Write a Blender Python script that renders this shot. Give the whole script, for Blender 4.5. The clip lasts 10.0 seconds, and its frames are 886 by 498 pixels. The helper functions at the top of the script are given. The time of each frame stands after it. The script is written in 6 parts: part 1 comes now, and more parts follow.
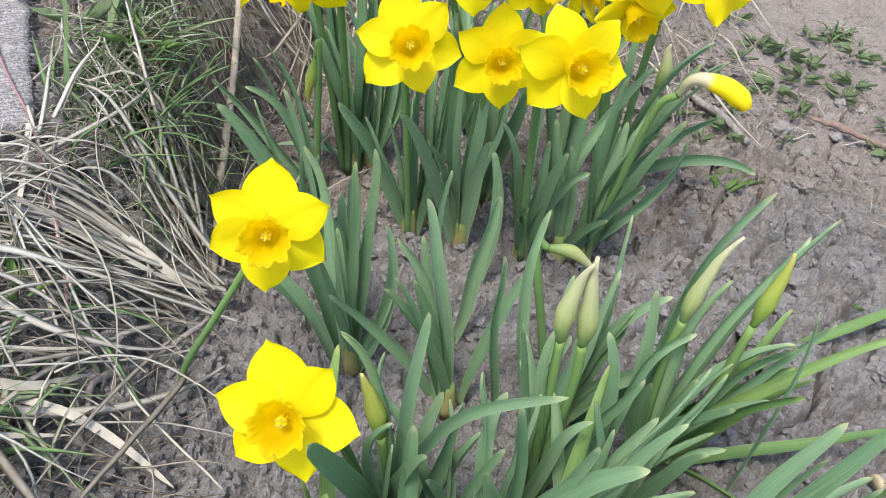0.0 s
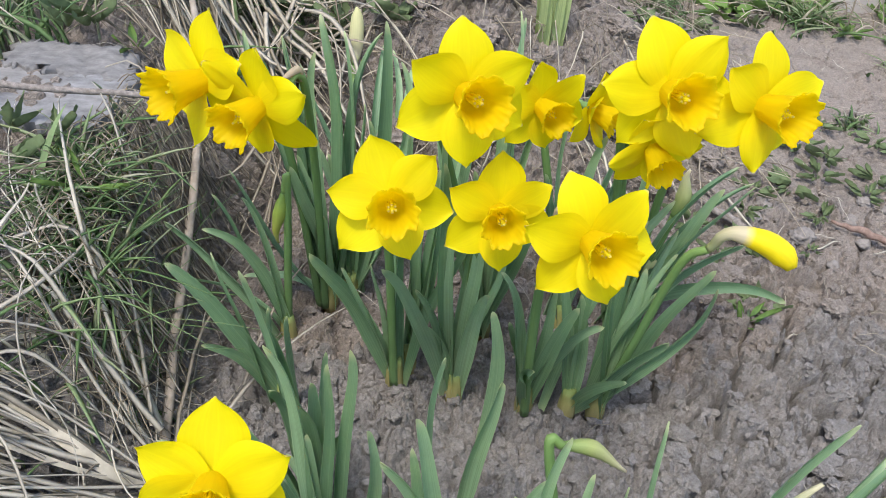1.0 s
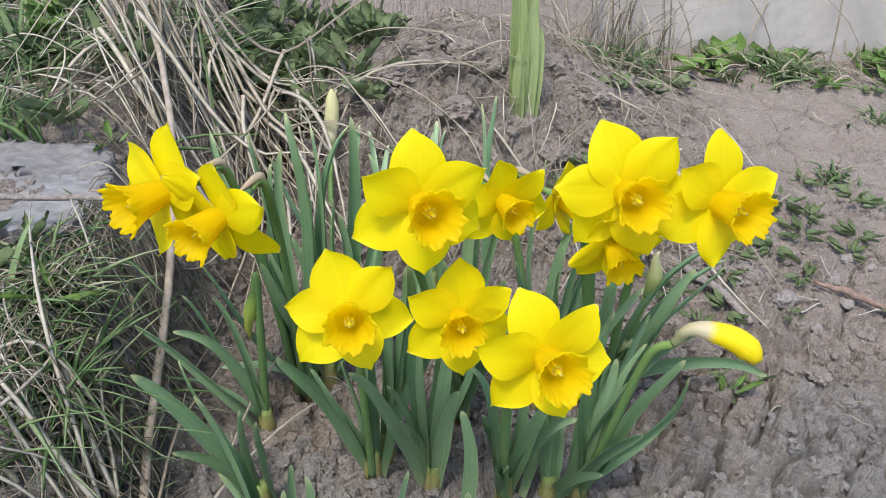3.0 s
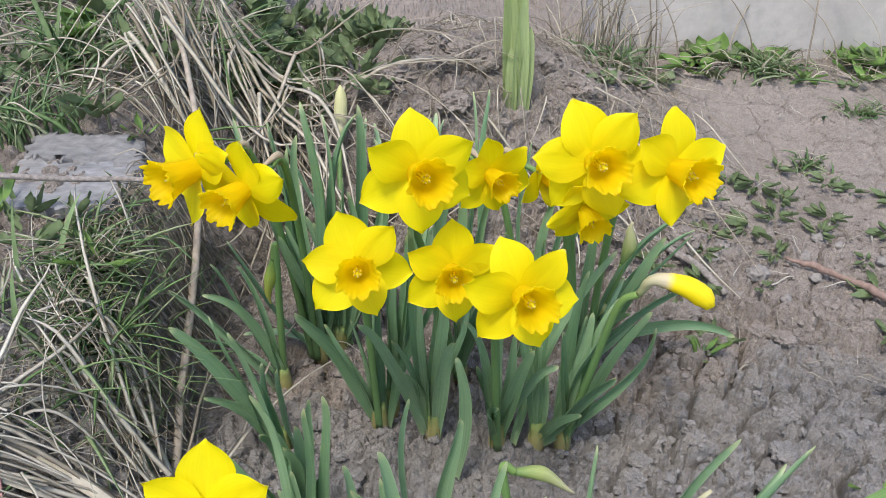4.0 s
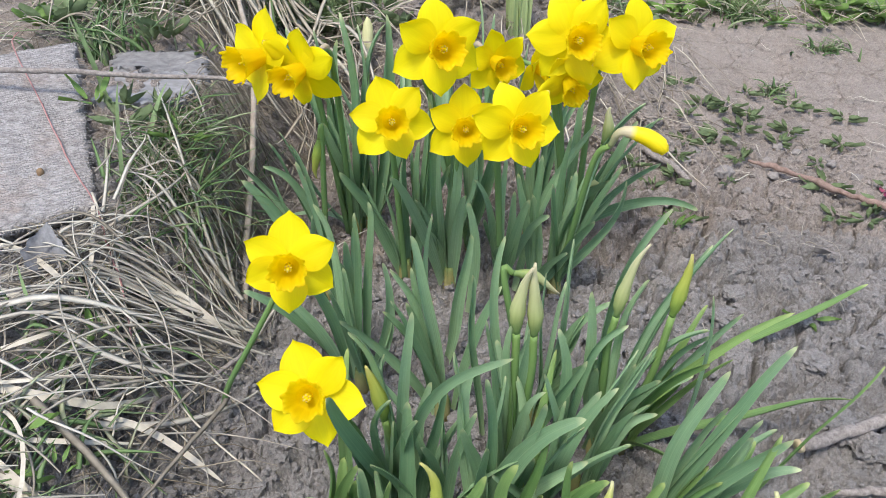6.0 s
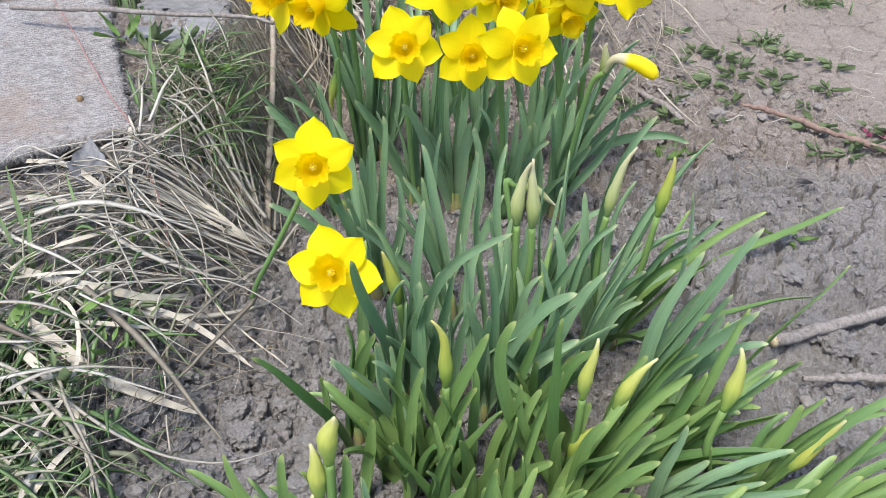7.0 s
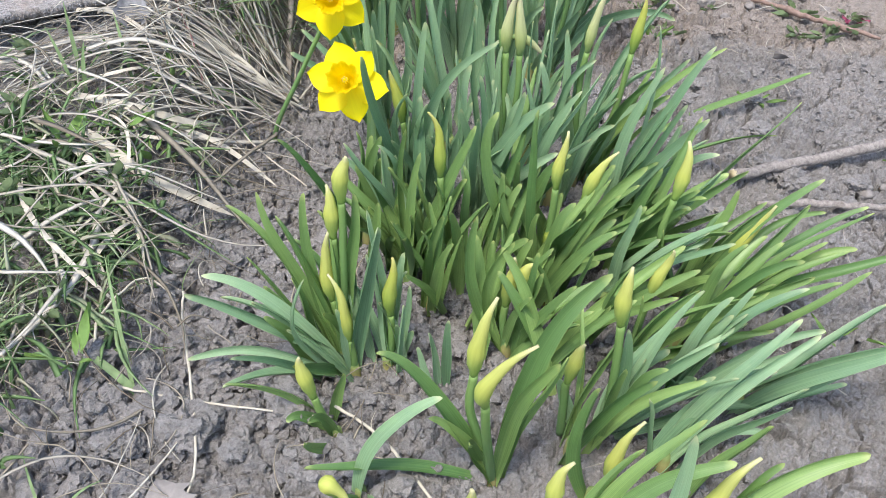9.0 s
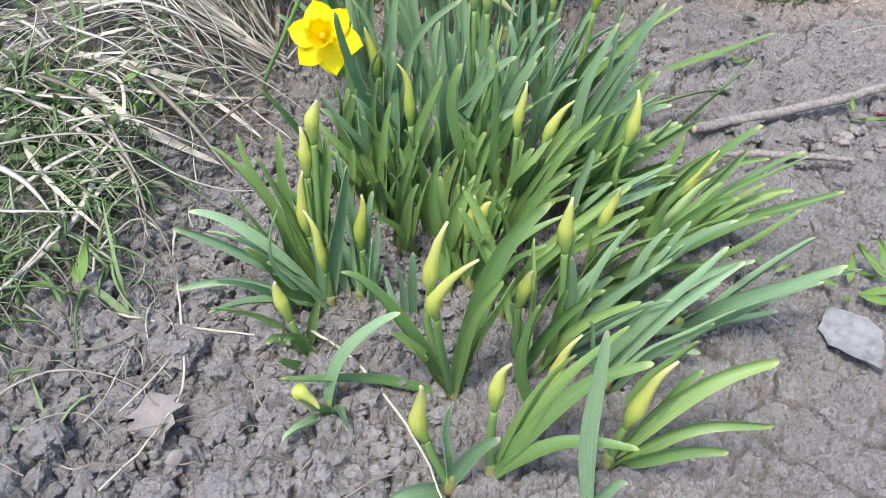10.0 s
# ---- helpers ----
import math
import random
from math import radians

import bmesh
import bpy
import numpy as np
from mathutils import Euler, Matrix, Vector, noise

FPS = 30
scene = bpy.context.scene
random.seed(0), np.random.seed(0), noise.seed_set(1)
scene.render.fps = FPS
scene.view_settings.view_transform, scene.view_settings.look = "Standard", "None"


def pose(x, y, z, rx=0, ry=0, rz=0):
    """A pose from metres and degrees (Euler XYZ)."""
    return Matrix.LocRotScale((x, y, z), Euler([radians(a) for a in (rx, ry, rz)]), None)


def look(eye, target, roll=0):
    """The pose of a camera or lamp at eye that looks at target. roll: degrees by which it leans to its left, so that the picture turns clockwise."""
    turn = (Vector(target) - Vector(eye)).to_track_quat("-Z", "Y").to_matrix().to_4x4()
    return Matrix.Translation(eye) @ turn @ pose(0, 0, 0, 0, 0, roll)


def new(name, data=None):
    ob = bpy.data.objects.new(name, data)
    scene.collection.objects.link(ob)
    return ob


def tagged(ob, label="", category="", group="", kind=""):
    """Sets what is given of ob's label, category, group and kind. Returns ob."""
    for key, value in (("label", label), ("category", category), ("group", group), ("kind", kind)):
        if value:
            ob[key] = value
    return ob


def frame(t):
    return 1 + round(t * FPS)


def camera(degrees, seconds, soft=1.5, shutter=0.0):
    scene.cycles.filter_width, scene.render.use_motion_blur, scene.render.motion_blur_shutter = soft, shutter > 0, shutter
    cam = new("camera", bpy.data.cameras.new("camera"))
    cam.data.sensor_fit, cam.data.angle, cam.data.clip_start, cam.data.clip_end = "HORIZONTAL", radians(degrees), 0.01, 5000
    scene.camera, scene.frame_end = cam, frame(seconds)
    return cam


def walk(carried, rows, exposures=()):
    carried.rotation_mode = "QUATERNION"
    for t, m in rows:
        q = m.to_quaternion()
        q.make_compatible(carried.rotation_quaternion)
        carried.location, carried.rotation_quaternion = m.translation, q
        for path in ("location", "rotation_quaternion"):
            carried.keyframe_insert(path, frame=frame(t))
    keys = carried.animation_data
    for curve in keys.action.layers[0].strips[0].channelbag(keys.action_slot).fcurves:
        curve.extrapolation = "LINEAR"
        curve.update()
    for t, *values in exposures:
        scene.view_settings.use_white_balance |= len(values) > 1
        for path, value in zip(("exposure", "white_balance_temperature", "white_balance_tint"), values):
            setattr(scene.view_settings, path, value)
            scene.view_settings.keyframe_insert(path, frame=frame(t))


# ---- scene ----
cam = camera(57.3, 10.0, soft=0.9)
PATH = [
    (0, (0.016, -0.003, 0.549), (0.076, 1.551, -0.709), 4.4),
    (0.5, (0.017, 0.095, 0.562), (0.095, 1.683, -0.652), 4.1),
    (1, (0.012, 0.147, 0.564), (0.1, 1.759, -0.617), 3.8),
    (1.5, (-0.017, 0.18, 0.564), (0.061, 1.809, -0.594), 3.0),
    (2, (-0.012, 0.202, 0.589), (0.061, 1.842, -0.554), 2.4),
    (2.5, (0.025, 0.191, 0.58), (0.096, 1.843, -0.545), 1.6),
    (2.7, (0.038, 0.186, 0.589), (0.108, 1.843, -0.529), 1.4),
    (3.8, (0.05, 0.105, 0.622), (0.101, 1.78, -0.471), 0.2),
    (4, (0.052, 0.079, 0.624), (0.098, 1.755, -0.466), 0.2),
    (4.5, (0.052, 0.022, 0.631), (0.088, 1.703, -0.451), 0.1),
    (5, (0.048, -0.031, 0.616), (0.073, 1.648, -0.469), -0.1),
    (5.2, (0.047, -0.054, 0.619), (0.066, 1.625, -0.467), -0.3),
    (6.3, (0.04, -0.191, 0.607), (0.061, 1.475, -0.501), -0.6),
    (6.5, (0.041, -0.212, 0.606), (0.057, 1.448, -0.508), -0.7),
    (7, (0.037, -0.261, 0.593), (0.044, 1.384, -0.544), -0.6),
    (7.5, (0.046, -0.299, 0.584), (0.042, 1.332, -0.574), -0.3),
    (8, (0.048, -0.338, 0.574), (0.034, 1.27, -0.615), -0.0),
    (8.5, (0.052, -0.378, 0.565), (0.031, 1.211, -0.649), 0.0),
    (9, (0.054, -0.437, 0.553), (0.026, 1.138, -0.68), -0.2),
    (9.5, (0.072, -0.475, 0.56), (0.042, 1.083, -0.695), -0.3),
    (10, (0.092, -0.51, 0.566), (0.05, 1.029, -0.711), -0.6),
]
walk(cam, [(t, look(eye, target, roll)) for t, eye, target, roll in PATH], exposures=((0, 1.20), (0.6, 1.08), (2.5, 0.95), (5.0, 0.98), (6.5, 1.10), (8.0, 1.23), (10.0, 1.32)))

# ---- world, sun, exposure ----
world = bpy.data.worlds.new("sky_world")
scene.world = world
world.use_nodes = True
wn = world.node_tree
sky = wn.nodes.new("ShaderNodeTexSky")
sky.sky_type = 'NISHITA'
sky.sun_disc = False
sky.sun_elevation = radians(64)
sky.sun_rotation = radians(207)
sky.air_density, sky.dust_density, sky.ozone_density = 1.0, 2.0, 1.0
wn.links.new(sky.outputs["Color"], wn.nodes["Background"].inputs["Color"])
wn.nodes["Background"].inputs["Strength"].default_value = 0.145

sun_data = bpy.data.lights.new("sun", 'SUN')
sun_data.energy, sun_data.angle, sun_data.color = 1.45, radians(12), (1.0, 0.965, 0.87)
sun = new("sun", sun_data)
sun.matrix_world = look((-0.4, -0.8, 2.0), (0, 0, 0))


# ---- materials ----
def shader(name, rough=0.8, spec=0.3):
    m = bpy.data.materials.new(name)
    m.use_nodes = True
    b = m.node_tree.nodes["Principled BSDF"]
    b.inputs["Roughness"].default_value = rough
    b.inputs["Specular IOR Level"].default_value = spec
    return m, m.node_tree, b


def add(nt, kind, **props):
    n = nt.nodes.new(kind)
    for k, v in props.items():
        n.inputs[k].default_value = v
    return n


def ramp(nt, fac, stops):
    r = nt.nodes.new("ShaderNodeValToRGB")
    el = r.color_ramp.elements
    while len(el) < len(stops):
        el.new(0.5)
    for e, (p, c) in zip(el, stops):
        e.position, e.color = p, (*c, 1)
    nt.links.new(fac, r.inputs["Fac"])
    return r.outputs["Color"]


def mixc(nt, fac, a, b, mode='MIX'):
    n = nt.nodes.new("ShaderNodeMix")
    n.data_type, n.blend_type = 'RGBA', mode
    for sock, v in ((n.inputs[0], fac), (n.inputs[6], a), (n.inputs[7], b)):
        if isinstance(v, (int, float)):
            sock.default_value = v
        elif isinstance(v, tuple):
            sock.default_value = (*v, 1)
        else:
            nt.links.new(v, sock)
    return n.outputs[2]


def coords(nt, scale=(1, 1, 1), kind="Object"):
    tc = nt.nodes.new("ShaderNodeTexCoord")
    mp = nt.nodes.new("ShaderNodeMapping")
    mp.inputs["Scale"].default_value = scale
    nt.links.new(tc.outputs[kind], mp.inputs["Vector"])
    return mp.outputs["Vector"]


def noise_tex(nt, vec, scale, detail=4.0, rough=0.6):
    n = add(nt, "ShaderNodeTexNoise", Scale=scale, Detail=detail, Roughness=rough)
    nt.links.new(vec, n.inputs["Vector"])
    return n.outputs["Fac"]


def bump(nt, b, height, strength, distance, under=None):
    n = add(nt, "ShaderNodeBump", Strength=strength, Distance=distance)
    nt.links.new(height, n.inputs["Height"])
    if under is not None:
        nt.links.new(under, n.inputs["Normal"])
    nt.links.new(n.outputs["Normal"], b.inputs["Normal"])
    return n.outputs["Normal"]


def see_through(nt, b, colour, amount):
    """Thin living tissue: part of the light passes through."""
    t = nt.nodes.new("ShaderNodeBsdfTranslucent")
    nt.links.new(colour, t.inputs["Color"])
    mx = nt.nodes.new("ShaderNodeMixShader")
    mx.inputs[0].default_value = amount
    nt.links.new(b.outputs[0], mx.inputs[1])
    nt.links.new(t.outputs[0], mx.inputs[2])
    nt.links.new(mx.outputs[0], nt.nodes["Material Output"].inputs["Surface"])


def soil_material():
    m, nt, b = shader("dry_clay_soil", 0.95, 0.15)
    v = coords(nt)
    big = noise_tex(nt, v, 5.0, 5)
    mid = noise_tex(nt, v, 60.0, 6, 0.7)
    fine = noise_tex(nt, v, 330.0, 6, 0.75)
    c1 = ramp(nt, big, [(0.35, (0.320, 0.283, 0.262)), (0.65, (0.435, 0.390, 0.368))])
    c2 = ramp(nt, mid, [(0.3, (0.256, 0.229, 0.212)), (0.7, (0.500, 0.452, 0.427))])
    c = mixc(nt, 0.5, c1, c2)
    warm = noise_tex(nt, v, 9.0, 4)
    c = mixc(nt, ramp(nt, warm, [(0.48, (0, 0, 0)), (0.75, (0.4, 0.4, 0.4))]), c, (0.459, 0.390, 0.348))
    where = nt.nodes.new("ShaderNodeSeparateXYZ")
    nt.links.new(nt.nodes.new("ShaderNodeNewGeometry").outputs["Position"], where.inputs[0])
    drift = add(nt, "ShaderNodeMath")
    drift.operation = 'MULTIPLY_ADD'
    nt.links.new(big, drift.inputs[0])
    drift.inputs[1].default_value = 0.5
    nt.links.new(where.outputs["Y"], drift.inputs[2])
    c = mixc(nt, 1.0, c, ramp(nt, drift.outputs[0], [(0.85, (1.000, 1.065, 1.115)), (1.35, (1.010, 1.045, 1.055)), (1.80, (1.05, 1.03, 0.99))]), 'MULTIPLY')
    c3 = ramp(nt, fine, [(0.3, (0.56, 0.54, 0.52)), (0.7, (1.40, 1.40, 1.40))])
    c = mixc(nt, 0.7, c, c3, 'MULTIPLY')
    vor = add(nt, "ShaderNodeTexVoronoi", Scale=230.0, Detail=2.0, Roughness=0.6)
    nt.links.new(v, vor.inputs["Vector"])
    c4 = ramp(nt, vor.outputs["Distance"], [(0.1, (1.18, 1.18, 1.18)), (0.6, (0.72, 0.71, 0.70))])
    c = mixc(nt, 0.8, c, c4, 'MULTIPLY')
    nt.links.new(c, b.inputs["Base Color"])
    n1 = bump(nt, b, mid, 0.8, 0.007)
    bump(nt, b, fine, 0.9, 0.0034, n1)
    return m


def leaf_material(name, dark, mid, tip, amount=0.22):
    m, nt, b = shader(name, 0.42, 0.6)
    v = coords(nt, kind="UV")
    sep = nt.nodes.new("ShaderNodeSeparateXYZ")
    nt.links.new(v, sep.inputs[0])
    info = nt.nodes.new("ShaderNodeObjectInfo")
    base = mixc(nt, info.outputs["Random"], dark, mid)
    streak = noise_tex(nt, coords(nt, (26, 1.2, 1), "UV"), 1.0, 3)
    base = mixc(nt, 0.7, base, ramp(nt, streak, [(0.3, (0.62, 0.66, 0.64)), (0.7, (1.28, 1.24, 1.24))]), 'MULTIPLY')
    blotch = noise_tex(nt, coords(nt), 45.0, 3)
    base = mixc(nt, 0.4, base, ramp(nt, blotch, [(0.3, (0.8, 0.82, 0.85)), (0.7, (1.1, 1.08, 1.0))]), 'MULTIPLY')
    end = ramp(nt, sep.outputs["Y"], [(0.0, (0.5, 0.5, 0.5)), (0.04, (0.22, 0.22, 0.22)), (0.16, (0, 0, 0)), (0.80, (0, 0, 0)), (0.955, (0.12, 0.12, 0.12)), (0.985, (0.9, 0.9, 0.9))])
    base = mixc(nt, end, base, tip)
    rim = ramp(nt, sep.outputs["X"], [(0.0, (0.25, 0.25, 0.25)), (0.06, (0, 0, 0)), (0.47, (0, 0, 0)), (0.5, (0.12, 0.12, 0.12)), (0.53, (0, 0, 0)), (0.94, (0, 0, 0)), (1.0, (0.25, 0.25, 0.25))])
    base = mixc(nt, rim, base, tip)
    nt.links.new(base, b.inputs["Base Color"])
    bump(nt, b, streak, 0.25, 0.0006)
    see_through(nt, b, base, amount)
    return m


def petal_material(name, c1, c2, amount=0.35):
    m, nt, b = shader(name, 0.55, 0.25)
    v = coords(nt, kind="UV")
    sep = nt.nodes.new("ShaderNodeSeparateXYZ")
    nt.links.new(v, sep.inputs[0])
    info = nt.nodes.new("ShaderNodeObjectInfo")
    col = mixc(nt, info.outputs["Random"], c1, c2)
    vein = noise_tex(nt, coords(nt, (22, 1.0, 1), "UV"), 1.0, 3)
    col = mixc(nt, 0.35, col, ramp(nt, vein, [(0.3, (0.88, 0.84, 0.8)), (0.7, (1.05, 1.04, 1.0))]), 'MULTIPLY')
    end = ramp(nt, sep.outputs["Y"], [(0.0, (0, 0, 0)), (0.965, (0, 0, 0)), (0.995, (0.7, 0.7, 0.7))])
    col = mixc(nt, end, col, (0.75, 0.66, 0.35))
    nt.links.new(col, b.inputs["Base Color"])
    bump(nt, b, vein, 0.2, 0.0008)
    see_through(nt, b, col, amount)
    return m


def gradient_material(name, stops, rough=0.5, amount=0.2):
    """Colour running along the length of a bud or stem."""
    m, nt, b = shader(name, rough, 0.35)
    sep = nt.nodes.new("ShaderNodeSeparateXYZ")
    nt.links.new(coords(nt, kind="UV"), sep.inputs[0])
    streak = noise_tex(nt, coords(nt, (14, 1.5, 1), "UV"), 1.0, 3)
    col = ramp(nt, sep.outputs["Y"], stops)
    col = mixc(nt, 0.5, col, ramp(nt, streak, [(0.3, (0.75, 0.78, 0.7)), (0.7, (1.12, 1.1, 1.1))]), 'MULTIPLY')
    nt.links.new(col, b.inputs["Base Color"])
    bump(nt, b, streak, 0.3, 0.0006)
    see_through(nt, b, col, amount)
    return m


def island_material(name, stops, rough=0.8, amount=0.0, scale=90.0):
    """Many strands in one mesh, each of its own tone."""
    m, nt, b = shader(name, rough, 0.2)
    geo = nt.nodes.new("ShaderNodeNewGeometry")
    col = ramp(nt, geo.outputs["Random Per Island"], stops)
    n = noise_tex(nt, coords(nt), scale, 4)
    col = mixc(nt, 0.6, col, ramp(nt, n, [(0.3, (0.65, 0.63, 0.6)), (0.7, (1.15, 1.15, 1.15))]), 'MULTIPLY')
    nt.links.new(col, b.inputs["Base Color"])
    bump(nt, b, n, 0.3, 0.001)
    if amount:
        see_through(nt, b, col, amount)
    return m


def rough_material(name, c1, c2, scale, rough=0.9, stretch=(1, 1, 1), depth=0.002, c3=None):
    m, nt, b = shader(name, rough, 0.2)
    v = coords(nt, stretch)
    n1 = noise_tex(nt, v, scale, 6, 0.65)
    n2 = noise_tex(nt, coords(nt), scale * 0.12, 3)
    col = ramp(nt, n1, [(0.3, c1), (0.7, c2)])
    if c3:
        col = mixc(nt, ramp(nt, n2, [(0.45, (0, 0, 0)), (0.7, (0.8, 0.8, 0.8))]), col, c3)
    nt.links.new(col, b.inputs["Base Color"])
    bump(nt, b, n1, 0.6, depth)
    return m


SOIL = soil_material()
blue_leaf = leaf_material("blue_green_leaf", (0.205, 0.365, 0.195), (0.405, 0.59, 0.35), (0.60, 0.66, 0.38), 0.42)
fresh_leaf = leaf_material("fresh_green_leaf", (0.142, 0.280, 0.090), (0.310, 0.468, 0.152), (0.46, 0.55, 0.20), 0.36)
PETAL = petal_material("yellow_petal", (0.95, 0.84, 0.006), (0.97, 0.89, 0.010), 0.55)
CORONA = petal_material("deep_yellow_corona", (0.985, 0.805, 0.005), (0.985, 0.825, 0.006), 0.68)
POLLEN = petal_material("pale_yellow_stamen", (0.98, 0.90, 0.03), (0.98, 0.92, 0.05), 0.7)
STEM = gradient_material("green_stem", [(0.0, (0.16, 0.27, 0.11)), (0.5, (0.17, 0.30, 0.10)), (1.0, (0.24, 0.37, 0.11))])
SHEATH = gradient_material("yellowish_bulb_sheath", [(0.0, (0.33, 0.27, 0.13)), (0.6, (0.36, 0.34, 0.13)), (1.0, (0.20, 0.27, 0.09))], 0.7, 0.1)
SPATHE = gradient_material("papery_spathe", [(0.0, (0.30, 0.30, 0.16)), (0.5, (0.55, 0.45, 0.32)), (1.0, (0.6, 0.48, 0.36))], 0.8, 0.3)
BUD = {
    "g": gradient_material("green_bud", [(0.0, (0.17, 0.29, 0.07)), (0.4, (0.32, 0.42, 0.08)), (0.8, (0.48, 0.50, 0.10)), (1.0, (0.6, 0.55, 0.2))]),
    "y": gradient_material("yellow_green_bud", [(0.0, (0.22, 0.36, 0.08)), (0.3, (0.36, 0.46, 0.11)), (0.55, (0.51, 0.54, 0.12)), (0.85, (0.55, 0.56, 0.17)), (1.0, (0.66, 0.62, 0.36))]),
    "p": gradient_material("cream_bud", [(0.0, (0.17, 0.28, 0.09)), (0.18, (0.45, 0.46, 0.24)), (0.35, (0.66, 0.60, 0.42)), (0.75, (0.68, 0.66, 0.36)), (1.0, (0.62, 0.60, 0.30))]),
    "w": gradient_material("pale_green_bud", [(0.0, (0.17, 0.28, 0.09)), (0.4, (0.40, 0.46, 0.17)), (0.8, (0.55, 0.55, 0.30)), (1.0, (0.62, 0.56, 0.38))]),
    "r": gradient_material("opening_yellow_bud", [(0.0, (0.35, 0.40, 0.18)), (0.56, (0.62, 0.54, 0.38)), (0.63, (0.95, 0.76, 0.01)), (1.0, (0.93, 0.74, 0.01))]),
}
STRAW = island_material("dry_straw", [(0.0, (0.19, 0.16, 0.12)), (0.3, (0.39, 0.35, 0.29)), (0.7, (0.49, 0.45, 0.385)), (1.0, (0.60, 0.56, 0.48))], 0.7, 0.1)
PALE_STRAW = island_material("pale_straw", [(0.0, (0.52, 0.47, 0.385)), (1.0, (0.64, 0.59, 0.49))], 0.7, 0.1)
OLD_STRAW = island_material("old_brown_straw", [(0.0, (0.20, 0.165, 0.12)), (0.4, (0.38, 0.33, 0.255)), (1.0, (0.58, 0.52, 0.42))], 0.8, 0.05)
THATCH = island_material("old_grey_thatch", [(0.0, (0.14, 0.115, 0.085)), (1.0, (0.39, 0.34, 0.265))], 0.85)
GRASS = island_material("meadow_grass", [(0.0, (0.12, 0.205, 0.085)), (0.5, (0.21, 0.325, 0.135)), (0.75, (0.34, 0.41, 0.23)), (1.0, (0.54, 0.51, 0.40))], 0.5, 0.3)
WEED = island_material("weed_leaf", [(0.0, (0.12, 0.17, 0.085)), (1.0, (0.22, 0.285, 0.14))], 0.55, 0.15)
BRIGHT_WEED = island_material("bright_weed_leaf", [(0.0, (0.12, 0.22, 0.06)), (1.0, (0.22, 0.35, 0.095))], 0.5, 0.2)
IRIS = leaf_material("pale_iris_leaf", (0.48, 0.58, 0.27), (0.56, 0.66, 0.34), (0.5, 0.6, 0.28), 0.38)
STONE = rough_material("grey_stone", (0.19, 0.172, 0.16), (0.32, 0.29, 0.27), 90)
def woven_material(name, c1, c2, stain):
    """Old woven fibre: worn pale threads both ways, bald patches and brown stains."""
    m, nt, b = shader(name, 0.95, 0.15)
    v = coords(nt)
    lines = []
    for turn_by, scale in ((-28, 62.0), (62, 95.0)):
        turn = nt.nodes.new("ShaderNodeMapping")
        turn.inputs["Rotation"].default_value = (0, 0, radians(turn_by))
        nt.links.new(v, turn.inputs["Vector"])
        wave = add(nt, "ShaderNodeTexWave", Scale=scale, Distortion=9.0, Detail=4.0)
        wave.inputs["Detail Scale"].default_value = 2.2
        wave.bands_direction = 'Y'
        nt.links.new(turn.outputs["Vector"], wave.inputs["Vector"])
        lines.append(wave.outputs["Fac"])
    n = noise_tex(nt, v, 120.0, 6, 0.75)
    bald = noise_tex(nt, v, 22.0, 5, 0.7)
    big = noise_tex(nt, v, 7.0, 5, 0.65)
    weave = mixc(nt, 0.4, ramp(nt, lines[0], [(0.05, c1), (0.55, c2)]), ramp(nt, lines[1], [(0.05, c1), (0.55, c2)]))
    col = mixc(nt, ramp(nt, bald, [(0.40, (0, 0, 0)), (0.60, (0.85, 0.85, 0.85))]), weave, ramp(nt, n, [(0.3, c1), (0.6, c2)]))
    col = mixc(nt, ramp(nt, big, [(0.50, (0, 0, 0)), (0.66, (0.8, 0.8, 0.8))]), col, stain)
    col = mixc(nt, 0.6, col, ramp(nt, n, [(0.3, (0.62, 0.6, 0.6)), (0.65, (1.12, 1.12, 1.12))]), 'MULTIPLY')
    nt.links.new(col, b.inputs["Base Color"])
    n1 = bump(nt, b, lines[0], 0.7, 0.002)
    n2 = bump(nt, b, bald, 0.5, 0.006, n1)
    bump(nt, b, n, 0.7, 0.002, n2)
    return m


BOARD = woven_material("weathered_fibre_board", (0.15, 0.140, 0.134), (0.41, 0.385, 0.37), (0.31, 0.245, 0.205))
DARK_SLAB = rough_material("dark_rough_slate", (0.13, 0.125, 0.125), (0.27, 0.26, 0.255), 60, 0.85, (1, 2, 1), 0.004)
SLAB = rough_material("grey_slate_slab", (0.15, 0.147, 0.148), (0.32, 0.315, 0.32), 60, 0.8, (1, 1.6, 1), 0.002, (0.25, 0.225, 0.20))
CONCRETE = rough_material("pale_concrete", (0.43, 0.395, 0.368), (0.54, 0.50, 0.468), 45, 0.9, (1, 1, 1), 0.002, (0.40, 0.36, 0.33))
BARK = rough_material("grey_bark", (0.15, 0.128, 0.115), (0.36, 0.32, 0.295), 220, 0.9, (1, 1, 1), 0.002)
RED_BARK = rough_material("red_brown_bark", (0.17, 0.11, 0.09), (0.33, 0.235, 0.195), 120, 0.9, (1, 1, 1), 0.002)
CUT_WOOD = rough_material("cut_wood_end", (0.40, 0.33, 0.20), (0.55, 0.46, 0.30), 150)
DRY_STALK = rough_material("dry_hollow_stalk", (0.26, 0.215, 0.17), (0.44, 0.375, 0.31), 90, 0.75)
DEAD_LEAF = rough_material("silver_grey_dead_leaf", (0.16, 0.158, 0.162), (0.33, 0.325, 0.335), 90, 0.8, (1, 1, 1), 0.002, (0.24, 0.225, 0.22))
BROWN_LEAF = rough_material("grey_brown_dead_leaf", (0.19, 0.172, 0.16), (0.29, 0.262, 0.245), 70, 0.85)
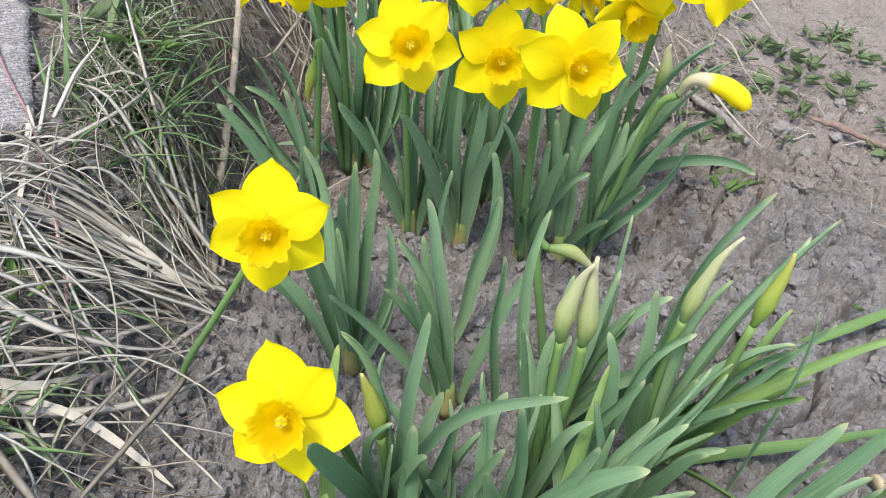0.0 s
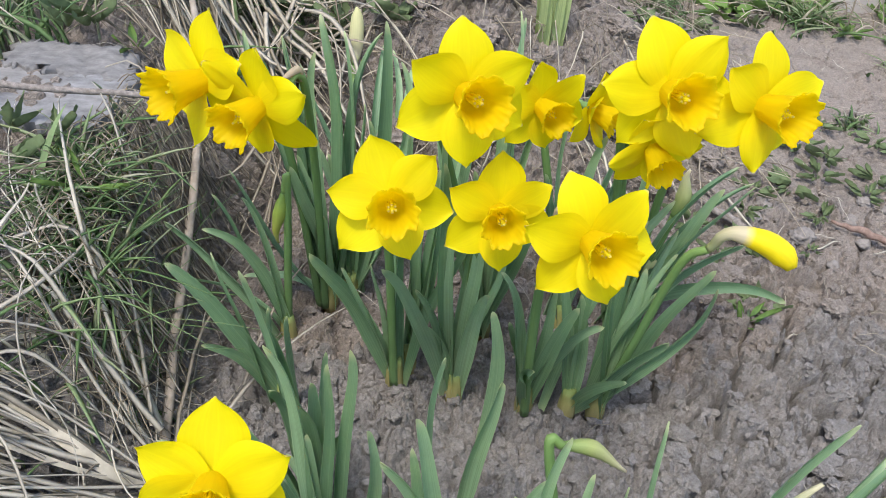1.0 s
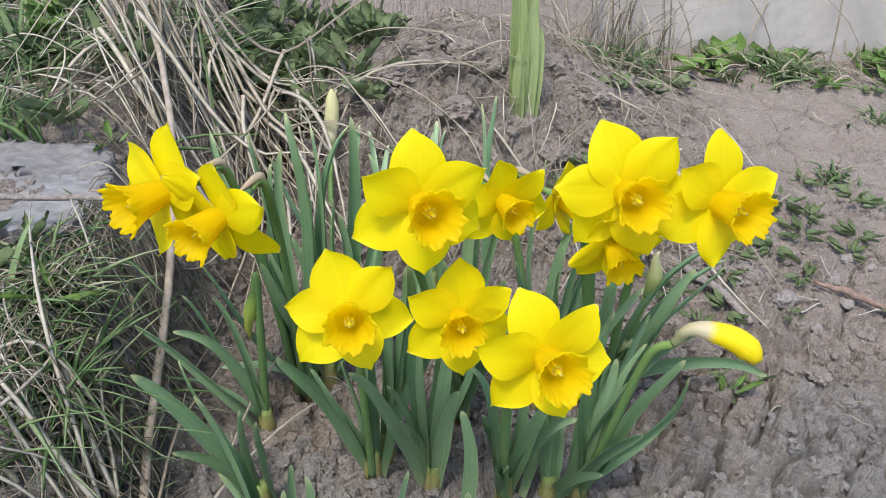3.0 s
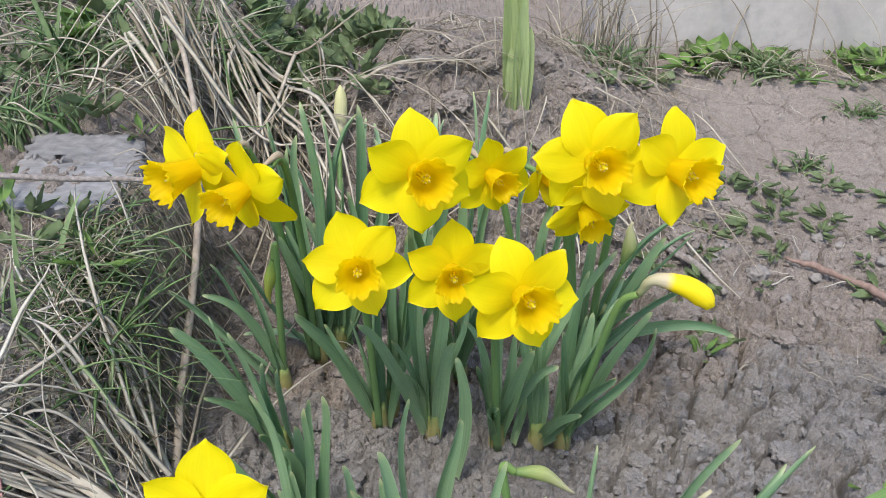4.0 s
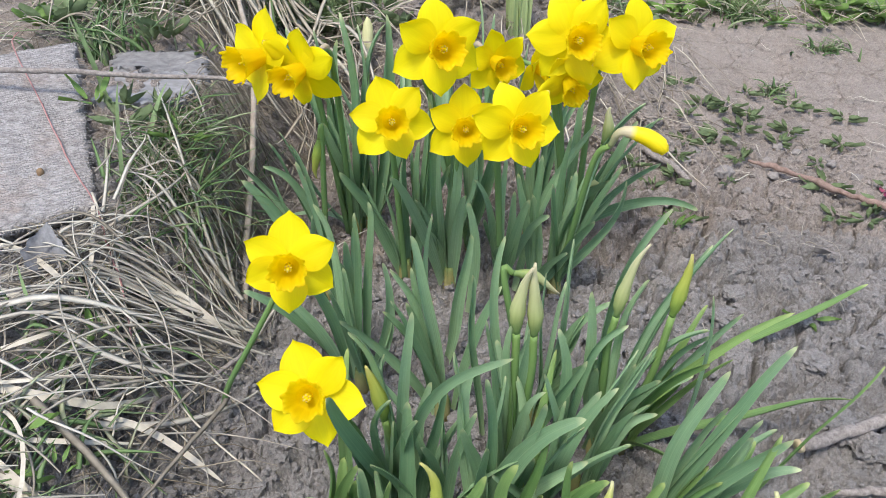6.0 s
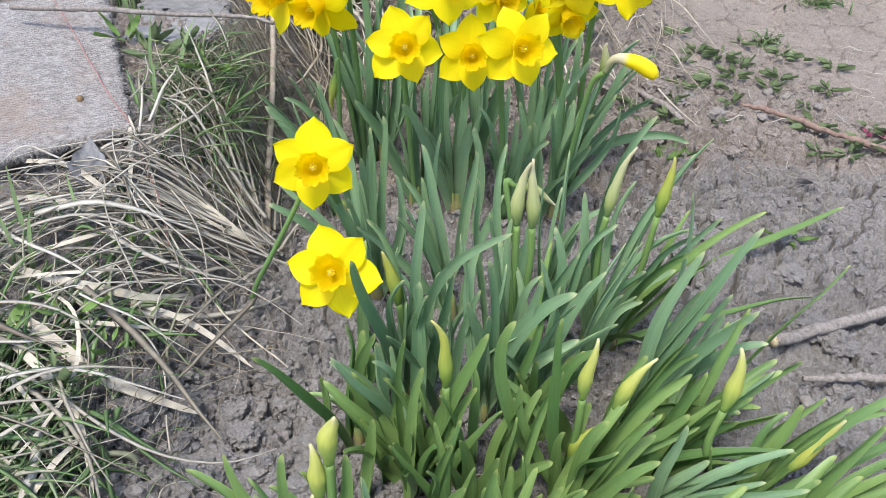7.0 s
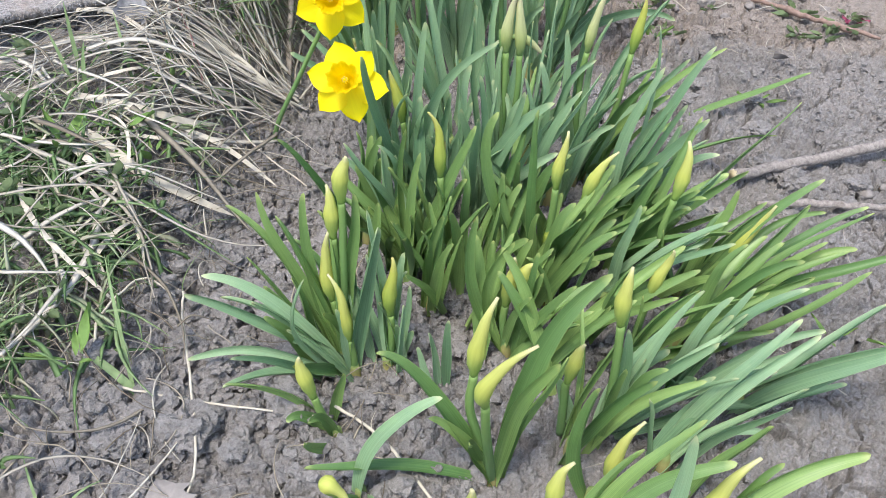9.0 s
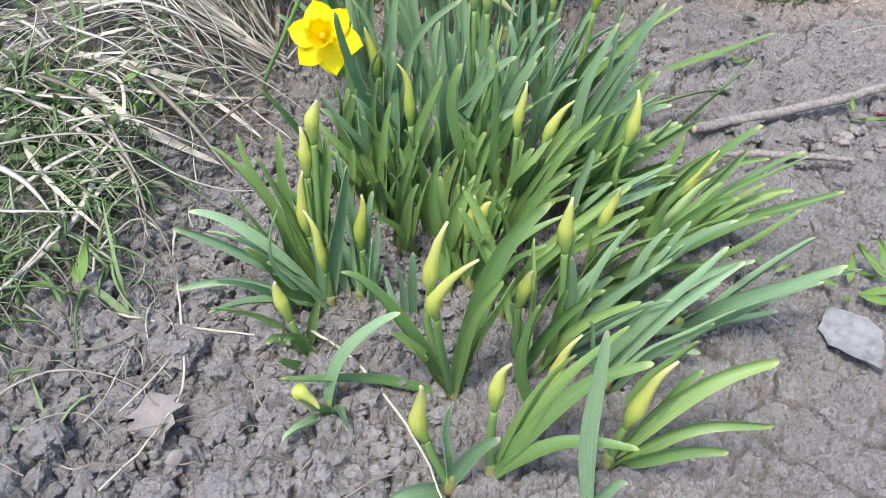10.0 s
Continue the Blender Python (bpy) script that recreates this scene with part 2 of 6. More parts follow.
RED_WIRE = rough_material("faded_red_string", (0.30, 0.14, 0.13), (0.42, 0.24, 0.22), 60, 0.7)
MAGENTA = rough_material("magenta_petal", (0.22, 0.04, 0.08), (0.32, 0.07, 0.12), 60, 0.6)
RUST = rough_material("rusty_nail_head", (0.16, 0.10, 0.06), (0.28, 0.19, 0.11), 150, 0.85)


# ---- mesh helpers ----
def mesh_object(name, verts, faces, material, uvs=None, smooth=True):
    me = bpy.data.meshes.new(name)
    me.from_pydata([tuple(v) for v in verts], [], faces)
    if uvs is not None:
        layer = me.uv_layers.new(name="UVMap")
        idx = np.empty(len(me.loops), dtype=np.int32)
        me.loops.foreach_get("vertex_index", idx)
        layer.data.foreach_set("uv", np.asarray(uvs, dtype=np.float32)[idx].ravel())
    if smooth:
        me.polygons.foreach_set("use_smooth", np.ones(len(me.polygons), dtype=bool))
    me.materials.append(material)
    me.update()
    return new(name, me)


def child(ob, parent, label=""):
    ob.parent = parent
    if label:
        ob["label"] = label
    return ob


def bezier2(p0, c, p1, n):
    u = np.linspace(0, 1, n)[:, None]
    return (1 - u) ** 2 * p0 + 2 * u * (1 - u) * c + u * u * p1


def smooth_path(points, n):
    """A smooth line through the points given (Catmull-Rom)."""
    p = np.array(points, float)
    p = np.vstack([2 * p[0] - p[1], p, 2 * p[-1] - p[-2]])
    out = []
    k = len(p) - 3
    for s in np.linspace(0, k - 1e-6, n):
        i = int(s)
        u = s - i
        a, b, c, d = p[i:i + 4]
        out.append(0.5 * (2 * b + (c - a) * u + (2 * a - 5 * b + 4 * c - d) * u * u + (3 * b - a - 3 * c + d) * u ** 3))
    return np.array(out)


def tangents(line):
    t = np.gradient(line, axis=0)
    return t / np.maximum(np.linalg.norm(t, axis=1), 1e-9)[:, None]


def tube(line, radii, sides=8, cap=True):
    """Verts, faces and uvs of a round bar along a line."""
    t = tangents(line)
    ref = np.array([0.3, 0.2, 1.0]) if abs(t[0][2]) < 0.8 else np.array([1.0, 0.2, 0.1])
    a = np.cross(t[0], ref)
    verts, uvs, faces = [], [], []
    n = len(line)
    for i in range(n):
        a = a - t[i] * (a @ t[i])
        a = a / np.linalg.norm(a)
        b = np.cross(t[i], a)
        for k in range(sides):
            w = 2 * math.pi * k / sides
            verts.append(line[i] + radii[i] * (math.cos(w) * a + math.sin(w) * b))
            uvs.append((k / sides, i / (n - 1)))
    for i in range(n - 1):
        for k in range(sides):
            k2 = (k + 1) % sides
            faces.append((i * sides + k, i * sides + k2, (i + 1) * sides + k2, (i + 1) * sides + k))
    if cap:
        faces.append(tuple(range(sides))[::-1])
        faces.append(tuple((n - 1) * sides + k for k in range(sides)))
    return verts, faces, uvs


def blade(line, width, thick=0.0011, fold=0.18, roll=0.0, twist=0.0, blunt=0.16, root=0.62):
    """A strap leaf with a shallow channel and a rounded end along a line: verts, faces, uvs."""
    n = len(line)
    t = tangents(line)
    far = np.concatenate([[0.0], np.cumsum(np.linalg.norm(np.diff(line, axis=0), axis=1))])
    far = far / far[-1]
    face0 = np.array([0.05, -0.55, 0.83])
    verts, uvs, faces = [], [], []
    across = (-1.0, -0.5, 0.0, 0.5, 1.0)
    for i in range(n):
        u = far[i]
        s = np.cross(t[i], face0)
        s = s / max(np.linalg.norm(s), 1e-6)
        nn = np.cross(s, t[i])
        w = roll + twist * u
        s2 = math.cos(w) * s + math.sin(w) * nn
        n2 = -math.sin(w) * s + math.cos(w) * nn
        half = 0.5 * width * (root + (1 - root) * min(1, u / 0.35))
        half *= 1 - 0.62 * max(0.0, (u - 0.45) / 0.55) ** 1.6
        if u > 1 - blunt:
            q = (u - (1 - blunt)) / blunt
            half *= max(0.10, math.sqrt(max(0.0, 1 - q ** 2.0)))
        for sheet in (0.5, -0.5):
            for c in across:
                lift = fold * half * (c * c - 0.4)
                verts.append(line[i] + s2 * half * c + n2 * (lift + thick * sheet * (1 - c * c)))
                uvs.append((0.5 + 0.5 * c, u))
    for i in range(n - 1):
        for k in range(4):
            a, d = i * 10 + k, i * 10 + 5 + k
            faces.append((a, a + 1, a + 11, a + 10))
            faces.append((d + 1, d, d + 10, d + 11))
    return verts, faces, uvs


# ---- ground ----
def ease(a, b, x):
    u = np.clip((x - a) / (b - a), 0, 1)
    return u * u * (3 - 2 * u)


def land(x, y):
    """The broad shape of the bed, the grassy bank beside it and the heap behind."""
    x, y = np.asarray(x, float), np.asarray(y, float)
    near = ease(3.4, 1.9, np.hypot(x, y - 0.5))
    cut = ease(0.50, 0.66, y) * ease(1.0, 0.85, y)
    z = ease(-0.13 - 0.03 * cut, -0.33 + 0.075 * cut, x) * (0.038 + 0.155 * ease(-0.05, 1.05, y))
    z = z + 0.07 * ease(0.95, 1.55, y)
    return 0.016 + near * z + 0.19 * np.exp(-(((x - 0.12) / 0.28) ** 2 + ((y - 1.22) / 0.24) ** 2)) * ease(-0.3, 0.0, x)


def hashed(i, j, seed):
    h = np.sin(i * 127.1 + j * 311.7 + seed * 74.7) * 43758.5453
    return h - np.floor(h)


def value_noise(x, y, cell, seed):
    gx, gy = x / cell, y / cell
    i, j = np.floor(gx), np.floor(gy)
    u, v = gx - i, gy - j
    u, v = u * u * (3 - 2 * u), v * v * (3 - 2 * v)
    a, b = hashed(i, j, seed), hashed(i + 1, j, seed)
    c, d = hashed(i, j + 1, seed), hashed(i + 1, j + 1, seed)
    return (a * (1 - u) + b * u) * (1 - v) + (c * (1 - u) + d * u) * v


def dome(f1, reach):
    return np.sqrt(np.maximum(0.0, 1 - (f1 / reach) ** 2))


def lumps(x, y, cell, seed, keep=0.0):
    """Broken pieces, each at its own height and tilt, and the gaps between them."""
    gx, gy = x / cell, y / cell
    i, j = np.floor(gx), np.floor(gy)
    f1, f2, own = np.full(x.shape, 9.0), np.full(x.shape, 9.0), np.zeros(x.shape)
    px, py = np.zeros(x.shape), np.zeros(x.shape)
    for di in (-1, 0, 1):
        for dj in (-1, 0, 1):
            a, b = i + di, j + dj
            ex, ey = gx - a - hashed(a, b, seed), gy - b - hashed(a, b, seed + 9)
            d = np.hypot(ex, ey)
            nearer = d < f1
            f2 = np.where(nearer, f1, np.minimum(f2, d))
            own = np.where(nearer, hashed(a, b, seed + 21), own)
            px, py = np.where(nearer, ex, px), np.where(nearer, ey, py)
            f1 = np.where(nearer, d, f1)
    edge = f2 - f1
    soft = ease(0.0, 0.26, edge)
    tilt = (own * 7.31 % 1 - 0.5) * px + (own * 13.7 % 1 - 0.5) * py
    return edge, own * soft, tilt * soft, f1


def relief(x, y):
    """Clods, crumbs and drying cracks of the clay."""
    wx = x + 0.012 * (value_noise(x, y, 0.03, 3) - 0.5) + 0.006 * (value_noise(x, y, 0.011, 4) - 0.5) + 0.003 * (value_noise(x, y, 0.005, 45) - 0.5)
    wy = y + 0.012 * (value_noise(x, y, 0.03, 5) - 0.5) + 0.006 * (value_noise(x, y, 0.011, 6) - 0.5) + 0.003 * (value_noise(x, y, 0.005, 46) - 0.5)
    patch = value_noise(x, y, 0.10, 7) + 0.5 * value_noise(x, y, 0.04, 9)
    cloddy = np.clip(1 - 0.85 * ease(0.14, 0.46, x - 0.10 * ease(0.10, 0.30, y) - 0.12 * ease(0.34, 0.50, y) * ease(0.98, 0.84, y) + 0.30 * (0.75 - patch)) + ease(0.95, 1.1, y) * ease(0.5, 0.3, x), 0.0, 1)
    plates = (1 - cloddy) * (1 - 0.35 * ease(0.70, 0.95, y + 0.2 * (patch - 0.75)))
    e1, own1, tilt1, f1 = lumps(wx, wy, 0.040, 11)
    e2, own2, tilt2, f2 = lumps(wx + 0.3, wy, 0.017, 31)
    e3, own3, tilt3, f3 = lumps(wx, wy + 0.7, 0.0078, 51)
    broken = ease(0.25, 0.60, value_noise(x, y, 0.07, 8))
    z = cloddy * broken * (0.008 * own1 + 0.010 * tilt1 + 0.010 * dome(f1, 0.75) - 0.006 * np.exp(-(e1 / 0.14) ** 2))
    lumpy = ease(0.18, 0.27, x) * ease(0.60, 0.46, x) * ease(0.40, 0.52, y) * ease(0.95, 0.82, y)
    z = z + lumpy * (0.010 * own1 + 0.012 * tilt1 + 0.004 * own2 - 0.024 * np.exp(-(e1 / 0.075) ** 4) * ease(0.3, 0.5, value_noise(x, y, 0.05, 25)))
    for hx, hy, hr in ((0.335, 0.672, 0.010), (0.245, 0.655, 0.006)):
        z = z - 0.024 * np.exp(-(np.hypot((wx - hx) / 1.4, wy - hy) / hr) ** 4)
    some = 0.13 + 0.70 * cloddy
    z = z + some * (0.0050 * own2 + 0.0070 * tilt2 + 0.0060 * dome(f2, 0.7)) - (0.40 + 0.60 * cloddy) * 0.0035 * np.exp(-(e2 / 0.16) ** 2) * ease(0.3, 0.6, value_noise(x, y, 0.03, 22))
    z = z + (0.55 + 0.10 * cloddy) * (0.0026 * own3 + 0.0040 * tilt3 + 0.0030 * dome(f3, 0.7) - 0.0022 * np.exp(-(e3 / 0.20) ** 2))
    e4, own4, tilt4, f4 = lumps(wx + 0.2, wy + 0.1, 0.0115, 81)
    z = z + (1 - 0.6 * cloddy) * (0.0030 * own4 + 0.0045 * tilt4) - (1 - 0.5 * cloddy) * 0.0030 * np.exp(-(e4 / 0.18) ** 2) * ease(0.3, 0.6, value_noise(x, y, 0.045, 24))
    jx = 0.016 * (value_noise(x, y, 0.026, 41) - 0.5) + 0.006 * (value_noise(x, y, 0.008, 43) - 0.5)
    jy = 0.016 * (value_noise(x, y, 0.026, 42) - 0.5) + 0.006 * (value_noise(x, y, 0.008, 44) - 0.5)
    c, tile, ctilt, _ = lumps(x + jx + 0.4, y + jy, 0.085, 71)
    d, tile2, dtilt, _ = lumps(x + jx + 0.9, y + jy, 0.032, 91)
    gate = ease(0.36, 0.52, value_noise(x, y, 0.13, 15))
    fine = ease(0.33, 0.60, value_noise(x, y, 0.08, 16))
    z = z + plates * (0.002 * tile + 0.003 * ctilt - 0.026 * gate * np.exp(-(c / 0.032) ** 4))
    z = z + plates * (0.0015 * tile2 + 0.004 * dtilt - 0.009 * fine * np.exp(-(d / 0.055) ** 2))
    rough = np.abs(value_noise(x, y, 0.009, 17) - 0.5) + 0.6 * np.abs(value_noise(x, y, 0.0048, 18) - 0.5)
    z = z - (0.0045 + 0.0025 * cloddy) * rough - 0.002 * np.abs(value_noise(x, y, 0.0036, 23) - 0.5)
    z = z - 0.007 * np.abs(value_noise(wx, wy, 0.021, 61) - 0.5) - 0.005 * np.abs(value_noise(wy, wx, 0.0125, 62) - 0.5)
    return z - 0.008 * cloddy - 0.003 + 0.012 * (value_noise(x, y, 0.11, 13) - 0.5) + 0.006 * (value_noise(x, y, 0.035, 14) - 0.5)


def spread(lo, hi, step, far):
    mid = list(np.arange(lo, hi, step))
    out, s, p = [], step, hi
    while p < far:
        out.append(p)
        s *= 1.010 if s < 0.005 else 1.07
        p += s
    left, s, p = [], step, lo - step
    while p > -far:
        left.append(p)
        s *= 1.02 if s < 0.005 else 1.07
        p -= s
    return np.array(left[::-1] + mid + out)


gx, gy = spread(-0.27, 0.62, 0.0018, 60.0), spread(-0.20, 0.80, 0.0018, 60.0)
far_rows = spread(-0.20, 1.50, 0.004, 60.0)
gy = np.concatenate([gy[gy < 0.80], np.arange(0.80, 1.50, 0.0027), far_rows[far_rows >= 1.50]])
GX, GY = np.meshgrid(gx, gy)
BASE = land(GX, GY)
REL = relief(GX, GY) * ease(4.0, 1.5, np.hypot(GX, GY - 0.5)) * (1 - 0.35 * ease(0.95, 1.1, GY)) * (1 - 0.45 * ease(0.85, 1.1, GY) * ease(0.35, 0.50, GX))
sx = (land(GX + 0.01, GY) - land(GX - 0.01, GY)) / 0.02
sy = (land(GX, GY + 0.01) - land(GX, GY - 0.01)) / 0.02
steep = np.sqrt(1 + sx * sx + sy * sy)
GX, GY, GZ = GX - REL * sx / steep, GY - REL * sy / steep, BASE + REL / steep
nx, ny = len(gx), len(gy)
me = bpy.data.meshes.new("ground")
me.vertices.add(nx * ny)
me.vertices.foreach_set("co", np.stack([GX, GY, GZ], -1).astype(np.float32).ravel())
ii, jj = np.meshgrid(np.arange(nx - 1), np.arange(ny - 1))
q = (jj * nx + ii).ravel()
quads = np.stack([q, q + 1, q + nx + 1, q + nx], -1).astype(np.int32)
me.loops.add(quads.size)
me.loops.foreach_set("vertex_index", quads.ravel())
me.polygons.add(len(quads))
me.polygons.foreach_set("loop_start", np.arange(0, quads.size, 4, dtype=np.int32))
me.polygons.foreach_set("use_smooth", np.zeros(len(quads), dtype=bool))
me.materials.append(SOIL)
me.update()
me.validate()
ground = tagged(new("ground", me), "dry cracked grey clay soil with crumbly clods", "soil", kind="structure")


def height(x, y):
    """The soil's surface at a place."""
    return float(land(x, y) + relief(np.array([float(x)]), np.array([float(y)]))[0])


# ---- daffodils ----
rng = random.Random(7)


def petal_mesh(name, length, width, cup, seed):
    r = random.Random(seed)
    rows, cols = 17, 9
    top, uvs = [], []
    ph = r.uniform(0, 6)
    for i in range(rows):
        u = (i / (rows - 1)) ** 0.85
        half = 0.5 * width * float(np.interp(u, (0, 0.15, 0.3, 0.40, 0.50, 0.60, 0.70, 0.80, 0.87, 0.92, 0.96, 1.0), (0.46, 0.72, 0.92, 0.99, 1.0, 0.94, 0.83, 0.66, 0.49, 0.34, 0.19, 0.04)))
        half = max(half, 0.0012)
        for k in range(cols):
            c = -1 + 2 * k / (cols - 1)
            y = 0.004 + u * length * (1 - 0.04 * c * c)
            z = cup * (0.35 * math.sin(math.pi * u) - 0.5 * u * u) - 0.0010 * (1 - min(1, 3 * abs(c))) * math.sin(math.pi * u)
            z += 0.0024 * c * c * math.sin(math.pi * u) * math.cos(ph) + 0.0022 * math.sin(ph + 5 * u + 2.4 * c) * u * abs(c) + 0.003 * math.sin(2 * ph) * u * u
            top.append((half * c, y, z))
            uvs.append((0.5 + 0.5 * c, u))
    n = len(top)
    verts = top + [(x, y, z - (0.0 if (j % cols in (0, cols - 1) or j // cols in (0, rows - 1)) else 0.0005)) for j, (x, y, z) in enumerate(top)]
    faces = []
    for i in range(rows - 1):
        for k in range(cols - 1):
            a = i * cols + k
            faces.append((a, a + 1, a + cols + 1, a + cols))
            faces.append((n + a, n + a + cols, n + a + cols + 1, n + a + 1))
    ob = mesh_object(name, verts, faces, PETAL, uvs + uvs)
    me = ob.data
    bpy.data.objects.remove(ob)
    return me


def corona_mesh(seed, size=1.0):
    r = random.Random(seed)
    sides, prof = 72, [(0.0, 0.0074), (0.007, 0.0086), (0.015, 0.0102), (0.022, 0.0119), (0.0275, 0.0138), (0.0305, 0.0160)]
    ph = [r.uniform(0, 6.28) for _ in range(3)]
    verts, uvs, faces = [], [], []
    wall = [(z, rr, 0) for z, rr in prof] + [(z, rr - 0.0007, 1) for z, rr in prof[:1:-1]] + [(0.007, 0.0083, 1)]
    for i, (z, rr, _) in enumerate(wall):
        e = max(0.0, (z - 0.016) / 0.0145)
        for k in range(sides):
            w = 2 * math.pi * k / sides
            f = math.sin(9 * w + ph[0]) + 0.5 * math.sin(16 * w + ph[1]) + 0.6 * math.sin(5 * w + ph[2])
            g = rr * (1 + 0.065 * e * e * f) * (1 + 0.02 * math.sin(6 * w))
            zz = z + 0.0011 * e ** 3 * math.sin(23 * w + ph[1]) + 0.0012 * e ** 3 * f
            verts.append((size * g * math.cos(w), size * g * math.sin(w), size * zz))
            uvs.append((k / sides, 0.9 * z / 0.031))
    m = len(wall)
    for i in range(m - 1):
        for k in range(sides):
            k2 = (k + 1) % sides
            faces.append((i * sides + k, i * sides + k2, (i + 1) * sides + k2, (i + 1) * sides + k))
    faces.append(tuple((m - 1) * sides + k for k in range(sides)))
    ob = mesh_object("corona", verts, faces, CORONA, uvs)
    me = ob.data
    bpy.data.objects.remove(ob)
    return me


def stamen_mesh(name, r0, top):
    line = np.array([(r0, 0, z) for z in (0.005, 0.009, 0.013, 0.0165, top)])
    v, f, q = tube(line, [0.0006, 0.0006, 0.0007, 0.0013, 0.0008], 6)
    ob = mesh_object(name, v, f, POLLEN, q)
    me = ob.data
    bpy.data.objects.remove(ob)
    return me


OUTER = [petal_mesh("petal", 0.0395, 0.0345, c, s) for c, s in ((0.002, 1), (0.005, 2), (-0.002, 3), (0.007, 7))]
INNER = [petal_mesh("petal", 0.0385, 0.0310, c, s) for c, s in ((0.003, 4), (0.006, 5), (0.0, 6), (0.008, 8))]
CROWNS = [corona_mesh(11), corona_mesh(12), corona_mesh(13)]
STAMEN, STYLE = stamen_mesh("stamen", 0.0024, 0.0195), stamen_mesh("style", 0.0, 0.025)

# face direction, turn about it, size; how far the petals lean forward
FACES = {
    "a": ((0.10, -1.0, 0.34), 15, 1.06, 0.00), "b": ((0.06, -1.0, 0.24), 2, 0.98, 0.08), "c": ((0.34, -1.0, 0.26), -4, 1.20, 0.03),
    "d": ((0.14, -1.0, 0.28), 20, 1.16, 0.06), "e": ((0.12, -1.0, 0.36), -4, 0.98, 0.00), "f": ((0.25, -1.0, 0.30), 14, 1.02, 0.08),
    "g": ((-0.05, -1.0, 0.72), 18, 0.95, 0.00), "h": ((-0.64, -0.78, 0.04), 0, 1.28, 0.02), "i": ((-0.48, -0.88, -0.08), -6, 1.14, 0.02),
    "k": ((0.45, -1.0, 0.0), 10, 0.92, 0.20), "l": ((0.42, -1.0, 0.20), -9, 1.12, 0.06), "m": ((0.75, -0.6, -0.15), 0, 0.85, 0.40),
    "n": ((0.22, -1.0, -0.30), 30, 0.88, 0.15),
}


def flower(plant, key, cx, cy, cz):
    """A trumpet flower on a bent neck; (cx, cy, cz) is the mouth of the trumpet, from the plant's base."""
    face, turn, size, lean = FACES[key]
    z = Vector(face).normalized()
    x = Vector((0, 0, 1)).cross(z).normalized()
    y = z.cross(x)
    rot = Matrix((x, y, z)).transposed().to_4x4()
    mouth = Vector((cx, cy, cz))
    origin = mouth - z * 0.016 * size
    m = Matrix.Translation(origin) @ rot @ Matrix.Rotation(radians(turn), 4, 'Z') @ Matrix.Scale(size, 4)
    line = np.array([(0, 0, zz) for zz in (-0.034, -0.029, -0.022, -0.016, -0.010, -0.005, -0.001)])
    v, f, q = tube(line, [0.0028, 0.0042, 0.0046, 0.0034, 0.0033, 0.0045, 0.0060], 12)
    head = child(mesh_object("flower_head", v, f, STEM, q), plant, "yellow trumpet flower with a green ovary behind")
    head.matrix_basis = m
    r = random.Random(key)
    for k in range(6):
        outer = k % 2 == 0
        ob = child(new("petal", r.choice(OUTER if outer else INNER)), head)
        tilt = r.uniform(-10, 10) - degrees_of(lean) + (4 if outer else -3)
        ob.matrix_basis = (Matrix.Rotation(radians(60 * k + r.uniform(-4, 4)), 4, 'Z') @ Matrix.Translation((0, 0, -0.0012 if outer else 0.0008))
                           @ Matrix.Rotation(radians(-tilt), 4, 'X') @ Matrix.Rotation(radians(r.uniform(-13, 13)), 4, 'Y') @ Matrix.Scale(r.uniform(0.95, 1.05), 4))
    child(new("corona", r.choice(CROWNS)), head, "deeper yellow frilled trumpet")
    for k in range(6):
        child(new("stamen", STAMEN), head).matrix_basis = Matrix.Rotation(radians(60 * k + 20), 4, 'Z')
    child(new("style", STYLE), head)
    back = np.array(origin - z * 0.033 * size)
    root = np.array((cx * 0.10, cy * 0.06, 0.0))
    zc = np.array(z)
    neck = back - zc * 0.012 + np.array((0, 0, 0.002))
    knee = back - zc * 0.022 - np.array((0, 0, 0.018))
    low = root * 0.4 + knee * 0.6 + np.array((0, 0.012, 0.01))
    line = smooth_path([root, root * 0.75 + knee * 0.25 + np.array((0, 0.008, 0.0)), low, knee, neck, back], 34)
    v, f, q = tube(line, np.linspace(0.0042, 0.0031, 34), 10)
    child(mesh_object("stem", v, f, STEM, q), plant)
    line = smooth_path([knee * 0.3 + neck * 0.7, neck + np.array((0, 0, 0.004)), back + zc * 0.012 + np.array((0, 0, 0.006))], 9)
    v, f, q = tube(line, [0.0032, 0.0034, 0.0036, 0.0037, 0.0036, 0.0032, 0.0026, 0.0018, 0.0008], 9)
    child(mesh_object("spathe", v, f, SPATHE, q), plant, "dry papery spathe at the neck")


def degrees_of(lean):
    return lean * 60


def strap(p0, c, p1, nod=0.35):
    """The line of a leaf, now and then with a nodding or wavering end."""
    u = 1 - (1 - np.linspace(0, 1, 24)) ** 1.45
    v = u[:, None]
    line = (1 - v) ** 2 * p0 + 2 * v * (1 - v) * c + v * v * p1
    t = p1 - c
    t = t / max(np.linalg.norm(t), 1e-6)
    side = np.cross(t, np.array((0.0, -0.6, 0.8)))
    side = side / max(np.linalg.norm(side), 1e-6)
    ln = np.linalg.norm(p1 - p0)
    if rng.random() < nod:
        h = rng.choice((-1, 1)) * rng.uniform(0.02, 0.08) * ln
        line = line + np.outer(np.maximum(0, (u - 0.68) / 0.32) ** 2, side * h - np.array((0, 0, abs(h) * 0.7)))
    return line + np.outer(np.sin(u * rng.uniform(4, 8) + rng.uniform(0, 6)) * u * (1 - 0.5 * u) * 0.024 * ln, side)


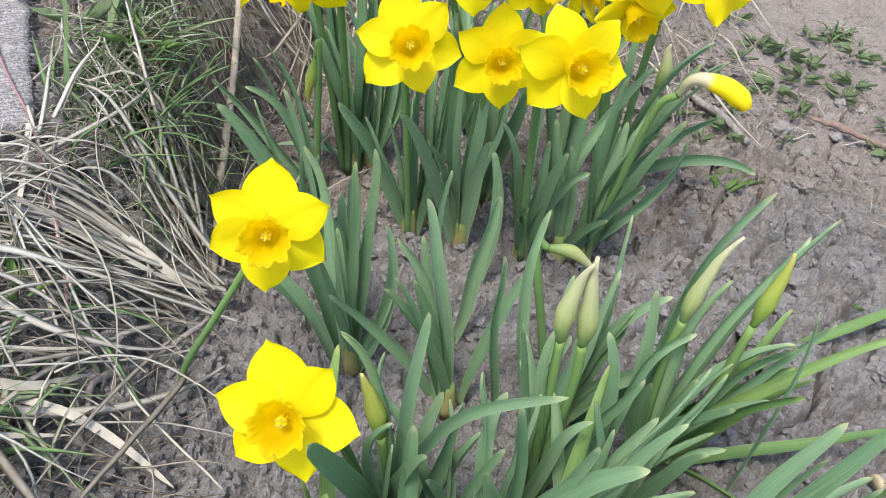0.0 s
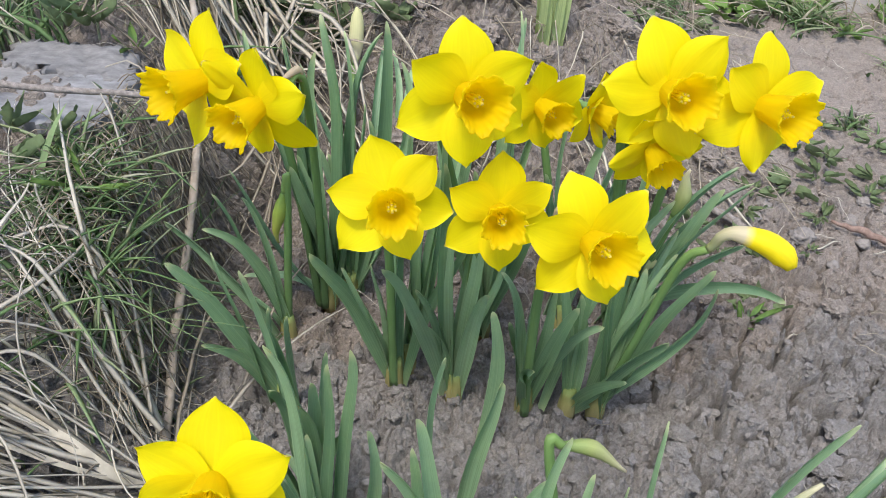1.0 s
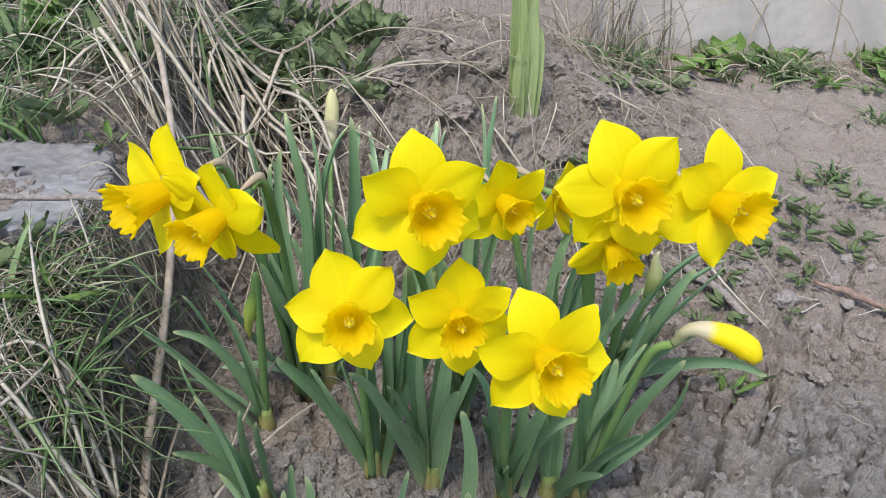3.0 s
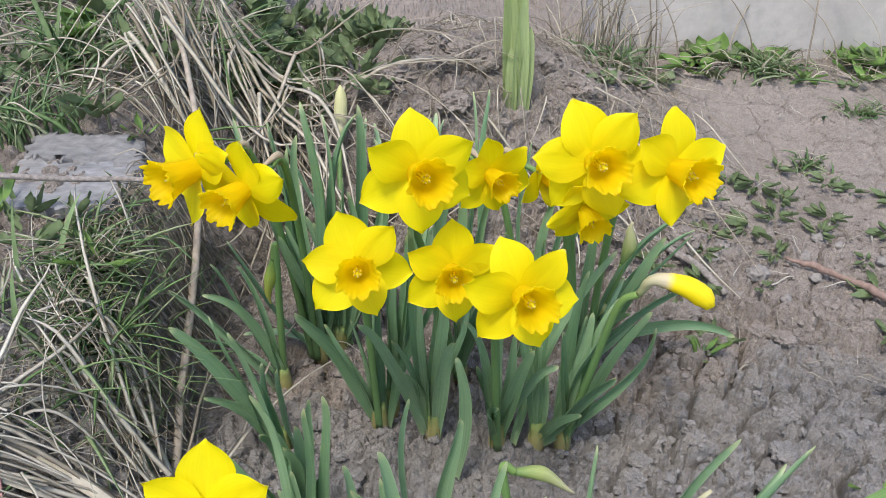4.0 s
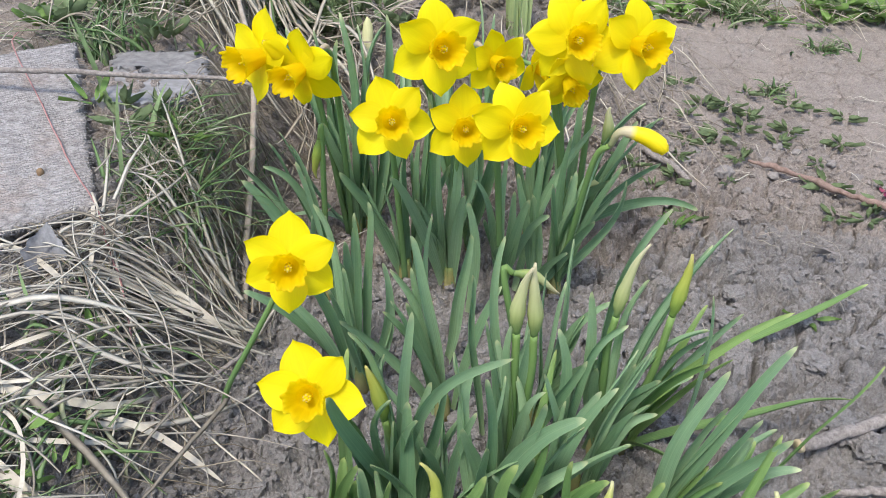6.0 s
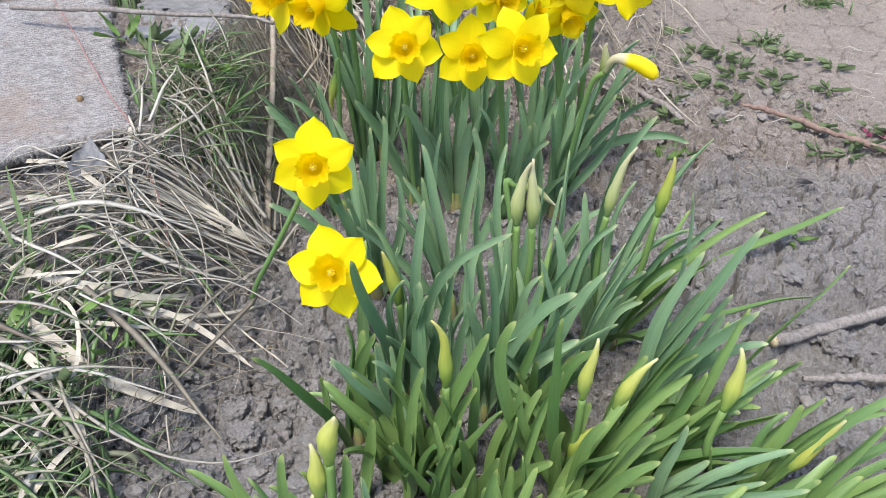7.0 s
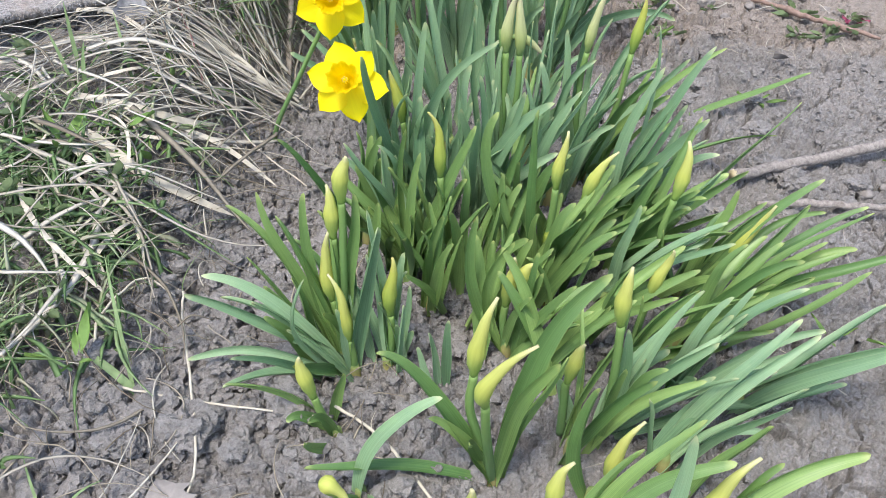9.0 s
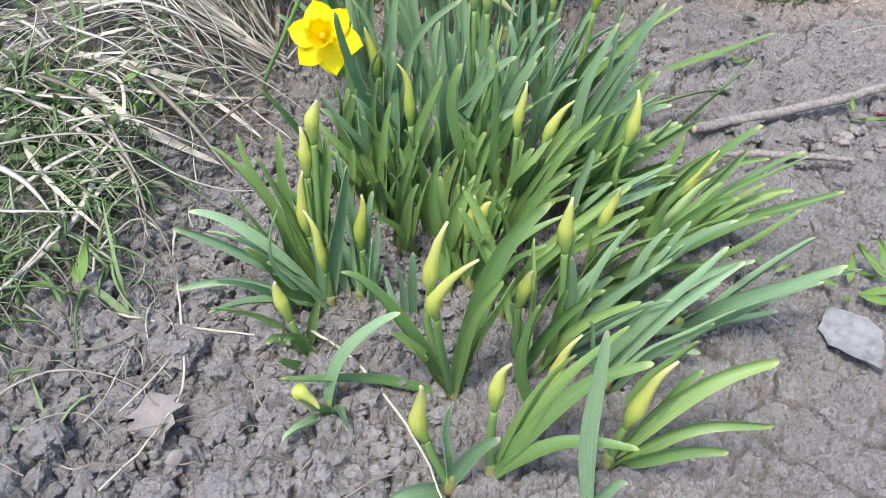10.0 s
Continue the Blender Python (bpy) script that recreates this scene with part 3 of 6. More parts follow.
def bud(plant, values):
    ox, oy, tx, ty, tz, mx, my, mz, sx, sy, sz, kind = values
    root, tip, mid, way = np.array((ox, oy, 0.0)), np.array((tx, ty, tz)), np.array((mx, my, mz)), np.array((sx, sy, sz))
    down = way - mid
    foot = mid + down / np.linalg.norm(down) * 0.024
    line = smooth_path([root, root * 0.5 + way * 0.5, way, foot], 20)
    v, f, q = tube(line, np.linspace(0.0040, 0.0032, 20), 9)
    child(mesh_object("stem", v, f, STEM, q), plant)
    line = smooth_path([foot, mid, tip], 19)
    u = np.linspace(0, 1, 19)
    bow = np.array((rng.uniform(-1, 1), rng.uniform(-0.5, 0.5), -0.4)) * np.linalg.norm(tip - mid) * 0.22
    line = line + np.outer(np.maximum(0, (u - 0.7) / 0.3) ** 2, bow)
    big = rng.uniform(0.9, 1.12) * (1.25 if kind == "p" else 1.04 if kind == "r" else 0.88)
    prof = np.interp(np.linspace(0, 1, 19), [0, 0.15, 0.3, 0.45, 0.6, 0.75, 0.9, 1.0],
                     np.array([0.0032, 0.0042, 0.0056, 0.0074, 0.0084, 0.0080, 0.0056, 0.0012] if kind == "p" else [0.0033, 0.0047, 0.0063, 0.0072, 0.0061, 0.0040, 0.0024, 0.0011] if kind != "r" else [0.0032, 0.0035, 0.0039, 0.0046, 0.0066, 0.0086, 0.0084, 0.0040]) * big)
    v, f, q = tube(line, prof, 12)
    v = [p + 0.00025 * np.array((math.sin(31 * i), math.cos(17 * i), math.sin(11 * i))) for i, p in enumerate(v)]
    child(mesh_object("bud", v, f, BUD[kind], q), plant, {"g": "green pointed flower bud", "y": "yellow-green pointed flower bud", "w": "pale papery flower bud", "p": "cream-coloured plump flower bud", "r": "yellow bud about to open from a papery spathe"}[kind])


def daffodil(x, y, leaf_mat, leaves=(), buds=(), flowers=(), extra=2):
    z = float(land(x, y)) - 0.004
    root = new("daffodil")
    root.empty_display_size = 0.02
    root.location = (x, y, z)
    squat = 0.6 if y < 0.3 else 0.9
    slim = 0.90 if y < 0.2 else 1.0 if y < 0.48 else 1.06
    for ox, oy, tx, ty, tz, ax, ay, az, w in leaves:
        p0, p1 = np.array((ox + rng.uniform(-0.004, 0.004), oy + rng.uniform(-0.004, 0.004), -0.004)), np.array((tx, ty, max(tz, 0.024)))
        bow = np.array((ax, ay, az))
        most = 0.17 * np.linalg.norm(p1 - p0)
        c = (p0 + p1) / 2 + 2 * bow * min(1.0, most / max(np.linalg.norm(bow), 1e-6))
        c[2] = max(c[2], 0.034)
        v, f, q = blade(strap(p0, c, p1, 0.0), w * slim, fold=rng.uniform(0.35, 0.95), roll=rng.uniform(-1.1, 1.1), twist=rng.uniform(-0.8, 0.8), blunt=rng.uniform(0.03, 0.08))
        child(mesh_object("leaf", v, f, leaf_mat, q), root)
    if leaves and y < 0.6:
        extra = 0 if y < 0.0 else 3 if y < 0.05 else 7 if y < 0.25 else 5
    tall = 0.20 if y > 0.6 else 0.165 if y > 0.25 else 0.125
    for k in range(extra if leaves else extra + 5):
        p0 = np.array((rng.gauss(0, 0.010), rng.gauss(0, 0.008), -0.004))
        up = tall * rng.uniform(0.6, 1.1)
        p1 = p0 + np.array(((x - 0.04) * 0.42 + rng.gauss(0, 0.033), rng.gauss(0.0, 0.03), up))
        c = (p0 + p1) / 2 + np.array(((p0[0] - p1[0]) * 0.25, 0, 0.02 * rng.random()))
        v, f, q = blade(strap(p0, c, p1), rng.uniform(0.009, 0.0145) * slim, fold=rng.uniform(0.35, 0.95), roll=rng.uniform(-1.2, 1.2), twist=rng.uniform(-0.8, 0.8), blunt=rng.uniform(0.03, 0.08))
        child(mesh_object("leaf", v, f, leaf_mat, q), root)
    v, f, q = tube(np.array([(0, 0, h * squat) for h in (-0.012, 0.0, 0.012, 0.022, 0.030)]), [0.009 * squat, 0.0098 * squat, 0.0088 * squat, 0.0078 * squat, 0.0066 * squat], 12)
    child(mesh_object("sheath", v, f, SHEATH, q), root, "yellowish papery sheath round the leaf bases")
    for b in buds:
        bud(root, b)
    for fl in flowers:
        flower(root, *fl)
    kind = "daffodil with %s and blue-green leaves in clay" if leaf_mat is blue_leaf else "daffodil with %s and fresh green leaves in clay"
    what = "open yellow flowers" if len(flowers) > 1 else "one open yellow flower" if flowers else "pointed buds" if len(buds) > 1 else "a single bud" if buds else "no bloom"
    return tagged(root, kind % what, "daffodil", "daffodils in the bed")


daffodil(-0.102, 0.745, blue_leaf, leaves=[
    (0.000, 0.000, -0.033, 0.000, 0.159, 0.006, 0.000, 0.021, 0.011),
    (0.034, 0.063, -0.054, 0.063, 0.011, 0.017, 0.000, 0.013, 0.011),
    (0.000, 0.000, -0.097, 0.000, 0.068, 0.018, 0.000, 0.020, 0.010),
    (0.000, 0.000, -0.058, 0.000, 0.162, 0.000, 0.000, 0.013, 0.010),],
    buds=[
        (0.000, 0.000, -0.008, 0.000, 0.114, -0.000, 0.000, 0.144, 0.009, 0.000, 0.182, "g"),],
    )
daffodil(-0.066, 0.794, blue_leaf, leaves=[
    (0.000, 0.000, -0.074, 0.050, 0.270, -0.012, -0.005, 0.062, 0.012),
    (0.000, 0.000, -0.035, 0.040, 0.271, -0.004, -0.004, 0.058, 0.012),
    (0.000, 0.000, -0.002, 0.050, 0.289, 0.010, -0.005, 0.058, 0.013),
    (0.000, 0.000, -0.007, 0.030, 0.260, -0.010, -0.003, 0.060, 0.013),
    (0.000, 0.000, -0.023, 0.040, 0.242, -0.009, -0.004, 0.031, 0.011),
    (0.000, 0.000, -0.025, 0.000, 0.174, 0.004, 0.000, 0.025, 0.009),
    (0.000, 0.000, 0.016, 0.060, 0.270, 0.016, -0.006, 0.036, 0.012),
    (0.000, 0.000, -0.025, 0.000, 0.162, 0.004, 0.000, -0.009, 0.009),
    (0.000, 0.000, -0.094, 0.020, 0.142, -0.004, -0.002, -0.005, 0.011),],
    flowers=[("i", -0.044, -0.119, 0.272), ("h", -0.095, -0.089, 0.278)],
    )
daffodil(-0.045, 0.807, blue_leaf, leaves=[
    (0.000, 0.000, 0.027, 0.050, 0.267, -0.013, -0.005, 0.053, 0.014),
    (0.000, 0.000, 0.032, 0.030, 0.285, 0.023, -0.003, 0.072, 0.016),
    (0.000, 0.000, 0.012, 0.000, 0.218, 0.007, 0.000, 0.042, 0.008),
    (0.000, 0.000, 0.048, 0.040, 0.244, 0.023, -0.004, 0.031, 0.013),
    (0.000, 0.000, 0.020, 0.000, 0.204, 0.011, 0.000, 0.011, 0.012),
    (0.000, 0.000, -0.026, 0.000, 0.037, 0.002, 0.000, -0.003, 0.009),
    (0.000, 0.000, -0.010, 0.020, 0.209, -0.001, -0.002, 0.015, 0.012),
    (0.000, 0.000, 0.053, 0.000, 0.193, 0.021, 0.000, 0.017, 0.012),],
    )
daffodil(0.004, 0.689, blue_leaf, leaves=[
    (0.000, 0.000, -0.068, -0.030, 0.168, 0.001, 0.003, 0.014, 0.016),
    (0.000, 0.000, 0.003, 0.000, 0.203, 0.000, 0.000, 0.010, 0.012),
    (0.000, 0.000, -0.021, 0.000, 0.136, -0.001, 0.000, 0.005, 0.010),],
    flowers=[("a", -0.003, -0.103, 0.261)],
    )
daffodil(0.016, 0.710, blue_leaf, leaves=[
    (0.038, -0.037, -0.023, -0.077, 0.171, 0.002, 0.004, 0.020, 0.015),
    (0.000, 0.000, 0.010, 0.000, 0.178, 0.002, 0.000, 0.005, 0.012),
    (0.000, 0.000, 0.018, 0.000, 0.216, 0.006, 0.000, 0.011, 0.012),
    (0.000, 0.000, 0.024, 0.000, 0.259, 0.009, 0.000, 0.037, 0.011),
    (0.000, 0.000, 0.001, 0.000, 0.166, 0.002, 0.000, 0.004, 0.010),],
    )
daffodil(0.059, 0.673, blue_leaf, leaves=[
    (0.000, 0.000, -0.008, 0.000, 0.215, -0.004, 0.000, 0.013, 0.016),
    (0.000, 0.000, 0.020, -0.030, 0.142, -0.002, 0.003, 0.017, 0.014),
    (0.000, 0.000, -0.023, 0.000, 0.245, -0.001, 0.000, 0.016, 0.013),
    (0.000, 0.000, -0.028, 0.000, 0.083, 0.001, 0.000, 0.008, 0.012),
    (0.000, 0.000, 0.010, 0.000, 0.220, 0.002, 0.000, 0.004, 0.012),
    (0.000, 0.000, -0.040, 0.000, 0.121, 0.003, 0.000, 0.016, 0.010),],
    flowers=[("b", 0.016, -0.075, 0.246)],
    )
daffodil(0.123, 0.660, blue_leaf, leaves=[
    (0.000, 0.000, 0.027, -0.030, 0.143, -0.004, 0.003, -0.002, 0.014),
    (0.000, 0.000, -0.034, 0.000, 0.156, 0.002, 0.000, 0.030, 0.012),
    (0.000, 0.000, -0.007, -0.050, 0.092, -0.006, 0.005, 0.009, 0.012),
    (0.000, 0.000, 0.013, 0.000, 0.138, -0.001, 0.000, 0.007, 0.012),
    (0.000, 0.000, -0.022, 0.000, 0.102, -0.001, 0.000, 0.006, 0.010),
    (0.000, 0.000, -0.002, 0.000, 0.184, -0.000, 0.000, 0.010, 0.012),],
    flowers=[("f", -0.001, -0.148, 0.286)],
    )
daffodil(0.162, 0.657, blue_leaf, leaves=[
    (0.000, 0.000, -0.006, 0.000, 0.136, 0.002, 0.000, 0.006, 0.013),
    (0.000, 0.000, 0.030, -0.050, 0.088, -0.004, 0.005, -0.001, 0.010),
    (0.000, 0.000, 0.058, -0.040, 0.124, 0.003, 0.004, 0.002, 0.014),
    (0.000, 0.000, 0.095, -0.020, 0.162, 0.021, 0.002, -0.003, 0.012),
    (0.000, 0.000, -0.023, 0.000, 0.164, -0.001, 0.000, 0.011, 0.011),
    (0.000, 0.000, 0.000, 0.000, 0.186, -0.001, 0.000, 0.012, 0.012),],
    )
daffodil(0.189, 0.657, blue_leaf, leaves=[
    (0.000, 0.000, -0.013, -0.020, 0.160, -0.001, 0.002, -0.005, 0.014),
    (0.000, 0.000, 0.059, -0.020, 0.182, -0.000, 0.002, 0.004, 0.012),
    (0.000, 0.000, 0.015, 0.000, 0.165, -0.003, 0.000, 0.004, 0.012),
    (0.000, 0.000, 0.035, 0.000, 0.181, -0.002, 0.000, 0.015, 0.011),],
    buds=[
        (0.000, 0.000, 0.102, -0.060, 0.224, 0.050, -0.054, 0.239, 0.025, -0.036, 0.197, "r"),],
    )
daffodil(0.090, 0.761, blue_leaf, leaves=[
    (0.000, 0.000, 0.013, 0.050, 0.310, 0.003, -0.005, 0.083, 0.012),
    (0.000, 0.000, -0.048, 0.050, 0.292, -0.020, -0.005, 0.036, 0.011),
    (0.000, 0.000, 0.036, 0.000, 0.164, 0.004, 0.000, 0.003, 0.013),
    (0.000, 0.000, -0.033, 0.070, 0.276, -0.020, -0.007, 0.039, 0.010),
    (0.000, 0.000, -0.003, 0.000, 0.249, -0.000, 0.000, 0.012, 0.013),
    (0.000, 0.000, 0.023, 0.000, 0.234, 0.002, 0.000, 0.020, 0.012),
    (0.000, 0.000, -0.019, 0.000, 0.184, -0.001, 0.000, 0.007, 0.012),],
    flowers=[("c", -0.037, -0.139, 0.318), ("k", 0.028, -0.052, 0.268)],
    )
daffodil(0.168, 0.768, blue_leaf, leaves=[
    (0.000, 0.000, 0.017, 0.000, 0.219, -0.007, 0.000, 0.022, 0.013),
    (0.000, 0.000, 0.030, 0.000, 0.214, -0.001, 0.000, 0.024, 0.012),
    (0.000, 0.000, -0.009, 0.050, 0.254, -0.012, -0.005, 0.039, 0.008),
    (0.000, 0.000, -0.033, 0.000, 0.179, -0.001, 0.000, 0.003, 0.013),
    (0.000, 0.000, 0.007, 0.000, 0.168, -0.001, 0.000, -0.005, 0.013),
    (0.000, 0.000, 0.053, 0.050, 0.230, 0.007, -0.005, 0.033, 0.010),],
    flowers=[("m", 0.008, 0.002, 0.237)],
    )
daffodil(0.223, 0.761, blue_leaf, leaves=[
    (0.000, 0.000, 0.006, 0.000, 0.208, -0.008, 0.000, 0.034, 0.012),
    (0.000, 0.000, 0.077, 0.000, 0.200, -0.011, 0.000, 0.056, 0.014),
    (0.013, 0.036, 0.165, -0.004, 0.047, 0.000, 0.004, 0.057, 0.013),
    (0.000, 0.000, 0.073, 0.000, 0.174, 0.004, 0.000, 0.012, 0.014),
    (0.000, 0.000, 0.110, 0.030, 0.166, -0.009, -0.003, 0.046, 0.010),
    (0.000, 0.000, 0.031, 0.000, 0.138, -0.005, 0.000, 0.003, 0.012),
    (0.000, 0.000, -0.027, 0.000, 0.156, -0.002, 0.000, -0.006, 0.012),
    (0.000, 0.000, 0.062, 0.000, 0.079, 0.000, 0.000, 0.005, 0.010),],
    buds=[
        (0.000, 0.000, 0.031, 0.000, 0.197, 0.036, 0.000, 0.168, 0.028, 0.000, 0.125, "w"),
        (0.000, 0.000, 0.038, 0.000, 0.083, 0.018, 0.000, 0.089, 0.005, 0.000, 0.072, "w"),],
    flowers=[("d", -0.034, -0.129, 0.322), ("n", -0.035, -0.116, 0.266), ("l", 0.034, -0.131, 0.315)],
    )
daffodil(-0.032, 0.900, blue_leaf, leaves=[
    (-0.003, 0.060, 0.008, 0.180, 0.147, 0.001, -0.012, 0.013, 0.010),
    (0.023, 0.055, 0.018, 0.175, 0.142, 0.009, -0.012, 0.002, 0.010),
    (0.030, 0.046, 0.045, 0.146, 0.137, -0.001, -0.010, 0.007, 0.010),],
    buds=[
        (-0.023, 0.066, -0.025, 0.216, 0.184, -0.028, 0.201, 0.133, -0.028, 0.156, 0.092, "p"),],
    )
daffodil(0.061, 0.920, blue_leaf, leaves=[
    (0.000, 0.021, 0.006, 0.121, 0.156, -0.001, -0.010, 0.013, 0.011),
    (0.064, 0.019, 0.071, 0.099, 0.196, -0.002, -0.008, 0.026, 0.012),],
    buds=[
        (-0.006, 0.028, -0.007, 0.128, 0.139, -0.009, 0.118, 0.108, -0.009, 0.088, 0.080, "w"),],
    )
daffodil(-0.092, 0.654, blue_leaf, leaves=[
    (0.000, 0.000, -0.079, -0.020, 0.171, 0.007, 0.002, 0.007, 0.016),
    (0.000, 0.000, -0.009, 0.000, 0.115, -0.001, -0.000, 0.002, 0.013),
    (0.000, 0.000, -0.057, -0.030, 0.100, 0.000, 0.003, 0.016, 0.010),],
    )
daffodil(-0.058, 0.558, blue_leaf, leaves=[
    (0.000, 0.000, -0.029, -0.020, 0.245, -0.004, 0.002, 0.043, 0.014),
    (0.000, 0.000, -0.019, -0.030, 0.153, -0.002, 0.003, 0.040, 0.014),
    (0.000, 0.000, -0.025, 0.000, 0.183, -0.001, 0.000, 0.041, 0.012),
    (0.000, 0.000, 0.018, 0.000, 0.158, -0.001, 0.000, 0.012, 0.010),],
    flowers=[("e", -0.019, -0.174, 0.227)],
    )
daffodil(-0.038, 0.489, blue_leaf, leaves=[
    (0.000, 0.000, -0.032, 0.010, 0.220, 0.003, -0.001, 0.038, 0.014),
    (0.000, 0.000, 0.017, 0.000, 0.226, 0.008, 0.000, 0.037, 0.013),
    (0.000, 0.000, 0.030, 0.000, 0.159, 0.015, 0.000, 0.013, 0.013),
    (0.000, 0.000, 0.036, 0.000, 0.089, 0.002, 0.000, -0.021, 0.011),
    (0.000, 0.000, -0.009, 0.000, 0.154, -0.005, 0.000, 0.017, 0.010),
    (0.000, 0.000, 0.008, 0.000, 0.215, -0.001, 0.000, 0.029, 0.009),],
    )
daffodil(0.046, 0.449, blue_leaf, leaves=[
    (0.000, 0.000, -0.028, 0.000, 0.213, 0.002, 0.000, 0.028, 0.015),
    (-0.009, 0.078, -0.009, 0.078, 0.188, -0.006, 0.000, 0.023, 0.009),
    (0.000, 0.000, -0.032, 0.000, 0.141, 0.001, 0.000, 0.007, 0.012),
    (0.011, 0.078, 0.030, 0.078, 0.166, 0.001, -0.000, -0.011, 0.013),
    (0.031, 0.168, 0.034, 0.168, 0.151, 0.008, 0.000, 0.015, 0.013),
    (0.000, 0.000, -0.044, 0.000, 0.181, 0.001, 0.000, 0.030, 0.012),],
    )
daffodil(0.009, 0.323, blue_leaf, leaves=[
    (0.000, 0.000, -0.037, -0.100, 0.237, -0.009, 0.010, 0.007, 0.016),
    (0.000, 0.000, 0.018, -0.050, 0.163, -0.009, 0.005, 0.012, 0.012),
    (0.000, 0.000, 0.084, -0.060, 0.236, -0.022, 0.006, 0.024, 0.011),
    (-0.028, 0.014, -0.052, 0.014, 0.090, 0.006, 0.000, -0.014, 0.011),
    (0.000, 0.000, 0.012, 0.000, 0.228, -0.000, 0.000, 0.026, 0.012),
    (0.000, 0.000, -0.035, 0.000, 0.208, 0.014, 0.000, 0.061, 0.011),
    (0.000, 0.000, -0.018, 0.000, 0.071, -0.006, 0.000, -0.025, 0.008),],
    buds=[
        (0.000, 0.000, -0.024, 0.000, 0.180, -0.014, 0.000, 0.141, -0.006, 0.000, 0.081, "g"),],
    flowers=[("g", -0.061, -0.050, 0.190)],
    )
daffodil(0.001, 0.258, blue_leaf, leaves=[
    (0.000, 0.000, -0.057, -0.020, 0.125, -0.000, 0.002, 0.020, 0.013),
    (0.000, 0.000, 0.020, -0.020, 0.101, -0.000, 0.002, -0.004, 0.011),
    (0.000, 0.000, -0.022, 0.000, 0.125, -0.005, 0.000, 0.010, 0.008),],
    )
daffodil(0.041, 0.212, fresh_leaf, leaves=[
    (0.000, 0.000, -0.045, 0.000, 0.087, -0.008, 0.000, 0.013, 0.011),
    (-0.034, -0.016, -0.018, -0.016, 0.156, -0.002, 0.000, 0.013, 0.010),
    (-0.069, -0.017, -0.058, -0.017, 0.101, 0.001, 0.000, 0.014, 0.013),],
    buds=[
        (0.000, 0.000, -0.002, 0.000, 0.194, -0.001, 0.000, 0.144, 0.000, 0.000, 0.077, "g"),],
    )
daffodil(0.078, 0.296, blue_leaf, leaves=[
    (0.000, 0.000, -0.021, 0.000, 0.210, -0.008, 0.000, 0.031, 0.010),
    (0.000, 0.000, -0.008, 0.000, 0.195, -0.011, 0.000, 0.026, 0.013),
    (0.000, 0.000, -0.018, -0.030, 0.164, 0.005, 0.003, 0.010, 0.014),
    (0.000, 0.000, 0.072, -0.030, 0.168, -0.014, 0.003, 0.018, 0.018),
    (0.000, 0.000, 0.041, -0.020, 0.177, 0.011, 0.002, 0.015, 0.011),
    (0.000, 0.000, 0.002, 0.000, 0.184, 0.001, 0.000, 0.012, 0.012),],
    )
daffodil(0.106, 0.350, blue_leaf, leaves=[
    (-0.021, 0.064, -0.034, 0.064, 0.196, -0.004, 0.000, 0.021, 0.009),
    (0.004, 0.081, -0.006, 0.081, 0.225, -0.011, 0.000, 0.028, 0.010),
    (0.000, 0.000, -0.002, 0.000, 0.192, -0.005, 0.000, 0.020, 0.012),
    (0.000, 0.000, -0.023, 0.000, 0.197, -0.002, 0.000, 0.017, 0.012),
    (0.000, 0.000, 0.011, 0.000, 0.190, -0.001, 0.000, 0.020, 0.011),
    (0.000, 0.000, 0.059, 0.000, 0.153, -0.004, 0.000, 0.004, 0.012),],
    buds=[
        (0.000, 0.000, 0.008, 0.000, 0.253, 0.000, 0.000, 0.208, 0.000, 0.000, 0.142, "w"),
        (0.000, 0.000, 0.009, 0.000, 0.254, 0.014, 0.000, 0.205, 0.014, 0.000, 0.141, "w"),],
    )
daffodil(0.139, 0.430, blue_leaf, leaves=[
    (0.000, 0.000, 0.021, 0.000, 0.175, -0.001, 0.000, 0.003, 0.015),
    (0.000, 0.000, 0.030, 0.040, 0.195, 0.009, -0.004, 0.024, 0.012),
    (0.000, 0.000, 0.067, -0.020, 0.100, 0.002, 0.001, 0.043, 0.010),
    (0.000, 0.000, -0.001, 0.000, 0.185, 0.001, 0.000, 0.006, 0.007),
    (0.000, 0.000, 0.055, 0.000, 0.061, 0.001, 0.000, 0.001, 0.012),],
    buds=[
        (-0.006, 0.040, 0.024, 0.070, 0.112, 0.002, 0.072, 0.131, -0.030, 0.068, 0.140, "w"),],
    )
daffodil(0.194, 0.394, blue_leaf, leaves=[
    (0.000, 0.000, 0.041, 0.020, 0.261, -0.022, -0.002, 0.040, 0.014),
    (0.000, 0.000, 0.024, 0.000, 0.204, -0.003, 0.000, 0.035, 0.010),
    (0.000, 0.000, -0.020, 0.000, 0.191, -0.005, 0.000, 0.008, 0.012),
    (0.000, 0.000, 0.086, 0.000, 0.148, -0.010, 0.000, 0.036, 0.012),
    (0.000, 0.000, 0.125, 0.020, 0.146, -0.002, -0.002, 0.012, 0.012),
    (0.000, 0.000, 0.094, 0.050, 0.204, -0.003, -0.005, 0.046, 0.010),
    (0.000, 0.000, 0.107, 0.050, 0.222, 0.004, -0.005, 0.056, 0.009),
    (0.000, 0.000, -0.012, -0.020, 0.123, -0.004, 0.002, -0.001, 0.013),],
    buds=[
        (0.000, 0.000, 0.018, 0.000, 0.243, 0.006, 0.000, 0.188, -0.001, 0.000, 0.131, "w"),
        (0.000, 0.000, 0.062, 0.000, 0.231, 0.055, 0.000, 0.187, 0.041, 0.000, 0.089, "g"),],
    )
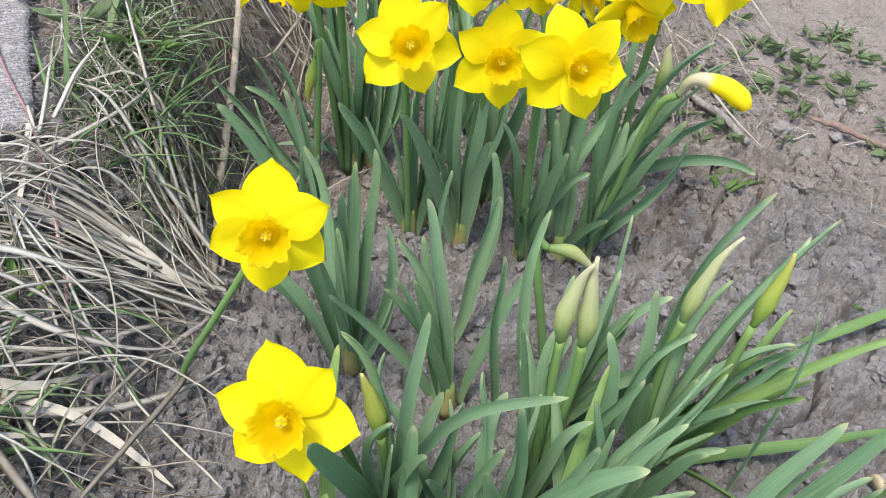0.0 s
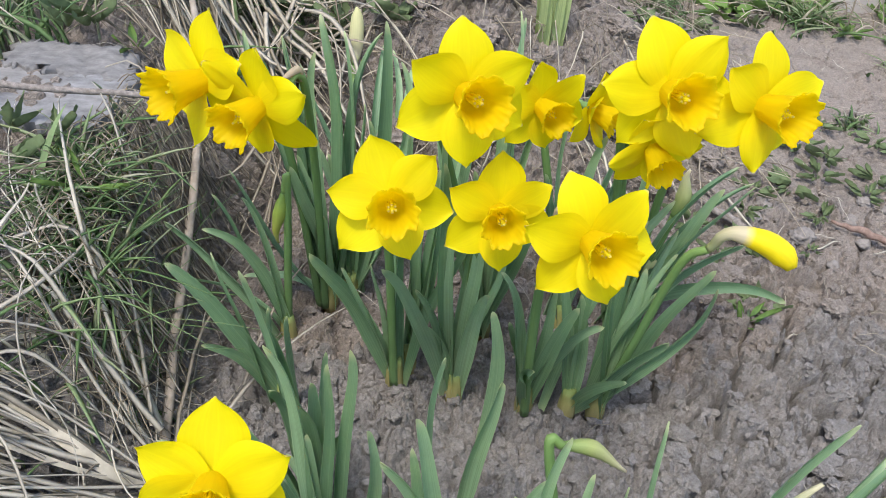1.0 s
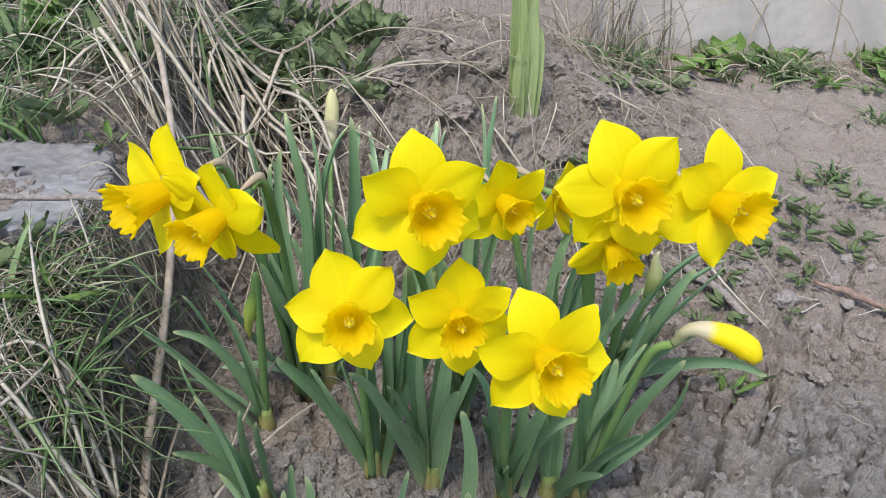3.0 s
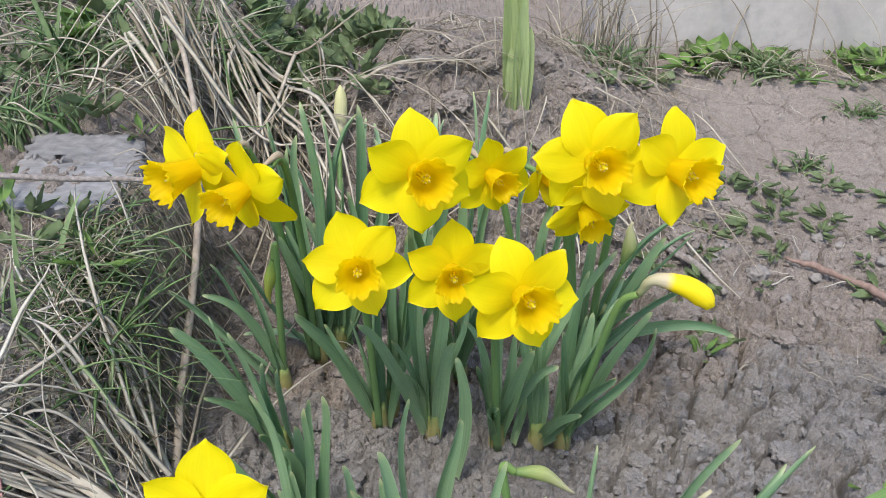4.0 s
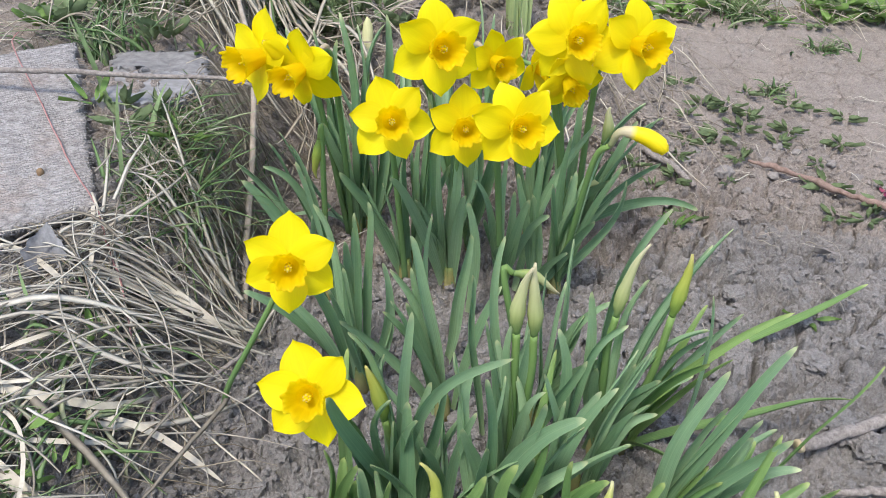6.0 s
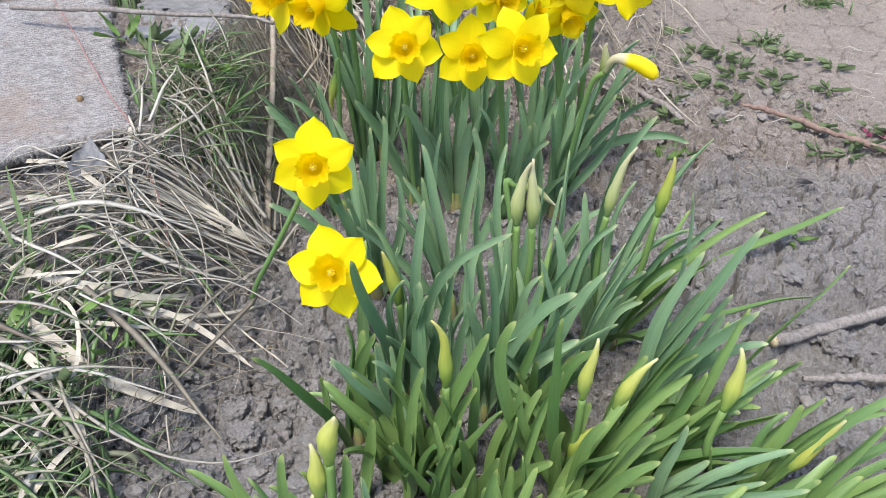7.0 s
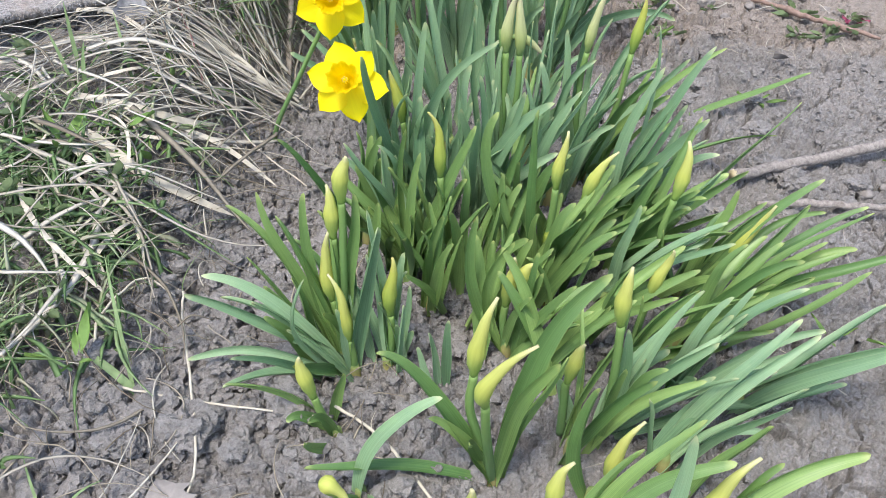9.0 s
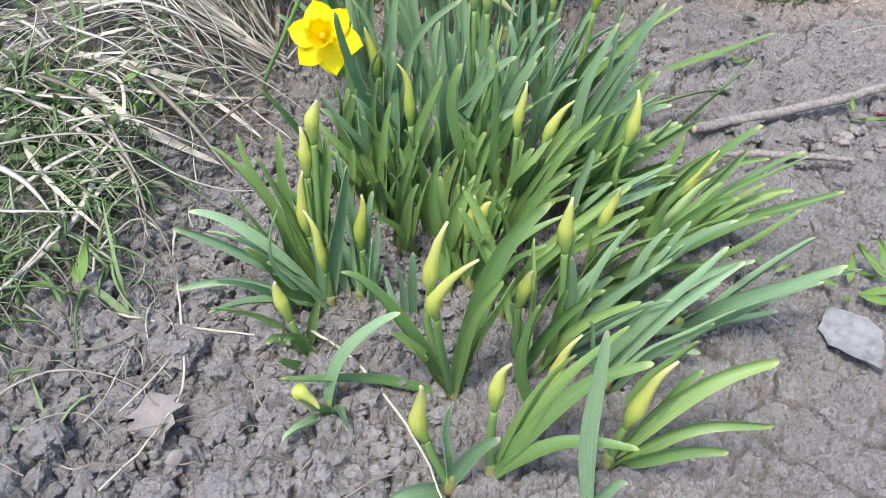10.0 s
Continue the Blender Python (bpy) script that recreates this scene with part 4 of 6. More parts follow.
daffodil(0.218, 0.401, fresh_leaf, leaves=[
    (0.000, 0.000, 0.209, -0.010, 0.063, 0.010, 0.001, 0.012, 0.013),
    (0.000, 0.000, 0.057, -0.100, 0.061, -0.033, 0.010, 0.029, 0.013),
    (0.000, 0.000, 0.094, 0.000, 0.105, -0.002, 0.000, 0.004, 0.010),
    (0.000, 0.000, 0.021, 0.000, 0.090, -0.000, 0.000, -0.006, 0.010),
    (0.000, 0.000, 0.056, 0.000, 0.096, -0.003, 0.000, -0.010, 0.010),],
    )
daffodil(0.214, 0.283, blue_leaf, leaves=[
    (0.000, 0.000, 0.087, 0.000, 0.219, -0.003, 0.000, 0.021, 0.012),
    (0.000, 0.000, 0.038, 0.000, 0.201, -0.008, -0.000, 0.012, 0.013),
    (0.000, 0.000, 0.105, -0.020, 0.113, -0.003, 0.002, 0.023, 0.013),
    (0.020, -0.014, 0.062, -0.014, 0.146, -0.000, 0.000, 0.006, 0.013),
    (0.036, 0.077, 0.048, 0.077, 0.209, 0.009, 0.000, -0.002, 0.010),
    (0.024, -0.038, 0.094, -0.058, 0.121, 0.002, 0.002, -0.001, 0.012),],
    )
daffodil(-0.045, 0.085, fresh_leaf, leaves=[
    (0.000, 0.000, -0.080, 0.000, 0.177, 0.001, 0.000, 0.030, 0.014),
    (0.000, 0.000, -0.058, 0.000, 0.186, -0.012, 0.000, 0.044, 0.013),
    (0.000, 0.000, -0.045, 0.000, 0.163, 0.004, 0.000, 0.019, 0.014),
    (0.000, 0.000, -0.018, 0.000, 0.186, -0.016, 0.000, 0.038, 0.012),
    (0.000, 0.000, -0.011, 0.000, 0.168, 0.014, 0.000, 0.036, 0.013),
    (0.000, 0.000, -0.073, 0.000, 0.122, -0.004, 0.000, 0.003, 0.011),
    (0.000, 0.000, 0.021, 0.000, 0.186, 0.001, 0.000, 0.014, 0.014),],
    buds=[
        (0.000, 0.000, 0.020, 0.000, 0.223, 0.011, 0.000, 0.202, 0.009, 0.000, 0.149, "y"),
        (0.000, 0.000, 0.002, 0.000, 0.195, 0.001, 0.000, 0.167, -0.000, 0.000, 0.107, "y"),
        (0.000, 0.000, -0.006, 0.000, 0.155, -0.008, 0.000, 0.100, -0.003, 0.000, 0.054, "y"),],
    )
daffodil(-0.034, 0.065, blue_leaf, leaves=[
    (0.000, 0.000, -0.118, 0.000, 0.117, 0.002, 0.000, 0.028, 0.014),
    (0.000, 0.000, -0.106, 0.000, 0.094, 0.006, 0.000, 0.023, 0.013),
    (0.000, 0.000, -0.143, -0.010, 0.034, 0.000, 0.001, 0.021, 0.012),
    (0.000, 0.000, -0.102, -0.050, 0.041, 0.000, 0.005, -0.005, 0.012),
    (0.000, 0.000, -0.020, -0.060, 0.167, -0.058, 0.006, -0.012, 0.006),
    (0.000, 0.000, 0.030, 0.000, 0.168, -0.004, 0.000, 0.006, 0.016),],
    buds=[
        (0.000, 0.000, -0.006, 0.000, 0.121, -0.004, 0.000, 0.071, -0.000, 0.000, 0.029, "y"),],
    )
daffodil(-0.041, -0.008, fresh_leaf, leaves=[
    (0.000, 0.000, -0.015, -0.030, 0.062, 0.002, 0.003, 0.015, 0.011),
    (0.000, 0.000, -0.014, -0.050, 0.061, -0.007, -0.006, -0.019, 0.010),
    (-0.013, 0.026, -0.085, 0.006, 0.062, 0.040, 0.000, 0.035, 0.013),
    (-0.013, 0.020, -0.040, 0.000, 0.026, -0.006, 0.000, 0.018, 0.012),
    (-0.010, 0.024, 0.006, 0.022, 0.060, 0.001, 0.000, 0.004, 0.011),],
    buds=[
        (0.000, 0.000, -0.024, 0.000, 0.104, -0.020, 0.000, 0.079, -0.011, -0.000, 0.039, "y"),],
    )
daffodil(-0.016, -0.064, blue_leaf, leaves=[
    (0.000, 0.000, 0.063, 0.000, 0.118, -0.019, 0.000, 0.030, 0.015),
    (0.000, 0.000, -0.032, -0.049, 0.006, -0.000, -0.006, 0.010, 0.012),
    (0.000, 0.000, 0.020, -0.050, 0.040, 0.000, 0.005, 0.010, 0.011),],
    buds=[
        (0.000, 0.000, -0.002, -0.030, 0.046, -0.018, -0.027, 0.059, -0.012, -0.018, 0.031, "y"),],
    )
daffodil(-0.005, 0.073, blue_leaf, leaves=[
    (0.000, 0.000, -0.005, 0.000, 0.084, 0.011, 0.000, 0.002, 0.011),
    (0.000, 0.000, 0.024, 0.000, 0.051, -0.000, 0.000, -0.010, 0.012),
    (0.000, 0.000, 0.021, 0.000, 0.103, 0.005, 0.000, -0.001, 0.009),
    (0.049, -0.025, 0.038, -0.025, 0.073, 0.001, 0.000, -0.004, 0.012),
    (0.044, -0.036, 0.029, -0.036, 0.067, -0.001, 0.000, 0.003, 0.011),
    (0.054, -0.024, 0.056, -0.024, 0.086, -0.003, 0.000, -0.004, 0.010),
    (0.000, 0.000, -0.008, 0.000, 0.179, 0.001, 0.000, 0.026, 0.011),],
    buds=[
        (0.000, 0.000, 0.014, 0.000, 0.135, 0.005, 0.000, 0.094, 0.005, 0.000, 0.044, "g"),],
    )
daffodil(0.008, 0.211, fresh_leaf, leaves=[
    (0.000, 0.000, -0.017, 0.000, 0.131, 0.015, 0.000, 0.016, 0.014),
    (0.000, 0.000, -0.037, 0.000, 0.087, 0.002, 0.000, -0.006, 0.012),
    (0.000, 0.000, 0.002, 0.000, 0.171, -0.008, 0.000, 0.009, 0.010),
    (0.000, 0.000, 0.058, 0.000, 0.118, 0.003, -0.000, 0.008, 0.012),
    (0.000, 0.000, 0.063, 0.000, 0.177, 0.009, 0.000, 0.020, 0.014),
    (0.000, 0.000, 0.032, 0.000, 0.081, 0.006, 0.000, -0.002, 0.012),
    (0.000, 0.000, -0.032, 0.000, 0.067, -0.007, 0.000, -0.010, 0.010),],
    )
daffodil(0.085, -0.042, fresh_leaf, leaves=[
    (0.000, 0.000, -0.083, -0.010, 0.150, -0.007, 0.001, 0.044, 0.016),
    (0.000, 0.000, -0.139, -0.030, 0.053, 0.001, 0.003, -0.005, 0.013),
    (0.000, 0.000, 0.075, 0.030, 0.190, -0.008, -0.003, 0.030, 0.020),
    (0.000, 0.000, 0.039, -0.020, 0.153, -0.004, 0.002, 0.018, 0.014),
    (0.000, 0.000, 0.051, 0.010, 0.127, -0.000, -0.001, 0.011, 0.014),
    (0.000, 0.000, -0.018, -0.030, 0.081, -0.015, 0.002, 0.027, 0.012),
    (0.000, 0.000, -0.048, -0.020, 0.094, -0.003, 0.002, 0.021, 0.011),],
    buds=[
        (0.000, 0.000, -0.006, -0.000, 0.192, -0.015, 0.000, 0.144, -0.019, 0.000, 0.085, "y"),
        (0.000, 0.000, 0.014, -0.050, 0.201, -0.011, -0.045, 0.155, -0.008, -0.030, 0.093, "y"),],
    )
daffodil(0.102, 0.097, fresh_leaf, leaves=[
    (0.000, 0.000, 0.001, 0.000, 0.132, -0.021, 0.000, 0.005, 0.014),
    (0.000, 0.000, -0.031, 0.000, 0.158, -0.018, 0.000, 0.005, 0.012),
    (0.000, 0.000, 0.027, 0.000, 0.098, -0.004, 0.000, -0.005, 0.012),
    (0.000, 0.000, 0.093, 0.020, 0.076, -0.010, -0.002, 0.006, 0.014),],
    buds=[
        (0.000, 0.000, 0.006, 0.000, 0.119, 0.000, 0.000, 0.084, -0.004, 0.000, 0.044, "y"),
        (0.000, 0.000, 0.019, 0.000, 0.110, 0.012, 0.000, 0.097, 0.009, 0.000, 0.051, "y"),
        (0.042, -0.092, 0.051, -0.092, 0.107, 0.046, -0.092, 0.085, 0.041, -0.092, 0.055, "y"),],
    )
daffodil(0.141, 0.203, fresh_leaf, leaves=[
    (0.000, 0.000, -0.047, 0.000, 0.193, -0.030, 0.000, 0.017, 0.014),
    (0.000, 0.000, -0.043, 0.000, 0.130, -0.011, 0.000, 0.008, 0.011),
    (0.000, 0.000, -0.011, -0.000, 0.196, -0.009, 0.000, 0.016, 0.010),
    (0.000, 0.000, 0.016, 0.000, 0.108, -0.005, -0.000, -0.001, 0.013),
    (0.000, 0.000, 0.040, 0.000, 0.088, -0.001, 0.000, -0.013, 0.012),
    (0.000, 0.000, 0.090, 0.000, 0.140, 0.002, 0.000, 0.011, 0.015),
    (0.000, 0.000, 0.096, 0.000, 0.095, 0.008, 0.000, -0.002, 0.013),],
    buds=[
        (0.000, 0.000, 0.018, 0.000, 0.177, 0.009, -0.000, 0.137, 0.007, 0.000, 0.080, "y"),
        (0.000, 0.000, 0.058, 0.000, 0.155, 0.043, -0.000, 0.124, 0.025, 0.000, 0.067, "y"),
        (0.000, 0.000, 0.032, 0.000, 0.087, 0.008, 0.000, 0.060, 0.007, -0.000, 0.030, "g"),],
    )
daffodil(0.215, 0.214, fresh_leaf, leaves=[
    (0.000, 0.000, 0.107, -0.007, 0.007, -0.012, 0.012, 0.014, 0.014),
    (0.000, 0.000, 0.060, 0.000, 0.115, -0.006, 0.000, -0.012, 0.013),
    (0.000, 0.000, 0.033, 0.000, 0.131, -0.006, 0.000, 0.001, 0.012),
    (0.000, 0.000, 0.077, 0.040, 0.162, -0.003, -0.004, -0.011, 0.010),
    (0.000, 0.000, 0.018, 0.000, 0.074, 0.006, 0.000, -0.014, 0.010),
    (0.000, 0.000, 0.061, 0.000, 0.074, -0.001, 0.000, -0.006, 0.012),
    (0.096, 0.284, 0.329, 0.384, 0.042, -0.014, -0.010, 0.009, 0.010),],
    )
daffodil(0.275, 0.176, fresh_leaf, leaves=[
    (0.000, 0.000, 0.035, 0.000, 0.131, 0.003, -0.000, 0.001, 0.014),
    (0.000, 0.000, 0.108, 0.000, 0.145, 0.002, 0.000, 0.021, 0.013),
    (0.033, 0.147, 0.164, 0.207, 0.112, -0.004, -0.006, -0.001, 0.011),
    (0.000, 0.000, 0.159, 0.000, 0.112, 0.005, 0.000, 0.010, 0.010),
    (0.013, -0.076, 0.136, -0.076, 0.098, -0.001, 0.000, -0.005, 0.012),
    (0.000, 0.000, 0.035, 0.000, 0.048, -0.011, 0.000, -0.009, 0.016),
    (0.000, 0.000, -0.024, 0.000, 0.086, -0.008, 0.000, -0.006, 0.010),],
    buds=[
        (0.000, 0.000, -0.007, 0.020, 0.171, -0.011, 0.018, 0.133, -0.023, 0.012, 0.071, "y"),
        (0.000, 0.000, 0.077, 0.000, 0.120, 0.052, 0.000, 0.073, 0.028, 0.000, 0.038, "y"),
        (-0.058, -0.077, -0.031, -0.077, 0.128, -0.046, -0.077, 0.091, -0.053, -0.077, 0.050, "y"),],
    )
daffodil(0.180, 0.005, blue_leaf, leaves=[
    (0.000, 0.000, 0.006, 0.000, 0.120, 0.003, -0.000, 0.003, 0.014),
    (0.000, 0.000, 0.046, 0.020, 0.080, -0.019, -0.002, 0.022, 0.014),
    (0.000, 0.000, 0.074, 0.000, 0.108, -0.006, 0.000, 0.006, 0.013),
    (0.000, 0.000, 0.079, 0.000, 0.071, -0.001, 0.000, -0.006, 0.012),
    (0.000, 0.000, 0.052, 0.000, 0.160, 0.004, -0.000, 0.022, 0.015),
    (0.000, 0.000, 0.107, -0.010, 0.069, 0.005, 0.001, -0.001, 0.014),
    (0.000, 0.000, 0.021, 0.000, 0.089, 0.001, 0.000, 0.005, 0.012),
    (-0.020, 0.000, -0.044, 0.000, 0.066, -0.002, -0.000, -0.004, 0.013),],
    buds=[
        (0.000, 0.000, -0.000, -0.000, 0.181, -0.003, 0.000, 0.148, 0.000, 0.000, 0.089, "y"),],
    )
daffodil(0.240, 0.040, blue_leaf, leaves=[
    (0.000, 0.000, 0.087, 0.000, 0.133, -0.008, 0.000, 0.042, 0.011),
    (0.000, 0.000, 0.113, 0.000, 0.087, -0.001, 0.000, 0.014, 0.012),
    (0.000, 0.000, 0.048, 0.000, 0.103, -0.008, 0.000, 0.006, 0.014),
    (0.000, 0.000, 0.089, 0.000, 0.058, 0.001, 0.000, 0.001, 0.011),
    (0.000, 0.000, 0.149, 0.000, 0.009, -0.004, -0.018, 0.008, 0.010),
    (-0.014, -0.053, 0.065, -0.053, 0.016, -0.005, 0.000, 0.014, 0.011),
    (0.000, 0.000, 0.033, 0.000, 0.121, -0.007, 0.000, 0.010, 0.012),],
    )
daffodil(0.160, -0.064, fresh_leaf, leaves=[
    (-0.003, 0.008, -0.005, 0.008, 0.122, -0.013, 0.000, 0.002, 0.014),
    (0.007, -0.003, 0.016, -0.003, 0.088, 0.000, 0.000, 0.005, 0.011),],
    buds=[
        (0.007, -0.006, 0.019, -0.006, 0.104, 0.010, -0.006, 0.060, 0.009, -0.006, 0.033, "y"),],
    )
daffodil(0.085, -0.137, blue_leaf, leaves=[
    (0.000, 0.000, -0.043, -0.035, 0.032, -0.002, 0.000, 0.015, 0.014),
    (0.000, 0.000, 0.037, -0.010, 0.077, 0.002, 0.000, 0.030, 0.015),
    (0.000, 0.000, 0.000, 0.000, 0.099, -0.004, 0.000, 0.006, 0.012),],
    buds=[
        (0.000, 0.000, -0.015, 0.000, 0.130, -0.023, 0.000, 0.083, -0.014, 0.000, 0.045, "y"),],
    )
daffodil(0.117, -0.126, fresh_leaf, leaves=[
    (0.000, 0.000, 0.092, 0.020, 0.152, -0.003, 0.000, 0.014, 0.015),
    (0.000, 0.000, 0.109, 0.000, 0.137, 0.001, 0.000, 0.027, 0.015),
    (0.000, 0.000, 0.103, -0.030, 0.079, -0.005, 0.000, 0.029, 0.014),
    (0.004, 0.004, 0.060, 0.020, 0.120, -0.003, 0.000, 0.012, 0.013),],
    buds=[
        (0.000, 0.000, 0.006, 0.000, 0.134, 0.002, 0.000, 0.106, -0.001, 0.000, 0.049, "y"),],
    )
daffodil(0.212, -0.116, fresh_leaf, leaves=[
    (0.000, 0.000, 0.118, 0.020, 0.103, -0.013, 0.000, 0.019, 0.019),
    (0.000, 0.000, 0.120, 0.000, 0.056, -0.006, 0.000, 0.033, 0.014),
    (0.000, 0.000, 0.077, -0.030, 0.061, -0.007, 0.000, 0.010, 0.016),
    (0.000, 0.000, 0.064, 0.020, 0.094, 0.002, 0.000, 0.016, 0.013),
    (0.021, 0.061, 0.072, 0.061, 0.082, -0.002, 0.000, 0.008, 0.012),],
    buds=[
        (0.000, 0.000, 0.027, 0.000, 0.126, 0.014, 0.000, 0.075, 0.004, 0.000, 0.037, "y"),],
    )
daffodil(0.191, -0.159, blue_leaf, leaves=[
    (0.000, 0.000, -0.010, 0.000, 0.200, -0.005, 0.000, 0.014, 0.014),
    (0.000, 0.000, 0.022, -0.010, 0.054, -0.002, 0.000, 0.021, 0.012),],
    )
daffodil(-0.009, 0.225, fresh_leaf, extra=3)
daffodil(0.032, 0.158, fresh_leaf, extra=3)
daffodil(-0.041, 0.264, fresh_leaf, extra=2)
daffodil(0.081, 0.197, fresh_leaf, extra=3)
daffodil(0.115, 0.265, fresh_leaf, extra=3)
daffodil(0.173, 0.232, fresh_leaf, extra=3)
daffodil(0.232, 0.250, fresh_leaf, extra=2)
daffodil(0.202, 0.161, blue_leaf, extra=3)
daffodil(0.139, 0.168, fresh_leaf, extra=3)
daffodil(0.041, 0.302, blue_leaf, extra=2)
daffodil(0.164, 0.347, blue_leaf, extra=2)
daffodil(0.126, 0.306, blue_leaf, extra=2)
daffodil(0.150, -0.015, fresh_leaf, extra=1)
daffodil(0.200, 0.085, fresh_leaf, extra=2)
daffodil(0.262, 0.105, fresh_leaf, extra=2)
daffodil(0.130, 0.055, fresh_leaf, extra=1)
daffodil(0.298, 0.035, blue_leaf, extra=1)
daffodil(0.222, -0.030, blue_leaf, extra=1)
daffodil(0.312, 0.140, fresh_leaf, extra=1)
daffodil(0.165, 0.120, fresh_leaf, extra=1)
daffodil(0.085, 0.130, fresh_leaf, extra=1)

# ---- strands: straw, thatch and grass ----
def on_board(x, y):
    """Whether a place lies under the old board or on the bare stone slab."""
    if -0.425 < x < -0.262 and 0.808 < y < 0.965 and abs(math.sin(91.7 * x + 57.3 * y)) > 0.55:
        return True
    return x < -0.318 - 0.376 * (y - 0.609) and y > 0.600 + 0.589 * (x + 0.325) and y < 0.97 + 0.589 * (x + 0.453)


class Strands:
    """Collects many thin blades into one mesh."""

    def __init__(self):
        self.verts, self.faces = [], []

    def add(self, line, width, thick=0.0006, taper=0.25, roll=0.0):
        if any(on_board(p[0], p[1]) for p in line):
            return
        t = tangents(line)
        n = len(line)
        base = len(self.verts)
        for i in range(n):
            u = i / (n - 1)
            s = np.cross(t[i], (0.1, -0.3, 0.95))
            s = s / max(np.linalg.norm(s), 1e-6)
            up = np.cross(s, t[i])
            if roll:
                s, up = math.cos(roll) * s + math.sin(roll) * up, math.cos(roll) * up - math.sin(roll) * s
            w = 0.5 * width * (1 - (1 - taper) * u ** 2)
            self.verts += [line[i] + s * w, line[i] + up * thick * 0.7, line[i] - s * w, line[i] - up * thick * 0.5]
        for i in range(n - 1):
            for k in range(4):
                a, b = base + i * 4 + k, base + i * 4 + (k + 1) % 4
                self.faces.append((a, b, b + 4, a + 4))

    def thread(self, line, width):
        v, f, _ = tube(line, [width * 0.5] * len(line), 4)
        base = len(self.verts)
        self.verts += v
        self.faces += [tuple(base + k for k in face) for face in f]

    def make(self, name, material, label, category, smooth=True):
        return tagged(mesh_object(name, self.verts, self.faces, material, smooth=smooth), label, category, kind="stuff")


def lying(r, x, y, angle, length, lift, sag=0.0, curl=0.5, rows=9, up=0.012):
    """A line that lies over the land, rising a little in its middle."""
    pts = []
    a = angle
    bend = r.uniform(-curl, curl) / rows
    hump = r.uniform(0.3, 1.0) * up
    wig = r.uniform(0, 6)
    for i in range(rows):
        u = i / (rows - 1)
        pts.append((x, y, float(land(x, y)) + lift + hump * math.sin(math.pi * u) + 0.002 * math.sin(wig + 7 * u) - sag * u))
        a += bend + r.uniform(-0.08, 0.08)
        x += math.cos(a) * length / (rows - 1)
        y += math.sin(a) * length / (rows - 1)
    return np.array(pts)


def upright(r, x, y, angle, length, lean, rows=7):
    """A blade that grows up and bends over."""
    z0 = float(land(x, y)) - 0.004
    pts = []
    for i in range(rows):
        u = i / (rows - 1)
        out = lean * length * u * u
        pts.append((x + math.cos(angle) * out, y + math.sin(angle) * out, z0 + length * u * (1 - 0.35 * lean * u)))
    return np.array(pts)


r = random.Random(21)
straw = Strands()
# the fan of straw that runs down the bank to its root at the bed's edge
for k in range(120):
    a = radians(r.gauss(172, 38))
    x0, y0 = -0.165 + r.gauss(0, 0.014), 0.535 + r.gauss(0, 0.02)
    d = r.uniform(0.0, 0.10)
    x0, y0 = x0 + d * math.cos(a), y0 + d * math.sin(a)
    straw.add(lying(r, x0, y0, a, r.uniform(0.10, 0.34), 0.006 + r.uniform(0, 0.03), curl=0.9, rows=11, up=0.018), r.choice((0.0018, 0.0026, 0.0038, 0.0052)), roll=r.uniform(-0.5, 0.5))
# crossed straw round it
for k in range(110):
    x0, y0 = r.uniform(-0.46, -0.25), r.gauss(0.53, 0.07)
    straw.add(lying(r, x0, y0, radians(r.choice((160, -20, 120, -60, 40)) + r.gauss(0, 18)), r.uniform(0.06, 0.20), 0.008 + r.uniform(0, 0.035), curl=1.2, rows=9, up=0.016), r.choice((0.0014, 0.002, 0.0028, 0.004)), roll=r.uniform(-0.6, 0.6))
# loose straw over the whole bank
for k in range(240):
    x0, y0 = r.uniform(-0.62, -0.19), r.uniform(-0.02, 1.25)
    if 0.12 < y0 < 0.44 and k % 3:
        continue
    straw.add(lying(r, x0, y0, r.uniform(0, 6.28), r.uniform(0.03, 0.13), 0.006 + r.uniform(0, 0.025), curl=0.6, rows=8, up=0.015), r.choice((0.0012, 0.0016, 0.0022, 0.003)), roll=r.uniform(-0.6, 0.6))
# thin curly straw between board and bed
for k in range(110):
    x0, y0 = r.uniform(-0.52, -0.19), r.uniform(0.36, 0.80)
    straw.add(lying(r, x0, y0, r.uniform(0, 6.28), r.uniform(0.05, 0.16), 0.008 + r.uniform(0, 0.03), curl=2.6, rows=12, up=0.02), r.choice((0.0012, 0.0016, 0.0022)))
# flattened straw across the lower bank
for k in range(70):
    x0, y0 = r.uniform(-0.60, -0.28), r.uniform(0.10, 0.46)
    straw.add(lying(r, x0, y0, radians(r.gauss(-30, 34)), r.uniform(0.10, 0.24), 0.010 + r.uniform(0, 0.025), curl=1.8, rows=12, up=0.016), r.choice((0.0025, 0.004, 0.0055, 0.008)), roll=r.uniform(-0.4, 0.4))
# curled pale straw on the soil beside the bank
for k in range(30):
    x0, y0 = r.uniform(-0.36, -0.17), r.uniform(-0.16, 0.24)
    straw.add(lying(r, x0, y0, r.uniform(0, 6.28), r.uniform(0.04, 0.14), 0.008 + r.uniform(0, 0.008), curl=2.6, rows=12, up=0.008), r.choice((0.0010, 0.0014, 0.0020, 0.0030)), roll=r.uniform(-0.5, 0.5))
